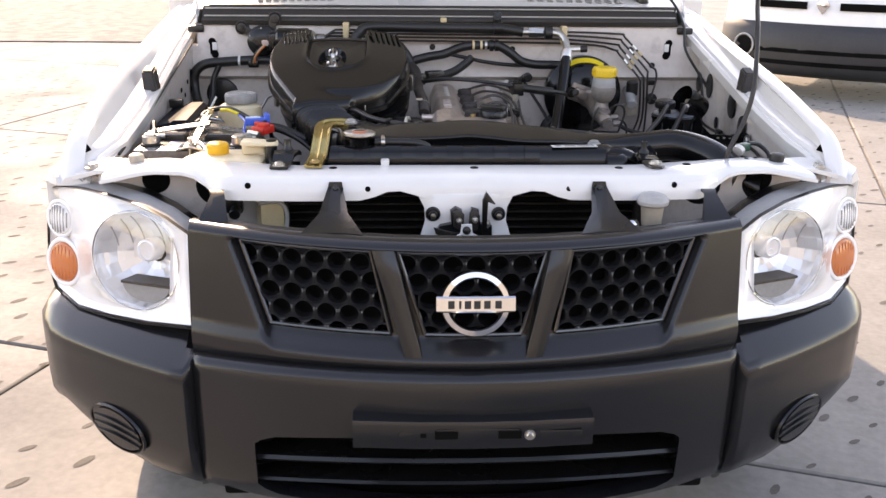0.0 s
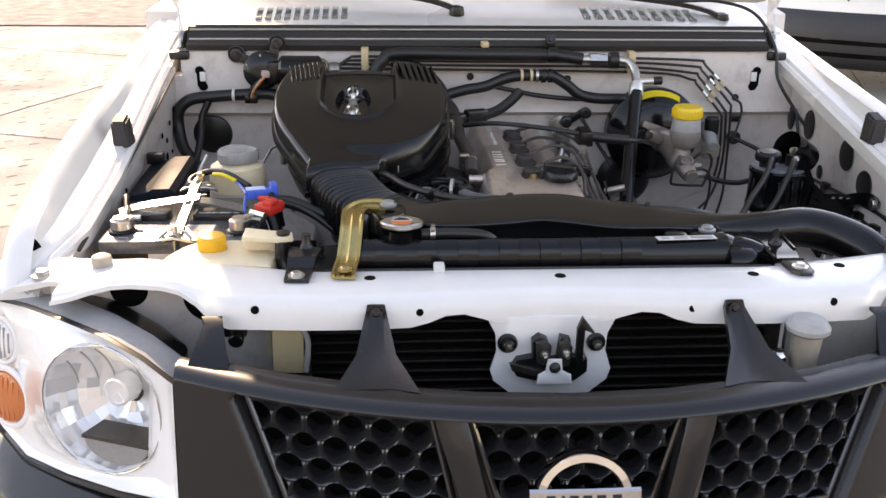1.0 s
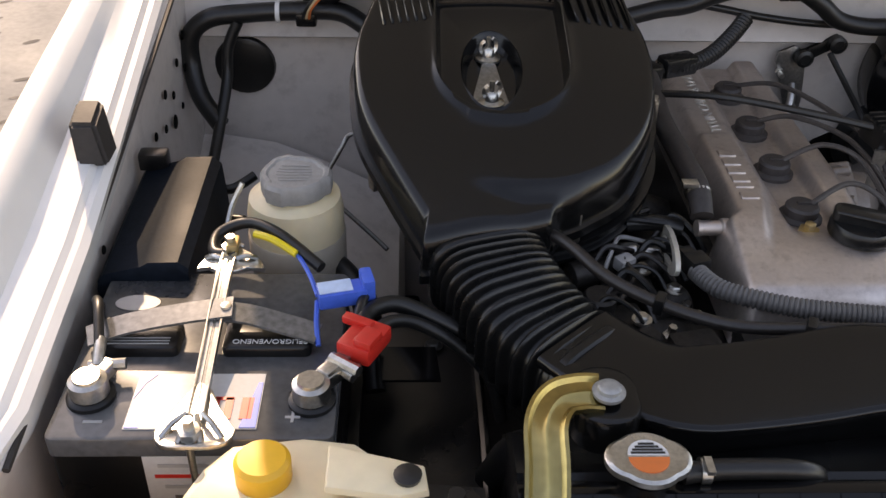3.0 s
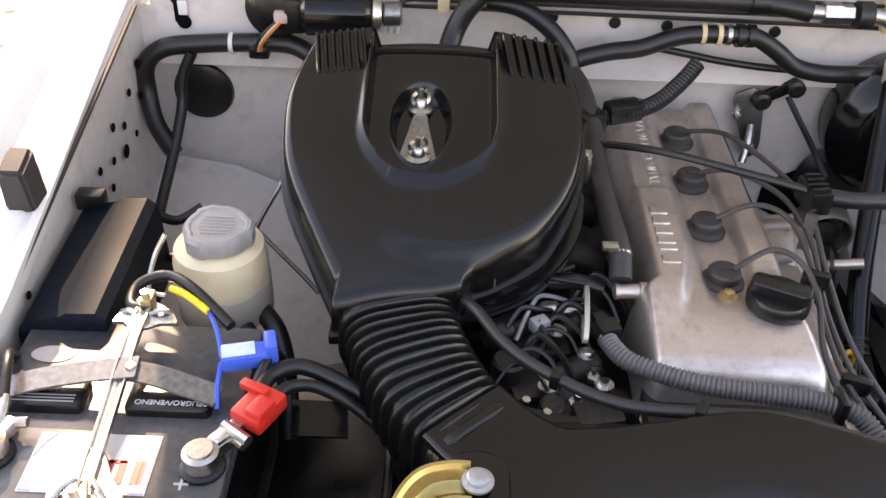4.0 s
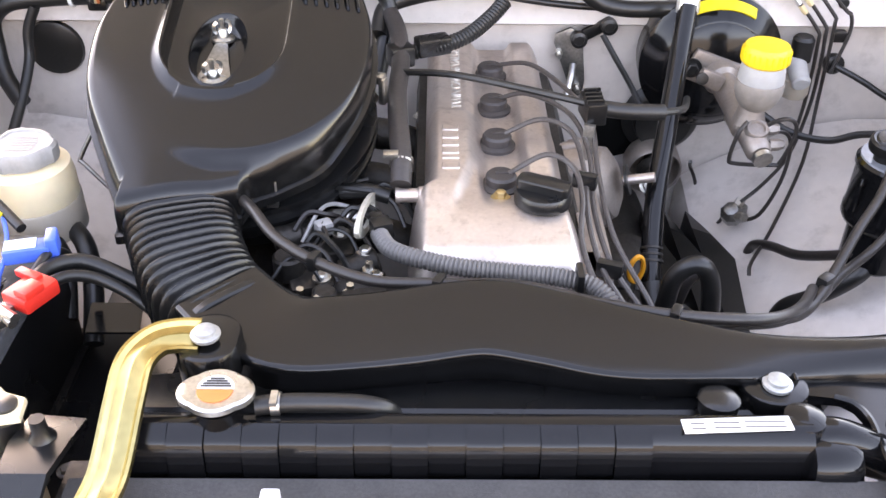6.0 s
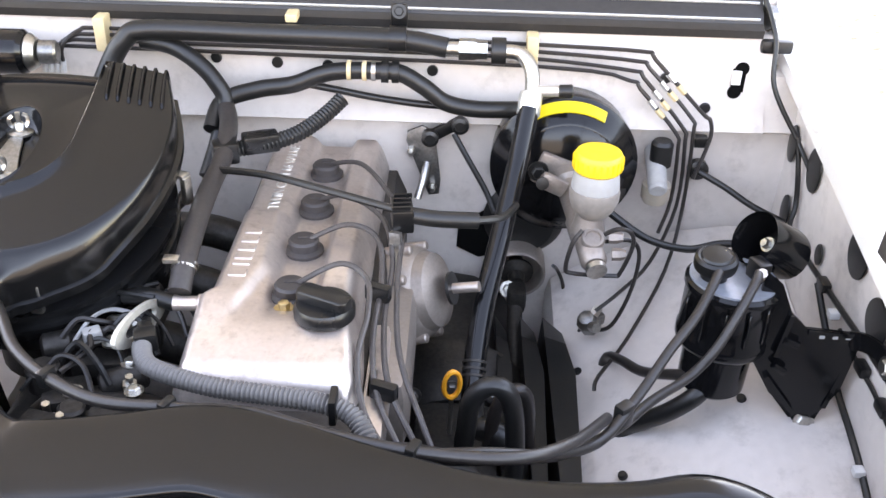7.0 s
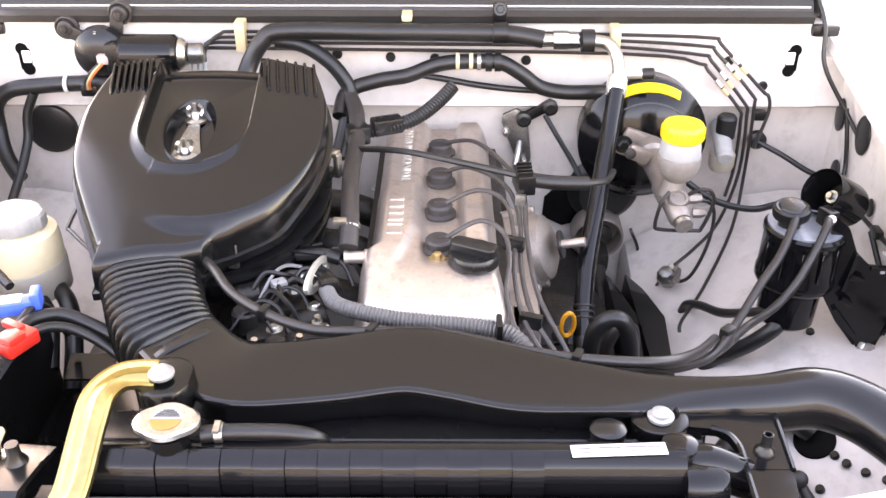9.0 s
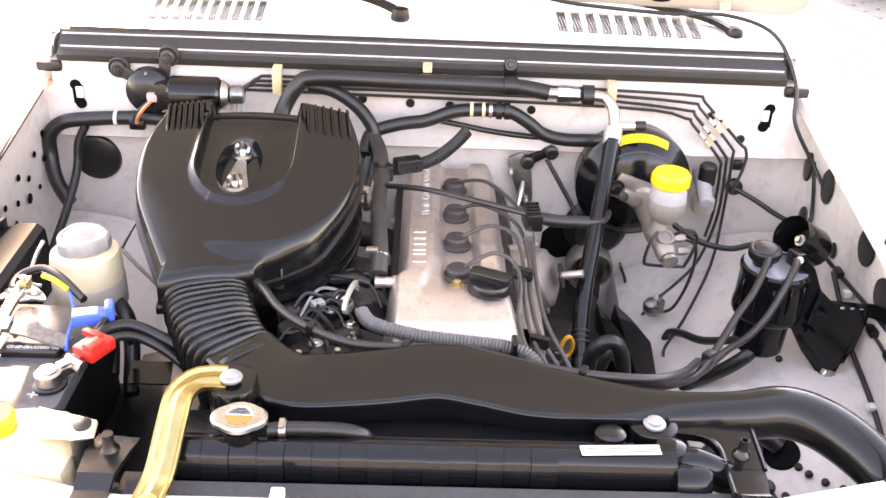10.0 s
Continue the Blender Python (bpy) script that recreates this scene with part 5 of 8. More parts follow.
loft(bm, [[(x, .482, .60), (x, .480, .915), (x, .495, .925), (x, .55, .915), (x, .60, .86), (x, .60, .60)] for x in (-.30, -.15, 0, .15, .33)])
part("shroud", bm, BLACKPL, fan)
bm = B()
lathe(bm, [(.008, 0), (.008, .025), (.018, .027), (.019, .040), (.015, .043)], (.230, .486, .905), (0, .1, 1), n=18)
part("drain_knob", bm, BLACKPL, fan)
tagged(part("foam_seal", loft(B(), [[(x, .388, .905), (x, .388, .921), (x, .416, .921), (x, .417, .905)] for x in (-.33, 0, .36)]), FELT), "grey felt seal strip in front of the radiator", "seal")
# end brackets
rb = thing("radiator_bracket", "black steel radiator bracket bolted to the rail", "bracket", (-.355, .40, .93), "radiator brackets")
bm = B()
loft(bm, [[(-.378, .475, .936), (-.328, .470, .936), (-.328, .470, .930), (-.378, .475, .930)], [(-.378, .43, .950), (-.328, .43, .950), (-.328, .43, .943), (-.378, .43, .943)], [(-.376, .395, .950), (-.335, .395, .950), (-.335, .395, .943), (-.376, .395, .943)], [(-.377, .38, .938), (-.338, .38, .938), (-.338, .38, .933), (-.377, .38, .933)], [(-.377, .335, .938), (-.342, .333, .938), (-.342, .333, .9335), (-.377, .335, .9335)]])
part("plate", bm, BLACKPL, rb)
bolt("bolt", (-.36, .347, .9385), rb, .008, .007)
part("peg", lathe(B(), [(.012, 0), (.007, .008), (.0065, .022), (.004, .022)], (-.352, .435, .949), n=16), BLACKPL, rb)
bm = B()
tube(bm, [(-.388, .452, .955), (-.388, .450, .925), (-.380, .442, .905), (-.36, .44, .90)], .013, n=14)
part("arm", bm, BLACKPL, rb)
rb = thing("radiator_bracket", "black stepped radiator bracket with a peg", "bracket", (.38, .46, .92), "radiator brackets")
PO = [(.317, .503), (.315, .529), (.345, .540), (.396, .543), (.405, .538), (.410, .522), (.405, .440), (.359, .440), (.361, .470), (.355, .490), (.345, .499)]
bm = B()
prism(bm, PO, .926, .936, 0)
part("plate", bm, GLOSSBL, rb)
part("rim", tube(B(), [(x, y, .9365) for x, y in PO[1:7]], .003, n=6, sm=4), GLOSSBL, rb)
part("rim", tube(B(), [(x, y, .9375) for x, y in ((.357, .398), (.359, .440), (.361, .470), (.354, .491), (.338, .500))], .003, n=6, sm=4), GLOSSBL, rb)
bm = B()
loft(bm, [[(.359, .441, .936), (.405, .441, .936), (.405, .441, .928), (.359, .441, .928)], [(.358, .425, .936), (.403, .425, .936), (.403, .425, .929), (.358, .425, .929)], [(.357, .405, .933), (.400, .405, .933), (.400, .405, .926), (.357, .405, .926)], [(.360, .39, .940), (.399, .39, .940), (.399, .39, .9335), (.360, .39, .9335)]])
part("leg", bm, GLOSSBL, rb)
bm = B()
prism(bm, [(.366, .392), (.361, .384), (.362, .348), (.369, .336), (.388, .335), (.396, .345), (.399, .382), (.395, .392)], .9335, .9385, .0015)
part("foot", bm, WIREGREY, rb)
part("peg", lathe(B(), [(.011, 0), (.0105, .003), (.0065, .007), (.0055, .010), (.0055, .023), (.0045, .0235), (.0036, .023), (.0034, .014)], (.384, .466, .936), n=20), BLACKPL, rb)
bolt("bolt", (.379, .358, .9385), rb, .008, .007)
part("metal_pipe", tube(B(), [(.335, .452, .912), (.358, .448, .905), (.378, .45, .895), (.392, .46, .87)], .010, n=14), WIREGREY, rad)

# gold bracket across the radiator
gb = thing("stay_bracket", "yellow zinc-plated steel stay over the radiator", "bracket", (-.29, .38, .93))
part("strap", ribbon(B(), [(-.294, .342, .9365), (-.292, .375, .937), (-.288, .405, .943), (-.284, .455, .972), (-.282, .490, .984), (-.270, .514, .986), (-.252, .523, .985), (-.234, .525, .983)], .034, .003, up=(0, -.25, 1), ridges=True), GOLD, gb)
bolt("bolt", (-.292, .362, .941), gb, .007, .006, material=BRASS)
tagged(part("rail_clip", box(B(), (-.155, .378, .937), (.016, .02, .012), bev=.003), PAPER), "small white plastic clip on the rail", "clip")

# ---- battery corner ----
bat = thing("battery", "dusty black car battery with label and clamps", "battery", (-.575, .65, .78))
bm = B()
prism(bm, rounded(-.690, -.452, .535, .765, .006), .775, .918, .004)
part("case", bm, BLACKPL, bat, "black battery case")
bm = B()
prism(bm, rounded(-.692, -.450, .533, .767, .008), .905, .925, .003)
top = part("top_cover", bm, mat("dusty_battery_top", (0.050, 0.052, 0.055), 0.20, var=0.2, scale=30, dirt=(0.18, 0.18, 0.178), dirt_amt=0.55, spots=0.3, spec=0.6), bat, "dusty dark grey battery top")
for x0, x1 in ((-.676, -.600), (-.560, -.478)):
    bm = B()
    prism(bm, rounded(x0, x1, .636, .676, .006), .925, .936, .004)
    cs = part("cell_cover", bm, BLACKPL, bat, "black vent strip")
    if x0 > -.57:
        cu = bpy.data.curves.new("warning_text", "FONT")
        cu.body, cu.size, cu.extrude = "PELIGRO/VENENO", .0085, .0003
        tmp = bpy.data.objects.new("warning_text", cu)
        me = bpy.data.meshes.new_from_object(tmp)
        bpy.data.objects.remove(tmp)
        me.materials.append(PAPER)
        tx = new("warning_text", me)
        tx.parent = cs
        tx.matrix_basis = pose(-.481, .6475, .9364, 0, 0, 180)
    else:
        bm = B()
        for k in range(3):
            box(bm, (-.638, .642 + k * .004, .9362), (.06, .0012, .0006))
        part("fine_print", bm, GREYPL, cs)
bm = B()
lathe(bm, [(.022, 0), (.022, .0008)], (-.655, .716, .925), n=24)
for v in bm.verts:
    v.co.y = .716 + (v.co.y - .716) * .55
part("oval_mark", bm, GREYPL, top, "worn oval mark")
FILM = mat("glossy_label_film", (0.56, 0.56, 0.55), 0.12, var=0.05, scale=60, coat=0.8)
lab = part("label", box(B(), (-.572, .578, .9256), (.112, .068, .0012)), FILM, bat, "white, red and blue battery label")
for k, x in enumerate((-.555, -.543, -.529, -.524)):
    part("red_bar", box(B(), (x, .568, .9266), (.007 if k < 3 else .004, .026, .0006)), RED, lab)
part("red_bar", box(B(), (-.548, .580, .9266), (.016, .004, .0006)), RED, lab)
for q in ([(-.627, .545), (-.615, .545), (-.627, .565)], [(-.517, .545), (-.517, .600), (-.521, .60), (-.531, .545)], [(-.627, .58), (-.62, .60), (-.612, .611), (-.627, .611)]):
    part("blue_corner", prism(B(), q, .9262, .9268), BLUE, lab)
bm = B()
box(bm, (-.487, .558, .9255), (.013, .0025, .001))
box(bm, (-.487, .558, .9257), (.0025, .013, .001))
part("polarity_mark", bm, GREYPL, top)
part("polarity_mark", box(B(), (-.655, .553, .9255), (.016, .003, .001)), GREYPL, top)
for x, y, nm in ((-.664, .583, "neg"), (-.472, .578, "pos")):
    bm = B()
    lathe(bm, [(.021, 0), (.021, .004), (.018, .006)], (x, y, .925), n=24)
    part("post_ring", bm, BLACKPL, bat)
    bm = B()
    lathe(bm, [(.013, 0), (.017, .003), (.0165, .017), (.012, .019), (.0115, .022), (.0, .022)], (x, y, .929), n=24)
    s = 1
    dx, dy = ((.008, .026) if nm == "neg" else (.020, .024))
    box(bm, (x + dx * .7, y + dy * .8, .938), (.018, .022, .013), rot=rotz(-20 if nm == "neg" else -40), bev=.002)
    lathe(bm, [(.005, -.016), (.005, .016)], (x + dx * 1.2, y + dy, .940), (1, .1, 0) if nm == "neg" else (.75, -.65, 0), n=8)
    part("terminal_clamp", bm, STEEL, bat, "zinc battery terminal clamp")
part("negative_cable", tube(B(), [(-.662, .612, .942), (-.668, .640, .952), (-.676, .672, .958), (-.688, .70, .94), (-.695, .73, .90)], .0048, n=10), RUBBER, bat)
bm = B()
lathe(bm, [(.0050, 0), (.0055, .004), (.0055, .024), (.0048, .030)], (-.662, .605, .941), (-.1, 1, .3), n=12)
part("cable_ferrule", bm, STEEL, bat)
fl_ = part("front_label", box(B(), (-.576, .5342, .868), (.074, .0014, .072)), FILM, bat, "pale printed label on the battery front")
for k, w in enumerate((.050, .058, .044, .030)):
    part("print_bar", box(B(), (-.576, .5332, .893 - k * .013), (w, .0006, .004)), (GREYPL, RED, GREYPL, CORRGREY)[k], fl_)
# hold-down
hd = thing("battery_clamp", "bright zinc battery hold-down bar with wide ends", "clamp", (-.567, .62, .93))
part("bar", ribbon(B(), [(-.567, .545, .930), (-.567, .60, .939), (-.567, .66, .949), (-.567, .715, .958), (-.567, .75, .957)], .014, .004, ridges=True), STEEL, hd)
for y, s, z in ((.537, 1, .930), (.752, -1, .950)):
    bm = B()
    f = 1.0 if s > 0 else .62
    fan_ = [(-.567 + .034 * math.cos(radians(a)), y + s * (.006 - .032 * f * math.sin(radians(a)))) for a in range(180, -1, -15)]
    prism(bm, fan_ + [(-.548, y + s * .024 * f), (-.557, y + s * .042 * f), (-.567, y + s * .05 * f), (-.577, y + s * .042 * f), (-.586, y + s * .024 * f)], z, z + .004, .001, zf=lambda x, yy: -.012 * abs((x + .567) / .03) ** 1.5 + .006)
    part("end_plate", bm, STEEL, hd, "flared zinc end plate")
    for a in (-42, -14, 14, 42):
        e = V((math.sin(radians(a)), -s * math.cos(radians(a)) * f, 0))
        o = V((-.567, y + s * .02 * f, z + .009))
        part("pressed_rib", tube(B(), [o + e * .010, o + e * .024 + V((0, 0, -.001)), o + e * .038 + V((0, 0, -.004 - .004 * abs(a) / 42))], .0026, n=6, sm=3), STEEL, hd)
    part("stud", lathe(B(), [(.010, 0), (.010, .007), (.005, .008), (.005, .018)], (-.567, y - s * .01, z + .006), n=6), STEEL, hd)
part("hook_rod", tube(B(), [(-.567, .521, .936), (-.567, .521, .90), (-.566, .522, .84), (-.566, .526, .79)], .0032, n=10), STEEL, hd)
hs = thing("battery_strap", "dull grey metal strap riveted across the battery", "strap", (-.567, .665, .945))
STRAP = mat("dull_strap", (0.22, 0.22, 0.215), 0.2, metal=0.5, var=0.3, scale=40, dirt=(0.08, 0.08, 0.08), dirt_amt=0.5)
part("strap_half", ribbon(B(), [(-.684, .650, .937), (-.65, .660, .944), (-.60, .668, .950), (-.552, .671, .956)], .026, .003, up=(0, -.1, 1)), STRAP, hs)
part("strap_half", ribbon(B(), [(-.575, .671, .952), (-.54, .668, .950), (-.505, .660, .945), (-.472, .652, .939)], .024, .003, up=(0, -.1, 1)), STRAP, hs, "darker half of the strap")
part("rivet", lathe(B(), [(.0055, 0), (.005, .002), (.001, .003)], (-.558, .671, .9565), n=16), STEEL, hs)
tray = tagged(part("battery_tray", loft(B(), [[(-.70, y, .70), (-.44, y, .70), (-.44, y, .78), (-.445, y, .78), (-.445, y, .775), (-.70, y, .775)] for y in (.52, .78)]), BLACKPL), "black battery tray with side lip", "tray")
# positive lead, red clamp, blue fuse holder
pt = thing("positive_lead", "red positive clamp cover with thick black cables", "battery cable", (-.43, .63, .93))
bm = B()
box(bm, (-.428, .628, .951), (.034, .044, .018), rot=rotz(-28), bev=.004)
box(bm, (-.424, .618, .962), (.018, .024, .010), rot=rotz(-28), bev=.003)
box(bm, (-.434, .645, .960), (.03, .010, .008), rot=rotz(-28), bev=.002)
part("red_cover", bm, RED, pt, "red plastic terminal cover")
bm = B()
box(bm, (-.452, .604, .945), (.014, .036, .008), rot=rotz(-38), bev=.002)
lathe(bm, [(.0055, -.016), (.0055, .016)], (-.444, .600, .948), (.8, -.6, 0), n=8)
part("lug", bm, STEEL, pt)
for k, path in enumerate(([(-.432, .650, .950), (-.425, .675, .948), (-.400, .695, .941), (-.364, .692, .927), (-.325, .682, .908), (-.300, .672, .88), (-.285, .660, .84)],
                          [(-.42, .642, .948), (-.405, .664, .944), (-.380, .676, .932), (-.345, .672, .912), (-.31, .660, .88), (-.295, .65, .83)],
                          [(-.437, .655, .950), (-.430, .69, .955), (-.425, .72, .93), (-.42, .74, .88)])):
    part("cable", tube(B(), path, (.0085, .0065, .005)[k], n=12), RUBBER, pt)
sp_ = thing("battery_side_cover", "dark splash cover between battery and engine", "cover", (-.38, .68, .70))
part("panel", loft(B(), [[(-.445, y, .70), (-.445, y, .772), (-.38, y, .79), (-.31, y, .80), (-.30, y, .70)] for y in (.50, .60, .70, .80, .86)]), BLACKPL, sp_)
part("folded_edge", tube(B(), [(-.315, .50, .802), (-.312, .60, .806), (-.312, .72, .806), (-.315, .86, .802)], .006, n=8), GLOSSBL, sp_)
for x, y, z in ((-.40, .54, .787), (-.36, .80, .797)):
    bolt("bolt", (x, y, z), sp_, .007, .006, material=DARKSTEEL)
fh = thing("fuse_holder", "blue plastic fuse holder on a blue wire", "fuse holder", (-.447, .69, .94))
bm = B()
box(bm, (-.452, .690, .957), (.046, .022, .016), rot=rotz(14), bev=.002)
part("body", bm, BLUE, fh)
part("label", box(B(), (-.458, .690, .9658), (.032, .018, .001), rot=rotz(14)), mat("pale_blue_label", (0.45, 0.6, 0.8), 0.5), fh, "pale label")
part("end", box(B(), (-.428, .700, .961), (.012, .026, .024), rot=rotz(14), bev=.003), BLUE, fh)
part("wire", tube(B(), [(-.475, .690, .955), (-.485, .72, .957), (-.50, .75, .96), (-.52, .775, .965)], .0025, n=6), BLUE, fh)
part("wire", tube(B(), [(-.475, .685, .952), (-.474, .66, .945), (-.471, .64, .935)], .0025, n=6), BLUE, fh)
part("wire", tube(B(), [(-.50, .748, .962), (-.525, .765, .968), (-.545, .778, .966)], .004, n=8), YELPAINT, fh, "yellow taped wire")
loose_hose("wire_loom", [(-.475, .735, .955), (-.52, .775, .968), (-.555, .80, .965), (-.585, .795, .955), (-.585, .765, .952), (-.56, .755, .958)], .006, RUBBER, "short taped black wire loom behind the battery", "wire loom")
tagged(part("copper_lug", box(B(), (-.565, .762, .964), (.012, .02, .010), bev=.002), BRASS), "small copper lug on the rear clamp", "lug")
rl = thing("relay_box", "black plastic relay box with a sloping lid", "relay box", (-.65, .81, .85))
bm = B()
loft(bm, [[(-.706, y, .84), (-.706, y, .922 + t), (-.700, y, .930 + t), (-.660, y, .940 + t), (-.652, y, .945 + t), (-.622, y, .946 + t), (-.612, y, .938 + t), (-.607, y, .84)] for y, t in ((.752, -.006), (.756, 0), (.86, .003), (.962, .006), (.966, 0))])
part("case", bm, mat("relay_box_plastic", (0.009, 0.014, 0.021), 0.45, var=0.3, scale=40, spec=0.05, bump=0.05), rl)
part("hinge", box(B(), (-.690, .962, .948), (.034, .022, .022), bev=.004), BLACKPL, rl)
# power steering reservoir
ps = thing("steering_reservoir", "milky fluid reservoir with a grey ribbed cap", "reservoir", (-.508, .835, .87))
part("tank", lathe(B(), [(.046, 0), (.052, .006), (.053, .055), (.053, .075), (.050, .092), (.036, .100), (.030, .102)], (-.510, .842, .868), n=36), MILK, ps, "milky plastic tank")
part("sleeve", lathe(B(), [(.050, 0), (.0545, .003), (.0545, .046), (.053, .048)], (-.510, .842, .868), n=36), MILKGREY, ps, "grey lower sleeve")


def cap_r(i, n):
    return 1 + .10 * (1 if math.cos(2 * math.pi * i / n * 3) > .5 else 0)


capo = part("cap", lathe(B(), [(.036, 0), (.037, .004), (.037, .018), (.034, .022), (.030, .022), (.028, .020), (.001, .020)], (-.508, .838, .970), n=48, sq=cap_r), mat("dusty_grey_cap", (0.24, 0.235, 0.225), 0.5, var=0.12, scale=40, dirt=(0.40, 0.39, 0.37), dirt_amt=0.6), ps, "grey ribbed screw cap")
bm = B()
for k in range(6):
    box(bm, (-.508, .822 + k * .006, .9912), (.04 - abs(k - 2.5) * .004, .0015, .0006))
part("fine_print", bm, GREYPL, capo)
part("bracket", tube(B(), [(-.562, .825, .985), (-.575, .815, .96), (-.578, .79, .935), (-.56, .785, .93)], .003, n=6), STEEL, ps)
hose("return_hose", [(-.47, .83, .88), (-.445, .80, .87), (-.43, .76, .84), (-.42, .70, .80)], .012, RUBBER, ps)
hose("return_hose", [(-.48, .80, .875), (-.46, .77, .86), (-.45, .72, .82)], .010, RUBBER, ps)
ps.location += V((-.004, .022, 0))
# washer reservoir
ws = thing("washer_reservoir", "milky washer reservoir with a yellow cap", "reservoir", (-.49, .47, .78))
bm = B()
prism(bm, [(-.572, .455), (-.555, .50), (-.535, .525), (-.475, .535), (-.43, .528), (-.405, .505), (-.398, .46), (-.402, .412), (-.45, .418), (-.54, .44)], .78, .930, .012)
part("tank", bm, MILK, ws)
bm = B()
prism(bm, [(-.45, .450), (-.45, .492), (-.398, .478), (-.375, .470), (-.372, .446), (-.395, .440)], .955, .962, .003)
part("arm", bm, MILK, ws, "milky mounting arm")
part("arm_rib", box(B(), (-.425, .473, .945), (.05, .018, .024), bev=.006), MILK, ws)
part("rubber_mount", lathe(B(), [(.010, 0), (.011, .004), (.004, .006)], (-.388, .458, .962), n=16), RUBBER, ws)
part("neck", lathe(B(), [(.026, 0), (.019, .008), (.018, .02)], (-.502, .488, .925), n=24), MILK, ws)
part("cap", lathe(B(), [(.021, 0), (.0225, .002), (.0225, .020), (.019, .024), (.001, .0245)], (-.502, .488, .928), n=32), CAPORANGE, ws, "orange-yellow snap cap")

# ---- engine ----
eng = thing("engine", "four-cylinder engine with cast aluminium valve cover", "engine", (.05, .95, .40))
bm = B()
loft(bm, [[(-.055, y, .45), (.165, y, .45), (.165, y, .86), (.15, y, .895), (-.05, y, .895), (-.055, y, .86)] for y in (.66, .72, 1.0, 1.27)])
part("cylinder_head", bm, DARKMET, eng, "oily dark cylinder head")


def ramp_(a):
    a = min(1, max(0, a))
    return a * a * (3 - 2 * a)


def vc_l(y):
    return -.038 - .012 * ramp_((.845 - y) / .012)


def vc_r(y):
    return .136 + .014 * ramp_((.90 - y) / .20)


def vc_z(x, y):
    """Two cam housings with a sunk plug channel between them, joined to a smooth sloping front."""
    z = .944
    rear = ramp_((y - 1.022) / .007)
    z += (.013 - .008 * rear) * ramp_((.030 + .25 * max(0, .90 - y) * -1 - x) / .016) * ramp_((y - .775) / .07) * ramp_((x + .060) / .022)
    z -= .013 * ramp_((x - .026) / .014) * ramp_((.092 - x) / .012) * ramp_((y - .80) / .06)
    z += .006 * ramp_((x - .084) / .010) * ramp_((1.006 - y) / .006) * ramp_((y - .86) / .05)
    z -= .016 * ramp_((.80 - y) / .10)
    z -= .055 * max(0.0, (.738 - y) / .036) ** 2
    a, b = vc_l(y), vc_r(y)
    z -= .050 * min(1.2, max(0.0, (a + .018 - x) / .022)) ** 2
    z -= .055 * min(1.2, max(0.0, (x - b + .022) / .026)) ** 2
    return z


bm = B()
NX, NY = 60, 96
vg = []
for i in range(NX + 1):
    col = []
    for j in range(NY + 1):
        y = .702 + .570 * j / NY
        x = vc_l(y) + (vc_r(y) - vc_l(y)) * i / NX
        col.append(bm.verts.new((x, y, vc_z(x, y))))
    vg.append(col)
for i in range(NX):
    for j in range(NY):
        bm.faces.new((vg[i][j], vg[i + 1][j], vg[i + 1][j + 1], vg[i][j + 1]))
rim = [e for e in bm.edges if len(e.link_faces) == 1]
ext = bmesh.ops.extrude_edge_only(bm, edges=rim)
for v in ext["geom"]:
    if isinstance(v, bmesh.types.BMVert):
        v.co.z = .872
        v.co.x += .006 if v.co.x > .1 else (-.006 if v.co.x < -.04 else 0)
        v.co.y += -.006 if v.co.y < .71 else 0
part("valve_cover", bm, ALU, eng, "cast aluminium valve cover", ang=60)
bm = B()
box(bm, (.053, .975, .868), (.200, .600, .014), bev=.004)
part("cover_flange", bm, ALU, eng)
for k, (w, y) in enumerate(((.015, .872), (.005, .891), (.014, .908), (.014, .927), (.015, .947), (.015, .968))):
    bm = B()
    box(bm, (-.006, y, .9572), (.021, w, .0032), bev=.0012, seg=1)
    part("raised_bar", bm, ALU, eng, "plain raised bar cast in the cover")
cu = bpy.data.curves.new("cast_text", "FONT")
cu.body, cu.size, cu.extrude = "TWIN CAM 16 VALVE", .0200, .0018
tmp = bpy.data.objects.new("cast_text", cu)
me = bpy.data.meshes.new_from_object(tmp)
bpy.data.objects.remove(tmp)
me.materials.append(ALUBRIGHT)
tx = new("cast_text", me)
tx.parent = eng
tx.matrix_parent_inverse = Matrix.Translation(-eng.location)
tx.matrix_basis = pose(.010, 1.040, .9482, 0, 0, 90)
for x, y in ((-.045, .70), (.138, .70), (.142, .95), (.142, 1.2), (-.049, 1.15)):
    bolt("cover_bolt", (x, y, .876), eng, .0065, .008)
for y in (.866, .966, 1.068, 1.175):
    bt = thing("plug_boot", "black rubber spark plug boot on the valve cover", "plug boot", (.055, y, .935), "spark plug boots")
    bm = B()
    lathe(bm, [(.0245, 0), (.0245, .005), (.019, .008), (.019, .017), (.0165, .020), (.004, .021)], (.055, y, .930), n=24)
    part("boot", bm, BOOT, bt)
    bm = B()
    box(bm, (.060, y + .001, .951), (.024, .005, .004), bev=.0015)
    part("tab", bm, BOOT, bt)
tagged(part("orange_plug", lathe(B(), [(.012, 0), (.012, .003), (.0065, .003), (.0065, .010), (.005, .011)], (.053, .832, .936), n=6), BRASS), "small brass plug on the valve cover", "plug")
oc = thing("oil_filler_cap", "black plastic oil filler cap with grip bar", "cap", (.101, .815, .94))
part("cap_disc", lathe(B(), [(.030, 0), (.034, .002), (.034, .012), (.031, .017), (.001, .018)], (.101, .815, .943), n=36), BLACKPL, oc)
bm = B()
prism(bm, rounded(-.032, .032, -.012, .012, .008), 0, .012, .003)
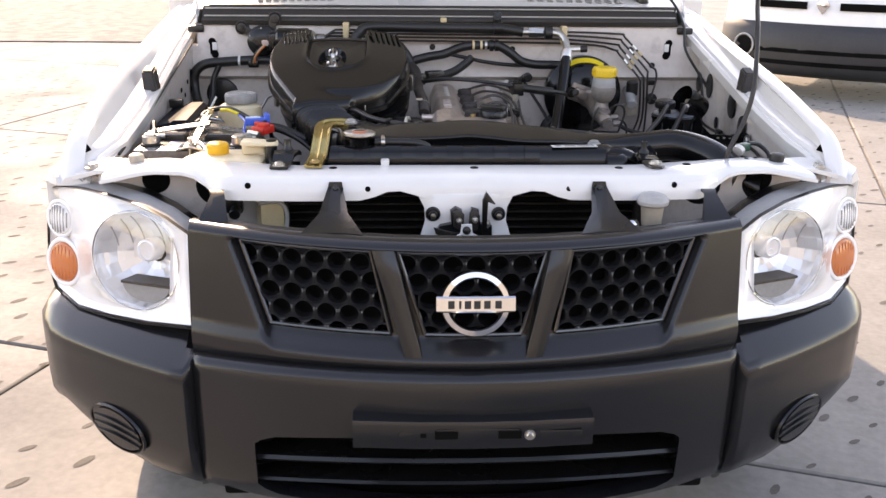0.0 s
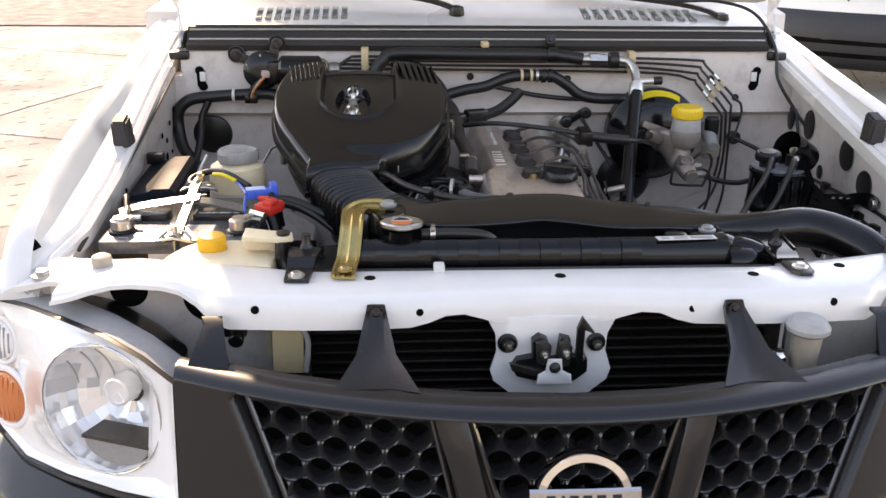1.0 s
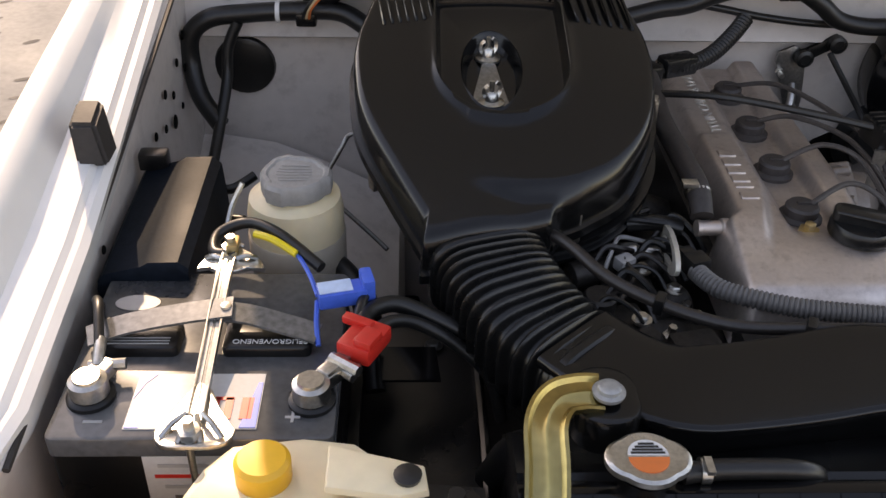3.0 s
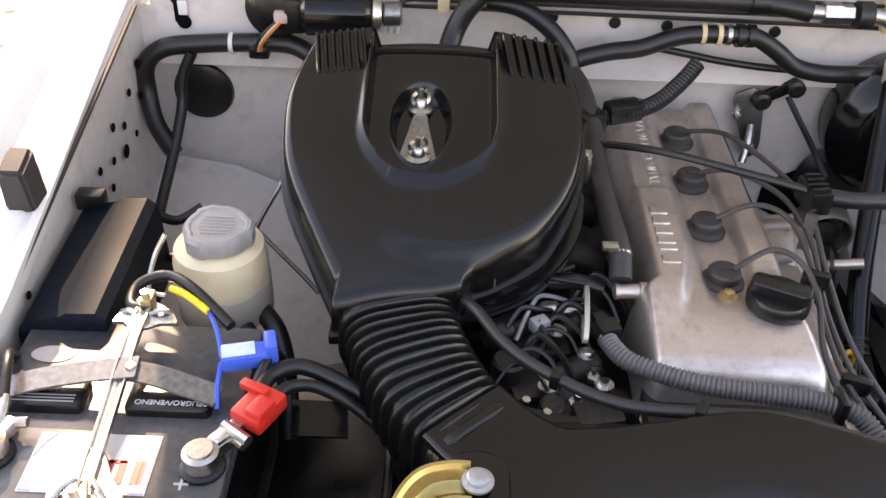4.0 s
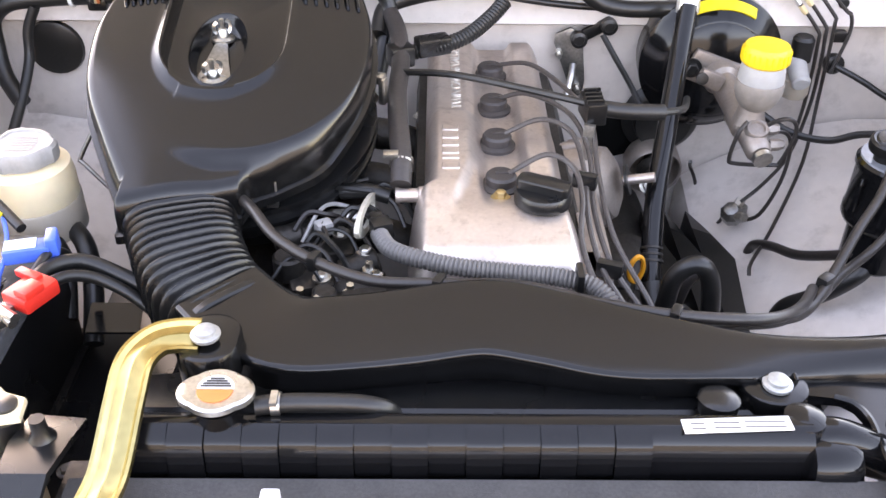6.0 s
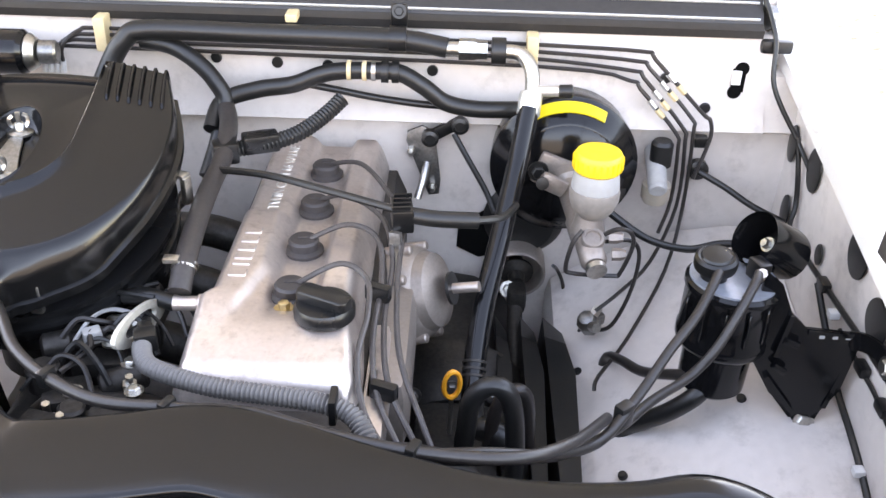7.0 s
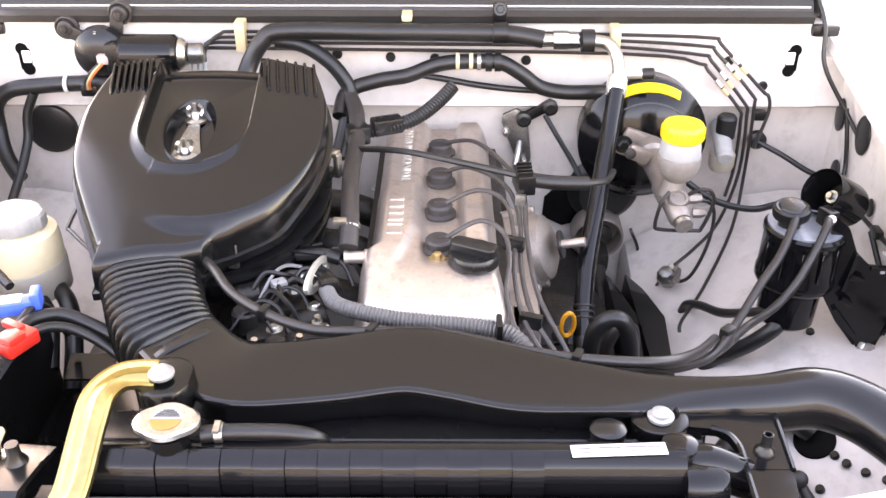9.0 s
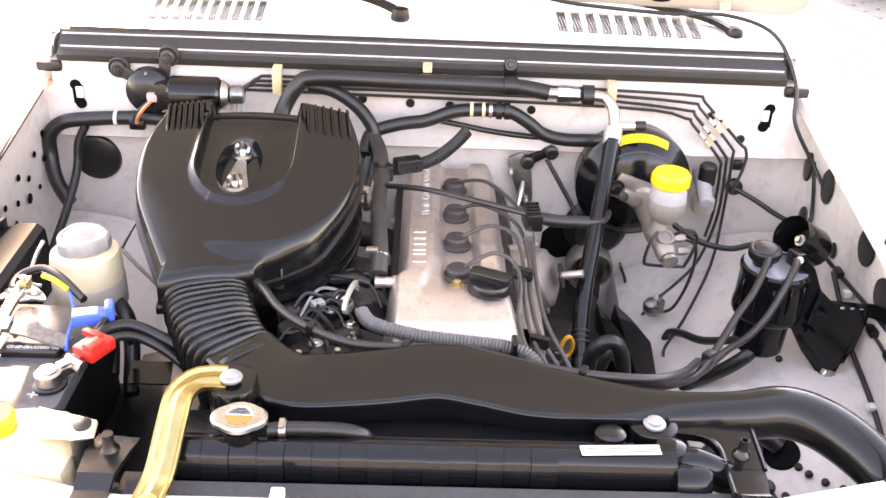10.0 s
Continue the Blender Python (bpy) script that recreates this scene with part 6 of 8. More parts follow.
for v in bm.verts:
    v.co = rotz(-25) @ v.co + V((.101, .815, .960))
part("grip", bm, BLACKPL, oc)
tagged(part("breather_nipple", lathe(B(), [(.011, 0), (.011, .008), (.0085, .010), (.0085, .030), (.0095, .032), (.0095, .036)], (-.036, .838, .936), (-1, -.06, .03), n=18), ALU), "cast breather nipple on the valve cover", "nipple")
# breather hose
bh = thing("breather_hose", "thick black breather hose with a wire clamp", "hose", (-.07, .95, .94))
part("hose", tube(B(), [(-.066, .842, .948), (-.066, .875, .966), (-.072, .95, .972), (-.076, 1.03, .975), (-.074, 1.11, .985), (-.082, 1.19, 1.0), (-.10, 1.245, 1.01)], .0130, n=16), BOOT, bh)
bm = B()
for k in (0, .008):
    lathe(bm, [(.0148, -.0015), (.0148, .0015)], (-.066, .868 + k, .962), (0, 1, .5), n=18)
box(bm, (-.078, .866, .976), (.018, .012, .006), bev=.001)
part("wire_clamp", bm, STEEL, bh, "bright wire clamp")
# grey corrugated conduit at the front of the cover
cc = thing("corrugated_conduit", "grey corrugated conduit along the front of the engine", "conduit", (.04, .69, .92))
part("conduit", tube(B(), [(-.088, .765, .930), (-.075, .735, .932), (-.050, .716, .934), (0, .698, .934), (.06, .688, .934), (.11, .680, .934), (.145, .668, .930), (.165, .645, .915), (.172, .625, .89)], 0.0096, n=14, rib=205, amp=.11), CORRGREY, cc)
for x, y in ((.128, .674),):
    part("cable_tie", box(B(), (x, y, .935), (.008, .028, .03), bev=.003), BLACKPL, cc)
bm = B()
box(bm, (-.086, .774, .932), (.024, .022, .022), rot=rotz(20), bev=.004)
box(bm, (-.092, .792, .930), (.016, .016, .018), rot=rotz(20), bev=.003)
cyl(bm, (-.094, .80, .930), (-.104, .83, .915), .006, n=12)
part("connector", bm, BLACKPL, cc)
# lifting eye
lf = thing("lifting_eye", "flat steel lifting eye beside the valve cover", "lifting eye", (-.105, .79, .86))
bm = B()
pts_o = [(.035 * .55 * math.cos(t), .062 * math.sin(t)) for t in (2 * math.pi * k / 28 for k in range(28))]
rings = []
for f, dx in ((1, -.0026), (1, .0026), (.60, .0026), (.60, -.0026)):
    rings.append([V((-.105 + dx + .12 * ((.812 + b * f) - .812), .812 + b * f, .925 + a * f * 1.05 - .25 * b * f)) for a, b in pts_o])
loft(bm, rings + [rings[0]], cap=False)
part("eye_plate", bm, mat("pale_zinc", (0.62, 0.58, 0.50), 0.45, metal=0.4, var=0.12, scale=40), lf)
# throttle and manifold clutter between air cleaner and engine
tb = thing("intake_manifold", "dark oily intake manifold with hoses and connectors", "manifold", (-.15, .78, .70))
bm = B()
for k in range(4):
    y = .74 + k * .13
    part("runner", tube(B(), [(-.05, y, .84), (-.11, y, .86), (-.18, y + .01, .85), (-.23, y + .02, .80)], .024, n=14), DARKMET, tb)
part("plenum", box(bm, (-.21, .93, .79), (.10, .50, .08), bev=.02), DARKMET, tb)
for args in (((-.165, .735, .868), (.05, .045, .05), 15), ((-.20, .70, .85), (.05, .05, .05), -20), ((-.13, .70, .86), (.05, .03, .05), 30), ((-.15, .80, .87), (.06, .04, .04), 5), ((-.12, .86, .885), (.045, .05, .035), 10), ((-.19, .83, .88), (.03, .03, .05), 0), ((-.17, .66, .85), (.045, .04, .05), 40), ((-.10, .69, .885), (.05, .035, .03), 12)):
    bm = B()
    box(bm, args[0], args[1], rot=rotz(args[2]), bev=.006)
    part("housing", bm, DARKMET, tb)
for a, b, r in (((-.19, .745, .885), (-.19, .745, .915), .018), ((-.135, .755, .88), (-.09, .77, .89), .016), ((-.15, .70, .86), (-.145, .70, .90), .014), ((-.16, .90, .89), (-.11, .91, .90), .014), ((-.125, .82, .89), (-.105, .825, .905), .012)):
    part("cylinder", cyl(B(), a, b, r, n=18, bev=.003), DARKMET, tb)
for x, y, z in ((-.105, .77, .90), (-.135, .80, .905), (-.15, .72, .90), (-.12, .88, .915), (-.17, .68, .885), (-.09, .73, .895)):
    bolt("bolt", (x, y, z), tb, .007, .008)
part("connector", box(B(), (-.145, .905, .925), (.03, .018, .016), rot=rotz(-15), bev=.003), GREEN, tb, "green plastic connector")
part("connector", box(B(), (-.185, .845, .925), (.018, .014, .016), bev=.003), GREYPL, tb, "grey plastic connector")
part("connector", box(B(), (-.155, .80, .915), (.02, .016, .016), rot=rotz(30), bev=.003), GREYPL, tb)
for k, path in enumerate(([(-.20, .88, .92), (-.17, .875, .93), (-.14, .88, .925), (-.11, .90, .92)], [(-.19, .80, .91), (-.175, .815, .925), (-.155, .82, .92), (-.14, .83, .91)], [(-.18, .79, .90), (-.165, .82, .92), (-.15, .85, .915), (-.12, .855, .905)],
                          [(-.21, .85, .93), (-.185, .86, .935), (-.15, .865, .93), (-.10, .855, .93)], [(-.17, .74, .91), (-.15, .775, .915), (-.155, .80, .92), (-.13, .82, .91)])):
    part("wire", tube(B(), path, .0034 if k != 2 else .0026, n=6), (RUBBER, WIREGREY, GREYPL, RUBBER, WIREGREY)[k], tb)
part("hose", tube(B(), [(-.20, .86, .90), (-.16, .94, .93), (-.13, 1.0, .95), (-.11, 1.05, .96)], .009, n=12), WIREGREY, tb)
part("hose", tube(B(), [(-.14, .87, .92), (-.11, .865, .925), (-.08, .86, .92)], .010, n=12), RUBBER, tb)
for k, (x, y, z, l, r_, a) in enumerate(((-.20, .865, .905, .085, .013, 12), (-.155, .885, .905, .06, .011, 4), (-.18, .80, .895, .07, .016, 20), (-.13, .845, .90, .05, .010, -8))):
    d_ = rotz(a) @ V((1, 0, .05))
    part("sensor_barrel", lathe(B(), [(r_ * .7, 0), (r_, .004), (r_, l * .45), (r_ * .75, l * .5), (r_ * .75, l * .9), (r_ * .5, l)], (x - l / 2, y, z), d_, n=16), (GLOSSBL, BLACKPL, DARKMET, STEEL)[k], tb)
for k in range(9):
    ang = k * 40
    x0, y0 = -.205 + .012 * k, .72 + .018 * k
    part("wire", tube(B(), [(x0, y0, .90), (x0 + .02, y0 + .015, .918 + .004 * (k % 3)), (x0 + .045, y0 + .01 * (k % 2), .914), (x0 + .06, y0 - .012, .892)], .0024 + .0006 * (k % 3), n=6), (RUBBER, WIREGREY, RUBBER)[k % 3], tb)
for x, y, z, h in ((-.175, .705, .875, .025), (-.155, .69, .87, .03), (-.12, .715, .88, .018), (-.10, .745, .89, .016), (-.19, .675, .865, .03)):
    part("stud", lathe(B(), [(.008, 0), (.008, .006), (.0045, .006), (.0045, h)], (x, y, z), (.1, -.1, 1), n=6), STEEL, tb)
part("gasket_flange", box(B(), (-.13, .66, .892), (.13, .05, .012), rot=rotz(-12), bev=.003), DARKMET, tb)
part("belt_cover", box(B(), (-.105, .655, .86), (.10, .04, .08), bev=.006), BLACKPL, tb)
vh = thing("vacuum_hose", "long dark hose along the rear of the intake duct", "hose", (0, .63, .95))
part("hose", tube(B(), [(-.245, .785, .965), (-.225, .755, .968), (-.195, .712, .962), (-.150, .675, .958), (-.09, .645, .956), (-.02, .632, .962), (.06, .624, .966), (.13, .604, .962), (.21, .592, .956), (.30, .60, .945), (.36, .655, .915), (.41, .74, .875)], .0062), WIREGREY, vh)
for x, y, z in ((-.150, .675, .958), (-.02, .632, .962), (.21, .592, .956)):
    part("clip", box(B(), (x, y, z), (.010, .018, .018), rot=rotz(-25), bev=.003), BLACKPL, vh)
# right side of the engine: cast housing, distributor, ignition leads
dh = thing("cast_housing", "cast aluminium housing on the side of the engine", "housing", (.19, 1.0, .75))
bm = B()
lathe(bm, [(.03, -.06), (.060, -.05), (.068, -.02), (.066, .015), (.058, .03), (.054, .032), (.050, .046), (.030, .056), (.012, .058)], (.180, 1.03, .83), (.9, -.25, .35), n=28)
for a in range(0, 360, 45):
    bs = B()
    dd, u, w = frame_of((.9, -.25, .35))
    q = V((.180, 1.03, .83)) + dd * .018 + (u * math.cos(radians(a)) + w * math.sin(radians(a))) * .064
    cyl(bs, q - dd * .03, q + dd * .012, .009, .007, n=10, bev=.002)
    part("boss", bs, ALUDARK, dh)
box(bm, (.165, .93, .82), (.06, .30, .11), bev=.025)
part("casting", bm, ALUDARK, dh)
part("stub", cyl(B(), (.235, 1.0, .86), (.275, .99, .872), .007, n=14), ALU, dh)
bm = B()
lathe(bm, [(.022, 0), (.022, .004)], (.238, 1.0, .861), (.95, -.2, .3), n=20)
part("flange", bm, RUBBER, dh)
for x, y in ((.155, .80), (.16, .72)):
    bm = B()
    box(bm, (x, y, .87), (.03, .14, .05), bev=.008)
    part("side_casting", bm, ALU, dh)
il = thing("ignition_leads", "black ignition leads gathered by a clip", "ignition leads", (.16, .85, .93))
for k, path in enumerate(([(.064, .866, .950), (.11, .885, .966), (.142, .868, .958), (.148, .82, .945), (.142, .76, .925), (.155, .70, .905), (.185, .655, .885), (.21, .64, .85)],
                          [(.064, .966, .950), (.11, .972, .968), (.148, .95, .962), (.158, .88, .945), (.155, .80, .925), (.165, .73, .905), (.195, .67, .88), (.22, .65, .85)],
                          [(.064, 1.068, .950), (.10, 1.05, .966), (.15, .995, .965), (.168, .92, .95), (.165, .83, .925), (.175, .75, .905), (.205, .69, .88), (.23, .66, .85)],
                          [(.064, 1.175, .950), (.11, 1.14, .968), (.155, 1.05, .970), (.176, .975, .965), (.176, .88, .94), (.185, .79, .91), (.215, .71, .88), (.24, .67, .84)])):
    part("lead", tube(B(), path, .0034, n=8), LEAD, il)
for x, y, z in ((.156, .86, .945), (.172, .735, .905)):
    part("tie", box(B(), (x, y, z), (.03, .012, .020), rot=rotz(-20), bev=.003), BLACKPL, il)
ck = thing("cable_clip", "black clip with throttle cable and rubber sleeve", "cable clip", (.173, .97, .95))
part("clip", box(B(), (.176, .972, .985), (.026, .045, .030), rot=rotz(8), bev=.003), BLACKPL, ck)
for k in range(4):
    part("fin", box(B(), (.176, .956 + k * .011, 1.001), (.022, .004, .006), rot=rotz(8)), BLACKPL, ck)
part("post", box(B(), (.170, .945, .950), (.014, .006, .05), rot=rotz(-20)), STEEL, ck, "bright steel bracket")
part("cable", tube(B(), [(-.075, 1.075, .985), (0, 1.035, 1.0), (.09, .995, 1.0), (.176, .967, .992)], .005, n=8), RUBBER, ck)
part("sleeve", tube(B(), [(.185, .962, .990), (.22, .963, .985), (.268, .975, .978)], .0105, n=14), RUBBER, ck, "thick rubber sleeve")
part("cable", tube(B(), [(.268, .975, .978), (.30, 1.0, .97), (.32, 1.06, .955)], .005, n=8), RUBBER, ck)
ds = thing("dipstick", "yellow ring handle of the oil dipstick", "dipstick", (.244, .89, .77))
bm = B()
ring_pts = [V((.244 + .010 * math.cos(t), .893 + .004 * math.cos(t), .787 + .020 * math.sin(t))) for t in (2 * math.pi * k / 24 for k in range(24))]
rings = []
for k in range(25):
    c = ring_pts[k % 24]
    o = (c - V((.244, .893, .787))).normalized()
    rings.append([c + o * (.0038 * math.cos(q)) + V((-.3, .95, 0)) * (.0038 * math.sin(q)) for q in (2 * math.pi * j / 8 for j in range(8))])
loft(bm, rings, cap=False)
part("ring_handle", bm, ORANGE, ds)
part("rod", tube(B(), [(.244, .893, .768), (.243, .90, .70), (.24, .91, .60)], .003, n=6), STEEL, ds)


# ---- engine bay: firewall lines ----
ac = thing("air_conditioning_pipe", "black insulated pipe with bright metal fittings", "pipe", (.0, 1.25, 1.10))
part("insulated_pipe", tube(B(), [(-.275, 1.18, 1.00), (-.262, 1.235, 1.05), (-.235, 1.25, 1.095), (-.20, 1.255, 1.110), (-.05, 1.257, 1.109), (.10, 1.257, 1.108), (.17, 1.255, 1.106), (.222, 1.25, 1.099)], .0145, n=16), RUBBER, ac)
part("fitting", cyl(B(), (.215, 1.25, 1.099), (.262, 1.25, 1.098), .010, n=16), STEEL, ac)
part("nut", lathe(B(), [(.0155, 0), (.0155, .024)], (.238, 1.25, 1.0985), (1, 0, 0), n=6), STEEL, ac)
part("nut", lathe(B(), [(.0135, 0), (.0135, .016)], (.262, 1.25, 1.098), (1, 0, 0), n=6), STEEL, ac)
part("rubber_clamp", lathe(B(), [(.019, -.008), (.019, .012)], (.292, 1.25, 1.097), (1, 0, 0), n=20), RUBBER, ac)
part("elbow", tube(B(), [(.30, 1.25, 1.097), (.325, 1.248, 1.094), (.340, 1.235, 1.078), (.342, 1.215, 1.055), (.338, 1.195, 1.035)], .0105, n=14), STEEL, ac)
part("collar", lathe(B(), [(.0155, 0), (.0165, .004), (.0165, .03), (.014, .034)], (.341, 1.21, 1.052), (-.12, -.55, -.8), n=20), ALUBRIGHT, ac)
part("down_pipe", tube(B(), [(.338, 1.195, 1.035), (.325, 1.15, .975), (.305, 1.08, .905), (.283, 1.0, .84), (.272, .935, .785), (.270, .905, .755)], .0145, n=18), GLOSSBL, ac, "glossy black pipe running down")
for k in range(3):
    t = .006 * k
    part("ferrule_ring", lathe(B(), [(.016, -.0016), (.016, .0016)], V((.2722, .938, .788)) + V((-.002, -.07, -.06)) * (.1 * k), (-.05, -.75, -.62), n=18), DARKMET, ac)
part("lower_bend", tube(B(), [(.270, .905, .755), (.275, .88, .735), (.30, .865, .735), (.325, .855, .71), (.335, .85, .64)], .016, n=14), RUBBER, ac)
part("service_port", cyl(B(), (.345, 1.21, 1.055), (.383, 1.205, 1.058), .0075, n=14, bev=.002), ALUBRIGHT, ac)
part("port_cap", cyl(B(), (.378, 1.205, 1.0577), (.398, 1.204, 1.059), .0095, n=14, bev=.002), RUBBER, ac)
pc = thing("pipe_clamp", "black clamp bolted to the firewall", "clamp", (.149, 1.27, 1.10))
part("band", lathe(B(), [(.018, -.012), (.018, .012)], (.152, 1.256, 1.108), (1, 0, 0), n=20), BLACKPL, pc)
part("tab", box(B(), (.152, 1.285, 1.132), (.024, .010, .035), bev=.004), BLACKPL, pc)
bolt("bolt", (.152, 1.28, 1.140), pc, .007, .006, (0, -1, .3), BLACKPL)
hh = thing("heater_hoses", "black heater hoses along the firewall", "hose", (.1, 1.25, 1.03))
part("hose", tube(B(), [(-.11, 1.20, .985), (-.10, 1.24, 1.012), (-.05, 1.25, 1.028), (0, 1.25, 1.037), (.04, 1.25, 1.053), (.07, 1.25, 1.060), (.12, 1.25, 1.062), (.155, 1.25, 1.060), (.19, 1.25, 1.040), (.22, 1.25, 1.018), (.26, 1.25, 1.009), (.31, 1.255, 1.007), (.355, 1.27, 1.003)], .0125, n=14), RUBBER, hh)
for x in (.083, .105, .118):
    part("clamp", lathe(B(), [(.0145, -.003), (.0145, .003)], (x, 1.25, 1.0618), (1, 0, 0), n=18), TAN if x < .11 else STEEL, hh)
for x in (.135, .150):
    part("clamp", lathe(B(), [(.016, -.006), (.016, .004)], (x, 1.25, 1.0612), (1, 0, 0), n=18), RUBBER, hh)
part("hose", tube(B(), [(-.215, 1.268, 1.090), (-.172, 1.262, 1.085), (-.135, 1.252, 1.066), (-.108, 1.242, 1.040), (-.095, 1.232, 1.012), (-.102, 1.20, .968), (-.112, 1.16, .93)], .0125, n=14), RUBBER, hh)
part("thin_line", tube(B(), [(.02, 1.26, 1.035), (.07, 1.265, 1.024), (.12, 1.27, 1.013), (.19, 1.27, 1.005), (.27, 1.27, 1.003), (.35, 1.275, 1.006)], .0055, n=10), RUBBER, hh)
wl = thing("harness_plug", "black corrugated harness plug above the engine", "connector", (-.02, 1.2, .98))
part("loom", tube(B(), [(.075, 1.22, 1.03), (.055, 1.20, 1.015), (.02, 1.17, .998), (-.02, 1.15, .99), (-.06, 1.14, .985)], .011, n=12, rib=180, amp=.08), RUBBER, wl)
part("plug", box(B(), (-.03, 1.15, .992), (.05, .028, .026), rot=rotz(22), bev=.005), BLACKPL, wl)
part("plug", box(B(), (-.075, 1.13, .985), (.035, .03, .03), rot=rotz(22), bev=.005), BLACKPL, wl)
# tan straps holding the metal lines
for x, z in ((-.275, 1.095), (.0, 1.128), (.343, 1.088)):
    sp = tagged(part("line_strap", box(B(), (x, 1.283, z), (.017, .030, .05 if z < 1.12 else .012), bev=.003), TAN), "cream plastic strap holding metal lines", "strap", "line straps")
# brake lines
BL = (([(-.34, 1.28, 1.045), (-.335, 1.275, 1.075), (-.31, 1.285, 1.096), (-.27, 1.288, 1.099), (.0, 1.292, 1.097), (.20, 1.29, 1.097), (.36, 1.285, 1.096), (.505, 1.285, 1.091), (.522, 1.283, 1.08), (.600, 1.28, 1.003), (.615, 1.278, .99), (.618, 1.275, .96), (.600, 1.265, .90)]),
      ([(-.348, 1.28, 1.045), (-.345, 1.275, 1.07), (-.32, 1.283, 1.088), (-.27, 1.286, 1.090), (.0, 1.29, 1.087), (.20, 1.288, 1.087), (.36, 1.283, 1.086), (.498, 1.283, 1.077), (.515, 1.281, 1.067), (.585, 1.278, .995), (.592, 1.275, .97), (.594, 1.27, .85), (.565, 1.20, .775), (.50, 1.10, .715), (.452, 1.03, .70), (.445, 1.01, .69)]),
      ([(-.357, 1.28, 1.045), (-.354, 1.275, 1.064), (-.33, 1.283, 1.080), (-.27, 1.286, 1.081), (.0, 1.29, 1.078), (.20, 1.288, 1.077), (.36, 1.283, 1.075), (.494, 1.283, 1.062), (.508, 1.281, 1.053), (.574, 1.278, .98), (.582, 1.275, .955), (.584, 1.27, .85), (.54, 1.20, .79), (.49, 1.15, .765), (.455, 1.135, .74)]),
      ([(-.366, 1.28, 1.045), (-.363, 1.275, 1.058), (-.34, 1.283, 1.070), (-.27, 1.286, 1.071), (.36, 1.283, 1.064), (.490, 1.283, 1.047), (.505, 1.281, 1.036), (.566, 1.278, .97), (.573, 1.275, .945), (.574, 1.27, .86), (.55, 1.22, .83)]))
bl = thing("brake_lines", "four thin dark metal brake lines bent round the firewall", "brake lines", (.5, 1.28, .9))
for k, p in enumerate(BL):
    part("line", tube(B(), p, .0031, n=7, sm=4), WIREGREY, bl)
    for f in (.38, .62):
        i = 7 if k < 3 else 5
        a, b = V(p[i + 1]), V(p[i + 2])
        q = a.lerp(b, f * .9)
        part("bright_sleeve", lathe(B(), [(.0045, -.008), (.0045, .008)], q, b - a, n=8), ALUBRIGHT if f < .5 else TAN, bl)
part("clip_block", box(B(), (.606, 1.283, .955), (.022, .016, .018), bev=.004), BLACKPL, bl, "black clip block")
for p in ([(.440, 1.062, .914), (.455, 1.05, .930), (.472, 1.05, .926), (.478, 1.05, .905), (.466, 1.05, .862), (.455, 1.05, .857), (.402, 1.05, .859), (.392, 1.05, .868), (.398, 1.052, .905), (.410, 1.058, .922)],
          [(.452, 1.11, .875), (.49, 1.12, .872), (.503, 1.115, .85), (.495, 1.10, .80), (.475, 1.10, .74), (.455, 1.12, .715)],
          [(.400, 1.25, .745), (.412, 1.285, .715), (.423, 1.28, .690), (.427, 1.25, .655), (.432, 1.22, .640), (.439, 1.19, .655), (.445, 1.16, .70)]):
    part("line", tube(B(), p, .0031, n=7, sm=5), WIREGREY, bl)
un = thing("brake_union", "small grey steel brake union on the wheelhouse", "brake union", (.448, 1.135, .70))
bm = B()
lathe(bm, [(.012, -.016), (.018, -.012), (.0185, .004), (.013, .010), (.012, .018), (.008, .020)], (.449, 1.145, .712), (-.35, -.45, .8), n=8)
box(bm, (.462, 1.150, .716), (.020, .016, .018), rot=rotz(30), bev=.004)
part("block", bm, DARKSTEEL, un)
part("nut", lathe(B(), [(.008, 0), (.008, .016)], (.45, 1.12, .722), (.3, -.8, .4), n=6), STEEL, un)
part("nut", lathe(B(), [(.008, 0), (.008, .014)], (.455, 1.145, .725), (.5, .6, .6), n=6), STEEL, un)

# wiper motor
wm = thing("wiper_motor", "black wiper motor bolted to the firewall", "wiper motor", (-.44, 1.26, 1.04))
part("motor", cyl(B(), (-.466, 1.245, 1.075), (-.372, 1.245, 1.075), .032, n=30, bev=.006), GLOSSBL, wm)
part("end_cap", cyl(B(), (-.372, 1.245, 1.075), (-.358, 1.245, 1.075), .027, .022, n=28, bev=.003), STEEL, wm)
part("end_boss", cyl(B(), (-.358, 1.247, 1.075), (-.332, 1.25, 1.075), .017, n=18, bev=.003), DARKSTEEL, wm)
bm = B()
lathe(bm, [(.040, 0), (.044, .006), (.042, .022), (.028, .034), (.012, .036)], (-.508, 1.285, 1.068), (0, -1, .05), n=28)
box(bm, (-.478, 1.26, 1.068), (.03, .045, .05), bev=.008)
part("gearbox", bm, BLACKPL, wm)
for x, z in ((-.567, 1.103), (-.474, 1.128)):
    part("mount", lathe(B(), [(.019, 0), (.019, .006), (.014, .010), (.013, .018), (.010, .020)], (x, 1.303, z), (0, -1, 0), n=24), STOPRUB, wm, "rubber-bushed mount")
    part("mount_ring", ring_mesh((x, 1.292, z), (0, -1, 0), .0175, .0022, 24), DARKMET, wm)
    bolt("bolt", (x, 1.283, z), wm, .006, .006, (0, -1, 0), DARKMET)
part("ear", box(B(), (-.545, 1.288, 1.09), (.045, .006, .022), rot=Matrix.Rotation(radians(28), 3, "Y"), bev=.002), DARKMET, wm)
part("ear", box(B(), (-.482, 1.288, 1.105), (.022, .006, .045), rot=Matrix.Rotation(radians(12), 3, "Y"), bev=.002), DARKMET, wm)
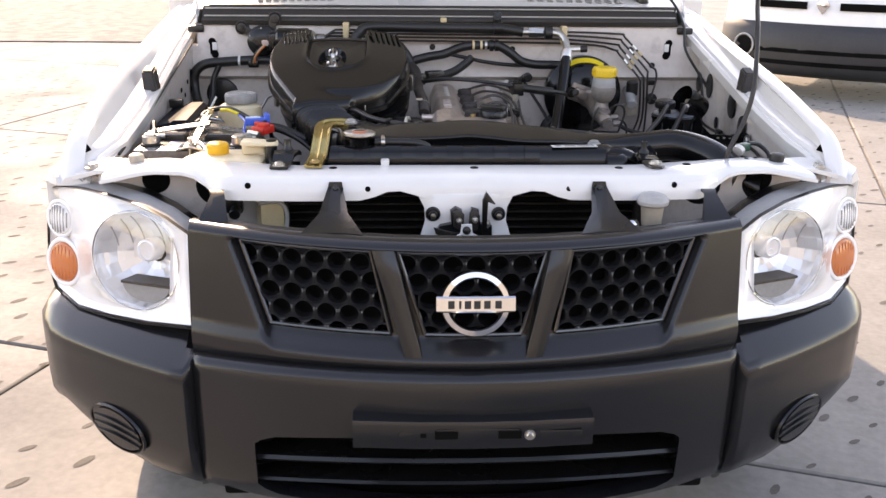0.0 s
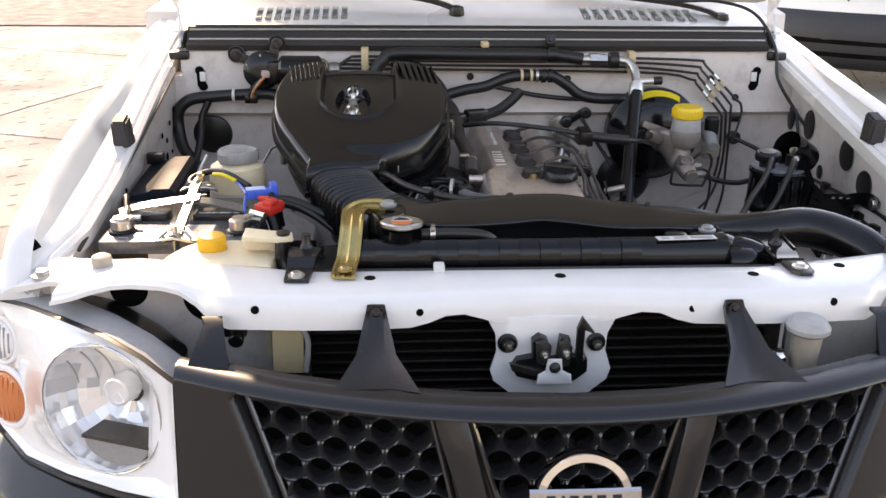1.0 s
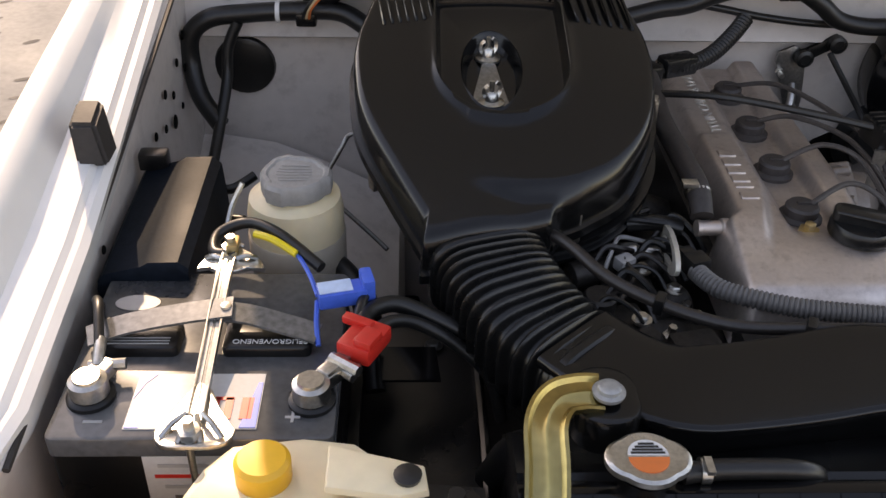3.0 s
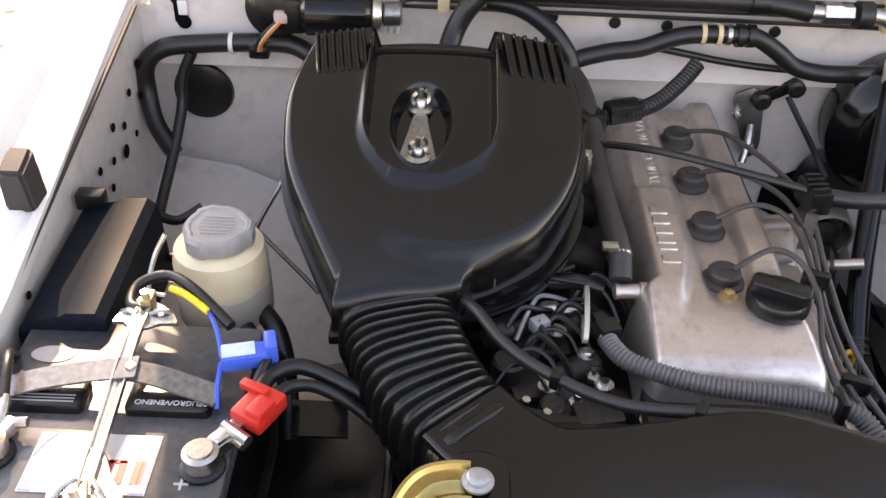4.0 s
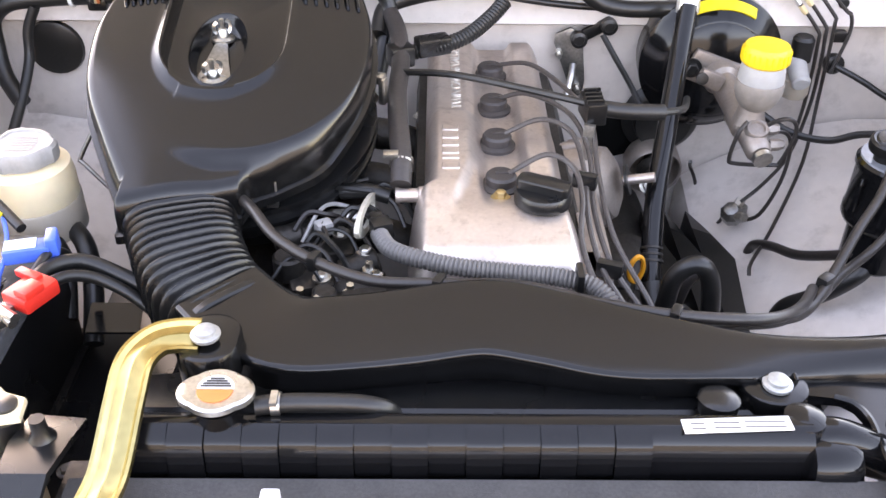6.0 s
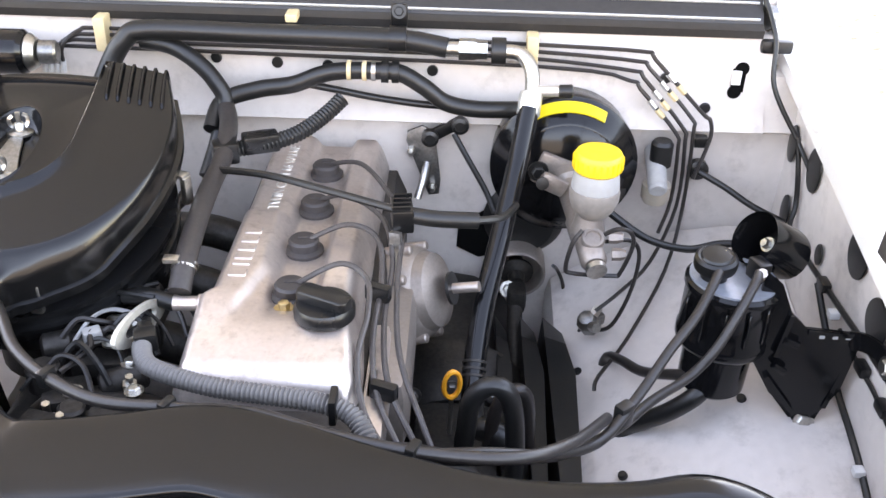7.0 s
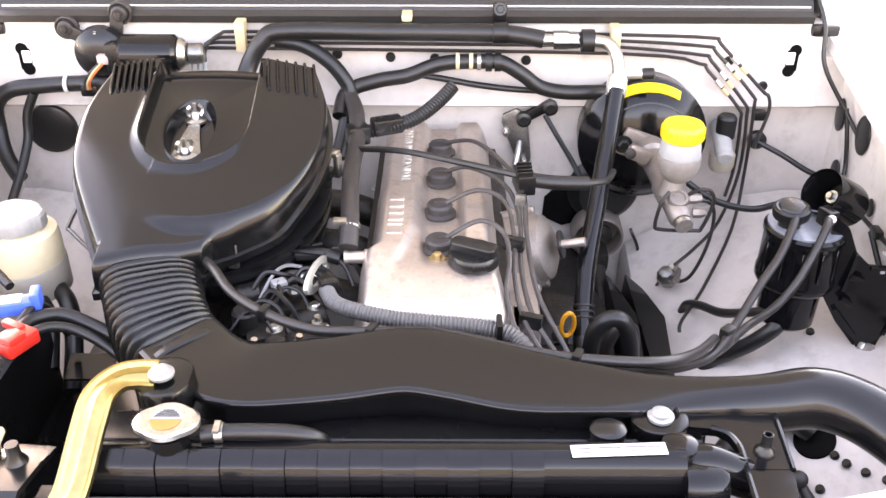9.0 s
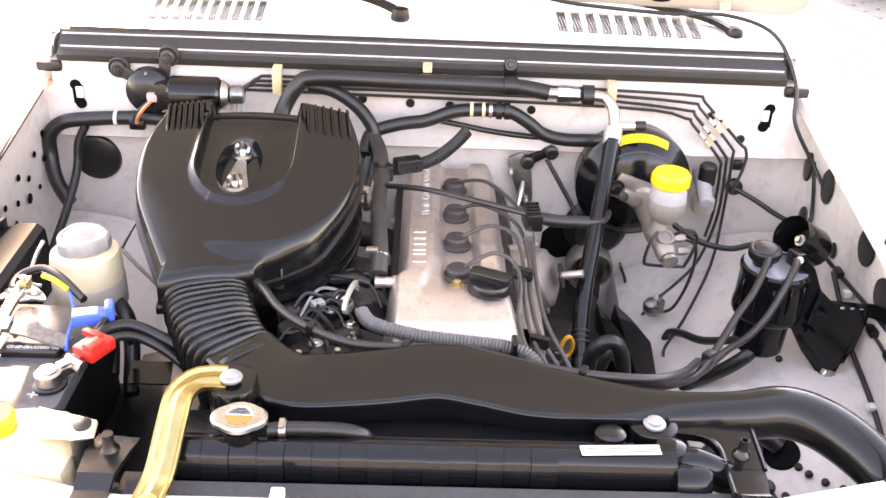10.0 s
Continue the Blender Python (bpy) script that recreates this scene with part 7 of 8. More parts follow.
for k in range(5):
    a = radians(30 + 62 * k)
    bolt("cover_screw", (-.508 + .034 * math.cos(a), 1.262, 1.068 + .034 * math.sin(a)), wm, .0035, .004, (0, -1, .05), STEEL)
part("plug", box(B(), (-.496, 1.246, 1.066), (.022, .016, .016), bev=.004), mat("pinkish_connector", (0.55, 0.40, 0.36), 0.5, scale=40), wm, "pale pink connector")
for k, m_ in enumerate((STICKOR, TAN, RUBBER)):
    part("wire", tube(B(), [(-.498 - .003 * k, 1.240, 1.060), (-.512 - .004 * k, 1.236, 1.046), (-.526 - .003 * k, 1.240, 1.028), (-.530 - .004 * k, 1.25, 1.012)], .0026, n=6), m_, wm)
for k in range(4):
    part("line_ferrule", cyl(B(), (-.340 - .009 * k, 1.280, 1.052), (-.341 - .009 * k, 1.278, 1.034), .0042, n=8), PAPER, wm, "pale ferrule on a brake line")
ll = thing("left_wiring_loom", "thick black taped wiring loom in the corner", "wiring loom", (-.65, 1.2, .9))
part("loom", tube(B(), [(-.66, 1.20, .87), (-.690, 1.23, .90), (-.703, 1.255, .94), (-.70, 1.26, .98), (-.672, 1.265, 1.004), (-.62, 1.27, 1.010), (-.56, 1.27, 1.014), (-.49, 1.265, 1.016), (-.45, 1.25, 1.00)], .0135, n=14), RUBBER, ll)
part("branch", tube(B(), [(-.632, 1.262, 1.0), (-.648, 1.255, .965), (-.652, 1.24, .92), (-.66, 1.19, .87), (-.665, 1.12, .83), (-.66, 1.06, .82)], .008, n=10), RUBBER, ll)
part("branch", tube(B(), [(-.66, 1.09, .835), (-.63, 1.08, .835), (-.60, 1.10, .845)], .007, n=10), RUBBER, ll)
part("branch", tube(B(), [(-.662, 1.06, .82), (-.655, 1.02, .83), (-.625, .97, .86), (-.59, .95, .87)], .006, n=10), RUBBER, ll)
for x in (-.575, -.545):
    part("tie", lathe(B(), [(.0155, -.003), (.0155, .003)], (x, 1.27, 1.013), (1, 0, 0), n=16), PAPER if x < -.56 else RUBBER, ll)
part("tape", box(B(), (-.535, 1.262, 1.006), (.03, .018, .02), bev=.005), BLACKPL, ll)
# left inner fender holes
for y, z, r in ((1.12, .955, .0065), (1.16, .935, .006), (1.20, .965, .006), (1.10, .915, .006), (1.15, .90, .010), (1.05, .93, .006), (1.24, .94, .006), (1.20, .90, .005), (1.08, .885, .006), (1.25, .985, .007), (.80, .93, .005), (.85, .90, .005)):
    tagged(disc("panel_hole", (-.7105, y, z), r, (1, 0, 0), DEEP, truck, h=.002))
# engine-side firewall fittings
fp = thing("firewall_plate", "dark oval blanking plate with two studs", "plate", (.18, 1.30, .90))
bm = B()
prism(bm, [(-.022, .050), (0, .060), (.020, .050), (.030, -.030), (.028, -.055), (.012, -.058), (-.018, .020), (-.024, .035)], 0, .005, .001)
for v in bm.verts:
    v.co = V((.186 + v.co.x, 1.298 - v.co.z, .90 + v.co.y))
part("plate", bm, DARKSTEEL, fp)
for x, z in ((.170, .919), (.204, .859)):
    part("stud", lathe(B(), [(.007, 0), (.007, .006), (.004, .006), (.004, .018)], (x, 1.293, z), (0, -1, 0), n=6), STEEL, fp)
part("spout", tube(B(), [(.195, 1.29, .90), (.19, 1.27, .88), (.182, 1.255, .855)], .006, n=10), STEEL, fp)
cb = thing("clutch_cable_bracket", "grey two-bolt cable bracket on the firewall", "bracket", (.23, 1.29, .96))
bm = B()
box(bm, (.222, 1.292, .957), (.066, .010, .020), rot=Matrix.Rotation(radians(-30), 3, "Y"), bev=.005)
part("bracket", bm, BLACKPL, cb)
for x, z in ((.199, .946), (.244, .968)):
    part("bush", lathe(B(), [(.013, 0), (.013, .012), (.008, .014), (.008, .012), (.001, .012)], (x, 1.288, z), (0, -1, 0), n=18), RUBBER, cb)
part("cable", tube(B(), [(.235, 1.28, .955), (.255, 1.265, .925), (.285, 1.245, .88), (.30, 1.22, .855)], .0045, n=8), RUBBER, cb)

# ---- brakes ----
bb = thing("brake_booster", "black brake booster drum with a yellow painted arc", "brake booster", (.40, 1.27, .82))
BC = V((.400, 1.305, .925))
part("drum", lathe(B(), [(.100, 0), (.106, .01), (.107, .045), (.110, .048), (.110, .058), (.102, .062), (.092, .080), (.070, .094), (.045, .100), (.030, .104), (.001, .104)], BC, (0, -1, .0), n=44), GLOSSBL, bb)
bm = B()
rings = []
for k in range(15):
    a = radians(58 + 66 * k / 14)
    u = V((math.cos(a), 0, math.sin(a)))
    rings.append([BC + u * .1030 + V((0, -.0622, 0)), BC + u * .1044 + V((0, -.0632, 0)), BC + u * .0950 + V((0, -.0806, 0)), BC + u * .0930 + V((0, -.0796, 0))])
loft(bm, rings)
part("paint_arc", bm, YELPAINT, bb, "yellow painted arc on the drum")
part("rib_ring", lathe(B(), [(.078, 0), (.080, .004), (.076, .006)], BC + V((0, -.084, 0)), (0, -1, 0), n=40), GLOSSBL, bb)
mc = thing("master_cylinder", "cast master cylinder with milky reservoir and yellow cap", "master cylinder", (.425, 1.1, .85))
MA = V((.402, 1.205, .928))
MB = V((.427, 1.034, .886))
part("barrel", lathe(B(), [(.026, 0), (.026, .02), (.020, .026), (.019, .09), (.022, .095), (.022, .125), (.018, .13), (.018, .175), (.014, .182), (.001, .182)], MA, MB - MA, n=28), ALUDARK, mc)
part("flange", box(B(), MA + V((0, -.004, 0)), (.10, .012, .05), rot=Matrix.Rotation(radians(20), 3, "Y"), bev=.006), ALUDARK, mc)
bolt("nut", (.358, 1.195, .94), mc, .010, .012, (0, -1, 0), RUBBER)
part("end_plug", lathe(B(), [(.014, 0), (.014, .008)], MB + (MB - MA).normalized() * .008, MB - MA, n=18), STEEL, mc)
for q in ((.455, 1.105, .885), (.457, 1.08, .873)):
    part("outlet", lathe(B(), [(.009, 0), (.009, .012), (.006, .02)], q, (1, -.1, .1), n=6), ALUDARK, mc)
part("reservoir", lathe(B(), [(.017, 0), (.022, .004), (.029, .014), (.0330, .026), (.0335, .038), (.0325, .042), (.030, .043)], (.424, 1.082, .932), n=36), MILKDARK, mc, "clouded grey lower half of the fluid reservoir")
part("sight_band", lathe(B(), [(.0315, 0), (.0318, .004), (.0300, .020), (.027, .030)], (.424, 1.082, .974), n=36), GREYPL, mc, "pale translucent upper half of the reservoir")
part("cap", lathe(B(), [(.030, 0), (.0325, .003), (.0325, .020), (.029, .026), (.001, .027)], (.424, 1.082, 1.000), n=36), YELLOW, mc, "yellow ribbed cap")
for k in range(24):
    a = radians(15 * k)
    part("cap_rib", box(B(), (.424 + .0325 * math.cos(a), 1.082 + .0325 * math.sin(a), 1.012), (.002, .003, .015), rot=rotz(15 * k)), YELLOW, mc)
part("neck", lathe(B(), [(.024, 0), (.020, .012), (.018, .026)], (.421, 1.085, .908), n=24), ALUDARK, mc)
part("side_boss", lathe(B(), [(.016, 0), (.016, .012), (.0145, .014), (.011, .014), (.010, .010), (.001, .010)], (.425, 1.060, .902), (0, -.45, .9), n=24), ALUDARK, mc)
part("ear", box(B(), (.376, 1.15, .942), (.042, .014, .026), rot=Matrix.Rotation(radians(25), 3, "Y"), bev=.008), ALUDARK, mc)
part("ear_bush", lathe(B(), [(.009, 0), (.009, .004), (.005, .005)], (.360, 1.14, .948), (0, -1, .2), n=16), DARKMET, mc)
# proportioning fittings behind
pv = thing("clutch_cylinder", "small grey clutch cylinder on the firewall", "cylinder", (.535, 1.26, .85))
part("body", cyl(B(), (.545, 1.302, .93), (.54, 1.22, .90), .017, .014, n=20, bev=.003), GREYPL, pv)
part("reservoir", lathe(B(), [(.018, 0), (.022, .008), (.022, .03), (.016, .034)], (.545, 1.255, .865), (0, 0, 1), n=20), MILKGREY, pv)
part("top", lathe(B(), [(.017, 0), (.017, .035), (.013, .04)], (.548, 1.27, .92), n=18), RUBBER, pv)
# harness by the right corner
rh = thing("right_harness", "thin black harness with plugs on the inner fender", "wiring loom", (.74, 1.0, .85))
part("loom", tube(B(), [(.735, 1.24, .985), (.742, 1.225, .93), (.745, 1.215, .885), (.735, 1.19, .86), (.742, 1.13, .85), (.745, 1.0, .855), (.745, .90, .862), (.745, .80, .864), (.735, .72, .862), (.72, .62, .86), (.71, .52, .87)], .0040, n=8), RUBBER, rh)
part("branch", tube(B(), [(.738, 1.06, .85), (.740, 1.0, .81), (.742, .935, .770), (.742, .87, .752), (.742, .817, .735), (.740, .766, .716), (.735, .70, .69)], .0048, n=8), RUBBER, rh)
part("branch", tube(B(), [(.736, .96, .845), (.742, .90, .835), (.745, .85, .83), (.742, .78, .825), (.74, .70, .83)], .003, n=6), RUBBER, rh)
for y, z in ((.89, .838), (.82, .835), (.70, .852), (1.05, .855)):
    part("plug", box(B(), (.742, y, z), (.013, .026, .014), bev=.003), BLACKPL, rh)
for y, z in ((.817, .738), (.99, .848)):
    part("clip", box(B(), (.737, y, z), (.014, .014, .01), bev=.002), PAPER, rh)
for y, z, ry, rz in ((1.285, .955, .018, .030), (1.185, .960, .026, .034), (.990, .940, .030, .034), (.900, .900, .030, .030), (1.255, .855, .018, .028), (1.10, .872, .012, .016)):
    bm = B()
    lathe(bm, [(1, 0), (.97, .0022), (.85, .003)], (0, 0, 0), (-1, 0, 0), n=28)
    for v in bm.verts:
        v.co = V((.7475 + v.co.x, y + v.co.y * ry, z + v.co.z * rz)) if abs(v.co.x) < .01 else v.co
    part("plug", bm, RUBBER, truck, "dark oval body plug in the inner fender")
loose_hose("corner_wire", [(.475, 1.22, .86), (.53, 1.20, .83), (.59, 1.19, .82), (.64, 1.20, .825), (.70, 1.20, .83), (.735, 1.21, .85)], .006, RUBBER, "short black wire with plugs near the corner", "wire")
tagged(part("grommet_plug", lathe(B(), [(.016, 0), (.016, .012), (.010, .016)], (.612, 1.296, .905), (0, -1, 0), n=18), RUBBER), "black rubber grommet in the firewall", "grommet")
loose_hose("plug_wire", [(.612, 1.28, .905), (.65, 1.26, .89), (.69, 1.24, .87), (.735, 1.22, .855)], .005, RUBBER, "short black wire from the firewall grommet", "wire")

# ---- vapour canister ----
cn = thing("vapour_canister", "black cylindrical vapour canister with two hoses", "canister", (.592, .94, .76))
part("body", lathe(B(), [(r * 1.14, h) for r, h in [(.033, 0), (.037, .005), (.038, .060), (.048, .068), (.0505, .074), (.0505, .086), (.049, .090), (.049, .145), (.0515, .149), (.0515, .156), (.048, .160), (.001, .161)]], (.580, .945, .765), (.03, .02, 1), n=44), GLOSSBL, cn)
part("top", lathe(B(), [(.053, 0), (.053, .003), (.001, .004)], (.583, .947, .925), (.03, .02, 1), n=40), mat("bluish_plastic_top", (0.20, 0.22, 0.25), 0.25, var=0.1, scale=30), cn, "pale bluish canister top")
part("valve", lathe(B(), [(.016, 0), (.016, .014), (.0255, .018), (.0265, .024), (.0255, .031), (.022, .034), (.019, .0335), (.017, .036), (.001, .037)], (.557, .942, .928), (-.06, -.10, 1), n=36), BLACKPL, cn)
for k in range(5):
    a = radians(200 + 28 * k)
    part("body_rib", box(B(), (.580 + .057 * math.cos(a), .945 + .057 * math.sin(a), .885), (.004, .004, .05), rot=rotz(math.degrees(a)), bev=.001, seg=1), GLOSSBL, cn)
part("side_clip", box(B(), (.611, .945, .940), (.018, .026, .026), rot=rotz(20), bev=.003), BLACKPL, cn)
for p, r in (([(.560, .930, .956), (.548, .905, .948), (.52, .86, .927), (.485, .82, .905), (.445, .77, .878), (.40, .715, .865), (.345, .665, .89), (.28, .632, .92), (.20, .612, .936), (.10, .630, .945)], .0060),
             ([(.605, .925, .948), (.595, .905, .945), (.575, .88, .92), (.55, .86, .88), (.52, .845, .85), (.47, .80, .85), (.42, .745, .852), (.36, .69, .868), (.29, .645, .90), (.22, .62, .92)], .0060),
             ([(.56, .92, .80), (.535, .945, .775), (.505, 1.0, .735), (.485, 1.05, .715), (.474, 1.09, .690), (.470, 1.10, .665)], .0075)):
    part("hose", tube(B(), p, r, n=10), WIREGREY, cn)
part("drain_hose", tube(B(), [(.575, .93, .78), (.556, .915, .765), (.53, .92, .735), (.505, .935, .705), (.485, .95, .68), (.476, .955, .655)], .0125, n=14), RUBBER, cn)
part("tie", box(B(), (.43, .755, .868), (.02, .014, .028), rot=rotz(40), bev=.003), RUBBER, cn)
part("nipple", cyl(B(), (.612, .930, .938), (.606, .918, .952), .006, n=12), ALU, cn)
cbk = thing("canister_bracket", "black pressed bracket with a cup and two bolts", "bracket", (.69, .92, .72))
BO = [(.611, .955), (.633, .938), (.650, .901), (.672, .880), (.735, .878), (.737, .853), (.730, .790), (.714, .756), (.705, .746), (.707, .726), (.687, .728), (.677, .750), (.646, .778), (.630, .806), (.618, .824), (.606, .878)]
bm = B()
vs_f = [bm.verts.new((x, .912 - .01 * (x - .65) / .1, z)) for x, z in BO]
vs_b = [bm.verts.new((x, .917 - .01 * (x - .65) / .1, z)) for x, z in BO]
bm.faces.new(vs_f)
bm.faces.new(vs_b[::-1])
for k in range(len(BO)):
    j = (k + 1) % len(BO)
    bm.faces.new((vs_f[k], vs_b[k], vs_b[j], vs_f[j]))
bmesh.ops.triangulate(bm, faces=bm.faces[:])
part("plate", bm, GLOSSBL, cbk)
for a, b in (((.650, .899), (.640, .84)), ((.674, .876), (.735, .875)), ((.734, .85), (.716, .762)), ((.636, .806), (.676, .756))):
    part("flange", ribbon(B(), [(a[0], .909, a[1]), ((a[0] + b[0]) / 2, .907, (a[1] + b[1]) / 2), (b[0], .906, b[1])], .006, .006, up=(0, -1, 0)), GLOSSBL, cbk)
part("arm", ribbon(B(), [(.725, .905, .868), (.735, .898, .872), (.741, .880, .878), (.743, .855, .883), (.743, .830, .876)], .024, .004, up=(-1, -.5, 0)), GLOSSBL, cbk)
for x, z, a in ((.655, .862, 20), (.648, .822, 35)):
    part("pressed_tab", box(B(), (x, .905, z), (.022, .008, .010), rot=Matrix.Rotation(radians(a), 3, "Y"), bev=.003), GLOSSBL, cbk)
for x in (.690, .706, .722):
    part("weld_mark", box(B(), (x, .9045, .872), (.006, .002, .004)), GREYPL, cbk)
bm = B()
rings = []
CU, CA = V((.611, .985, .962)), V((.80, .28, -.52)).normalized()
d_, u_, w_ = frame_of(CA)
for r, h in ((.0335, 0), (.034, .003), (.034, .062), (.032, .07), (.001, .06), (.001, .056), (.032, .054), (.0335, .004), (.0345, 0)):
    rings.append([CU + CA * h + (u_ * math.cos(2 * math.pi * k / 28) + w_ * math.sin(2 * math.pi * k / 28)) * r for k in range(28)])
loft(bm, rings, cap=False)
part("cup", bm, GLOSSBL, cbk, "open black cup")
bolt("bolt", CU + CA * .030, cbk, .0065, .012, -CA, STEEL)
bolt("bolt", (.741, .838, .880), cbk, .009, .006, (-1, -.1, .1))
bolt("bolt", (.697, .906, .737), cbk, .009, .006, (0, -.9, .4))

# steering column, splash plates and pipework low down at the right of the engine
sc = thing("steering_shaft", "dark steering shaft and joint beside the engine", "steering shaft", (.33, 1.1, .6))
part("shaft", cyl(B(), (.343, 1.30, .735), (.335, .93, .55), .012, n=16), DARKMET, sc)
part("collar", lathe(B(), [(.030, -.030), (.043, -.026), (.047, -.018), (.047, .020), (.044, .024), (.041, .022), (.040, -.010), (.020, -.016)], (.343, 1.275, .725), (0, -1, -.12), n=36), ALUDARK, sc, "grey cast collar open at the front")
part("hub", lathe(B(), [(.028, 0), (.028, .004), (.014, .012), (.012, .03), (.001, .03)], (.343, 1.268, .722), (0, -1, -.2), n=24), DARKMET, sc, "dark joint hub")
bolt("joint_bolt", (.330, 1.235, .708), sc, .009, .008, (0, -.9, .4), STEEL)
part("joint", box(B(), (.343, 1.225, .700), (.030, .045, .040), bev=.010), DARKMET, sc)
part("boot", lathe(B(), [(.060, 0), (.066, .008), (.058, .018), (.048, .022), (.046, .034)], (.352, 1.312, .800), (0, -1, 0), n=32), RUBBER, sc, "black rubber boot on the firewall")
for x, w in ((.365, .055), (.335, .04), (.30, .03)):
    tagged(part("splash_plate", loft(B(), [[(x, y, .50), (x + w, y, .50), (x + w * .9, y, .70 + .03 * math.sin(y * 20)), (x + w * .3, y, .70)] for y in (.72, .85, 1.0, 1.12, 1.17)]), RUBBER), "black rubber splash shield beside the chassis", "splash shield")
gx = tagged(part("gearbox_housing", loft(B(), [[V((.245 + rr * math.cos(a), y, .60 + rr * math.sin(a))) for a in (2 * math.pi * k / 20 for k in range(20))] for y, rr in ((.98, .09), (1.0, .11), (1.08, .12), (1.10, .10), (1.29, .10))]), DARKMET), "dark oily gearbox housing behind the engine", "housing")
for a in range(0, 180, 30):
    bolt("bolt", (.245 + .108 * math.cos(radians(a)), .982, .60 + .108 * math.sin(radians(a))), gx, .008, .008, (0, -1, .2), DARKSTEEL)
gr = tagged(part("exhaust_shield", box(B(), (.25, .85, .60), (.12, .25, .20), bev=.03), DARKMET), "dark metal heat shield low beside the engine", "heat shield")
for p in ([(.20, .66, .86), (.24, .67, .85), (.28, .70, .80), (.30, .74, .72)], [(.18, .64, .90), (.21, .645, .895), (.25, .655, .87), (.29, .66, .80)], [(.22, .69, .82), (.26, .72, .80), (.275, .78, .72)]):
    loose_hose("coolant_hose", p, .016, RUBBER, "black coolant hose beside the engine", group="coolant hoses")
loose_hose("vacuum_hose", [(.255, .80, .70), (.262, .80, .80), (.268, .80, .845), (.290, .80, .864), (.310, .80, .846), (.319, .795, .79), (.322, .79, .66)], .012, RUBBER, "black looped hose beside the chassis rail")
loose_hose("vacuum_hose", [(.29, .86, .66), (.296, .86, .76), (.312, .865, .80), (.336, .87, .79), (.345, .875, .70)], .009, WIREGREY, "thin black looped hose beside the chassis rail")
loose_hose("left_coolant_hose", [(-.33, .62, .72), (-.30, .60, .80), (-.285, .575, .86), (-.26, .545, .885), (-.24, .50, .89)], .022, RUBBER, "thick black radiator hose")
tagged(part("shelf_bracket", loft(B(), [[(-.42, .735, .852), (-.36, .735, .852), (-.355, .69, .846), (-.415, .69, .846)], [(-.42, .735, .849), (-.36, .735, .849), (-.355, .69, .843), (-.415, .69, .843)]]), GLOSSBL), "small black steel shelf beside the battery", "bracket")
for x, y, z in ((.435, 1.099, .651), (.602, .732, .681), (.631, .953, .731), (.470, .87, .664), (.635, .703, .677), (.659, .690, .676), (.574, .693, .656), (.613, .716, .681)):
    tagged(disc("body_stud", (x, y, z), .0065, (-.4, -.1, .9), RUBBER, None, "small black stud on the wheelhouse", .006), "small black stud on the wheelhouse", "stud", "wheelhouse studs")
tagged(disc("drain_plug", (.583, .761, .684), .029, (-.42, -.32, .9), DEEP, None, "", .005), "dark round opening in the wheelhouse", "hole")
loose_hose("front_hose", [(.40, .66, .66), (.44, .73, .665), (.479, .775, .672), (.52, .782, .692), (.553, .780, .706), (.578, .766, .694)], .017, RUBBER, "black hose entering the wheelhouse opening")
stk = thing("stalk_bolt", "dark bolt on a tapered stalk beside the radiator", "bolt", (.55, .69, .645))
part("head", lathe(B(), [(.010, 0), (.0125, .004), (.0125, .010), (.007, .014)], (.548, .706, .660), (-.3, -.5, .8), n=18), WIREGREY, stk)
part("stalk", cyl(B(), (.550, .700, .658), (.560, .655, .645), .0068, .011, n=12), RUBBER, stk)
pg = thing("wheelhouse_post", "dark round peg on the wheelhouse floor", "peg", (.492, .67, .605))
part("peg", lathe(B(), [(.014, 0), (.018, .004), (.018, .026), (.012, .032)], (.492, .670, .605), n=20), RUBBER, pg)
dc = thing("duct_sensor", "dark green connector with a white collar on the duct", "connector", (.63, .50, .90))
part("collar", lathe(B(), [(.012, -.004), (.012, .006)], (.590, .478, .938), (.6, .5, .5), n=18), PAPER, dc, "white collar")
part("plug", box(B(), (.604, .486, .943), (.026, .018, .018), rot=rotz(35), bev=.005), GREEN, dc)
part("wire", tube(B(), [(.615, .495, .95), (.64, .50, .945), (.655, .48, .93), (.645, .45, .915), (.62, .435, .905)], .0045, n=8), RUBBER, dc)
tagged(part("duct_clamp", lathe(B(), [(.042, -.006), (.042, .006)], (.585, .447, .888), (.7, -.55, -.35), n=28), STEEL), "bright worm clamp on the duct end", "clamp")

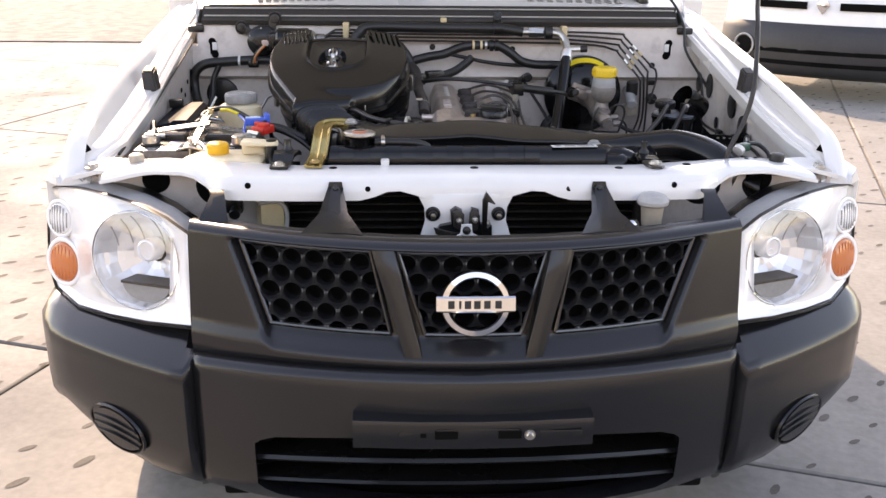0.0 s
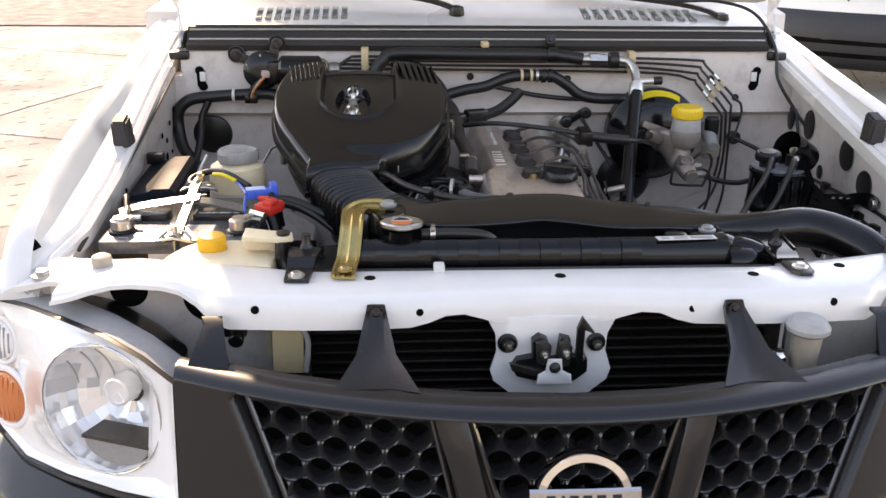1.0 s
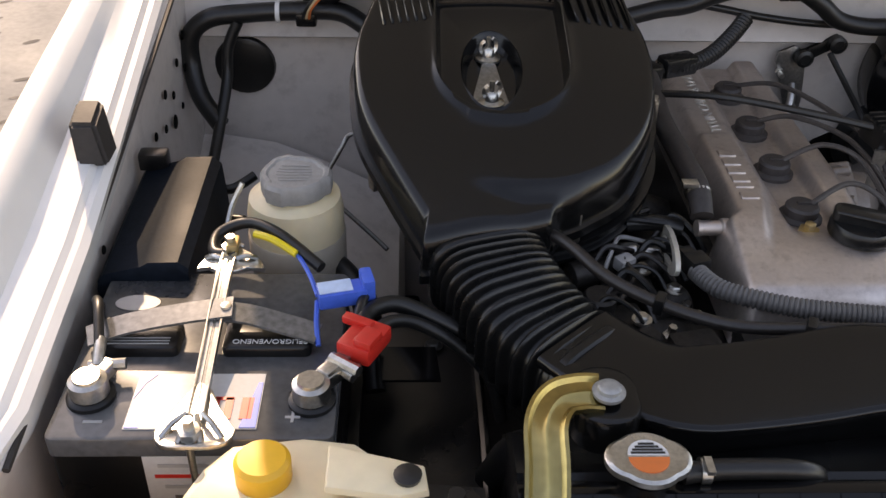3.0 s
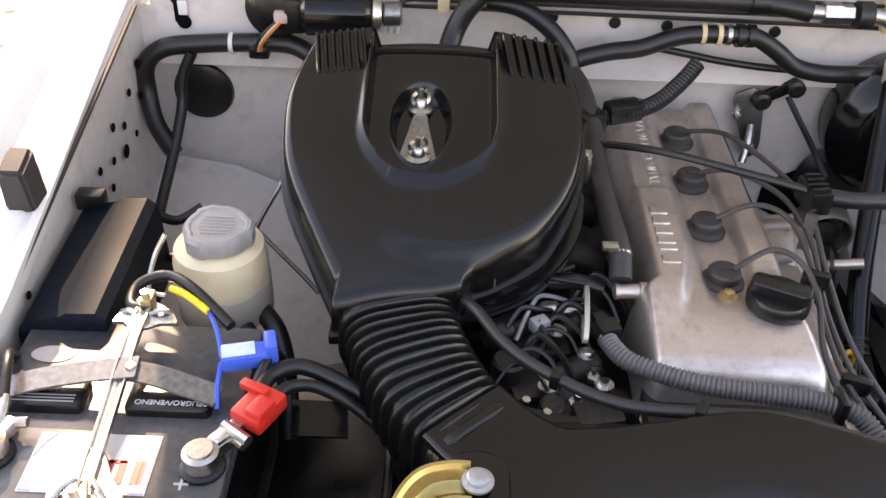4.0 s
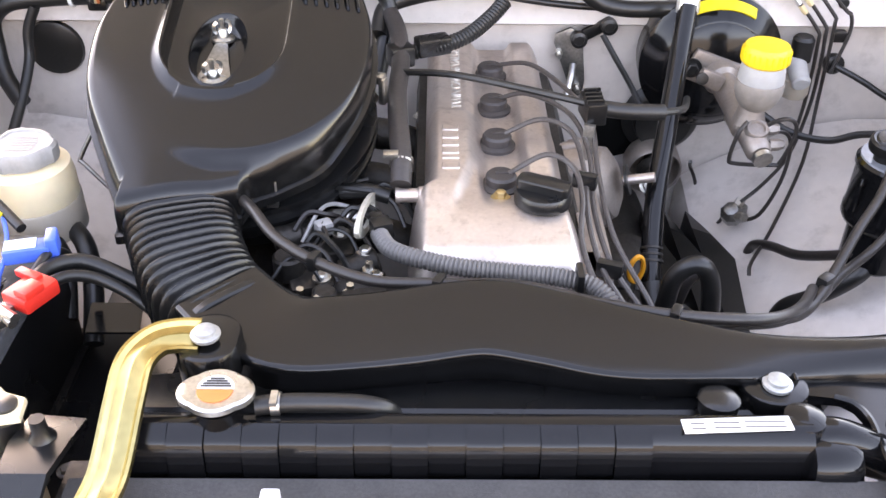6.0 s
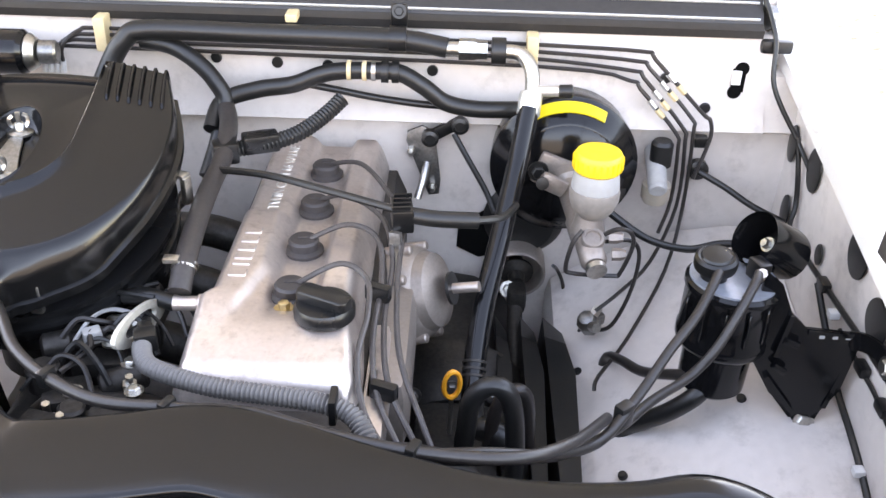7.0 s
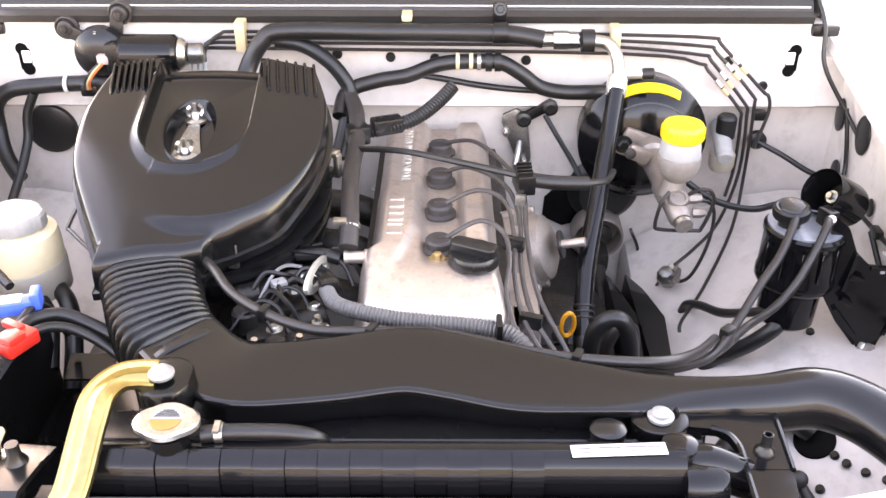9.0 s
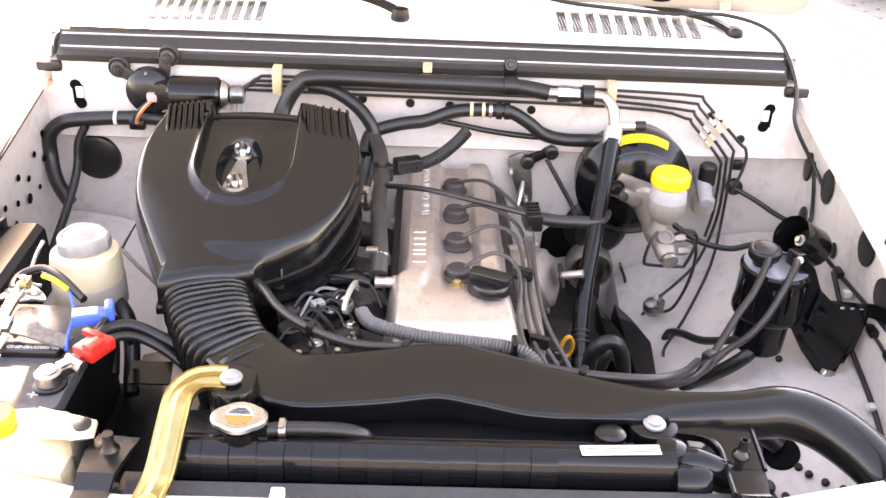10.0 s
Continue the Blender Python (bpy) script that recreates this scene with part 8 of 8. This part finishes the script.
# ---- parked car behind ----
pk = thing("parked_car", "white parked car with a grey plastic bumper", "car", (3.6, 7.2, 0))
bm = B()
prof = [(.06, .19), (.0, .22), (-.03, .27), (-.05, .42), (-.03, .56), (.0, .60), (.02, .62), (.30, .64), (.32, .14)]
rings = []
for i in range(13):
    x = 2.68 + 1.75 * i / 12
    b = .18 * ((x - 3.55) / .875) ** 2 + (.10 if i in (0, 12) else 0)
    rings.append([(x, 6.75 + a + b, z) for a, z in prof])
loft(bm, rings)
part("bumper", bm, GREYBUMP, pk, "grey plastic bumper")
bm = B()
rings = []
for i in range(13):
    x = 2.70 + 1.71 * i / 12
    b = .18 * ((x - 3.55) / .875) ** 2 + (.06 if i in (0, 12) else 0)
    rings.append([(x, 6.78 + a + b, z) for a, z in ((.0, .60), (.02, .76), (.10, .95), (.30, 1.02), (1.3, 1.15), (3.5, 1.2), (3.6, .5), (.2, .5))])
loft(bm, rings)
part("body", bm, WHITE, pk, "white painted body")
for s in (-1, 1):
    part("grille_slot", loft(B(), [[(3.55 + s * x, 6.775 + .18 * (x / .875) ** 2, z0) for z0 in (.74, .80)] + [(3.55 + s * x, 6.79 + .18 * (x / .875) ** 2, z0) for z0 in (.80, .74)] for x in (.13, .3, .55)]), DEEP, pk, "dark slot in the nose")
    bm = B()
    lathe(bm, [(.10, -.11), (.27, -.10), (.30, -.05), (.30, .05), (.27, .10), (.10, .11)], (3.55 + s * .74, 7.55, .30), (1, 0, 0), n=32)
    part("wheel", bm, TYRE, pk)
bm = B()
prism(bm, [(0, .075), (.055, 0), (0, -.075), (-.055, 0)], 0, .012, .003)
for v in bm.verts:
    v.co = V((3.55 + v.co.x, 6.775 - v.co.z, .775 + v.co.y))
part("badge", bm, CHROME, pk, "plain chrome diamond badge")
for z, w in ((.40, .62), (.30, .70)):
    part("intake_slot", loft(B(), [[(3.62 + x, 6.70 + .18 * ((x + .07) / .875) ** 2 + (.42 - z) * .10 + d, z + h) for d, h in ((-.004, -.018), (-.006, .018), (.03, .018), (.03, -.018))] for x in (-w, -w / 2, 0, w / 2, w)]), DEEP, pk, "dark slot in the lower bumper")
part("fog_recess", lathe(B(), [(.075, 0), (.075, .008), (.001, .010)], (2.93, 6.80, .42), (-.35, -1, 0), n=28), DEEP, pk, "dark fog lamp recess")
part("fog_ring", ring_mesh((2.93, 6.792, .42), (-.35, -1, 0), .092, .008, 32), GREYPL, pk, "pale ring round the fog lamp recess")
pk.matrix_basis = Matrix.Translation((2.93, 6.9, 0)) @ Matrix.Rotation(radians(-34), 4, "Z") @ Matrix.Translation((-2.93, -6.9, 0)) @ pk.matrix_basis
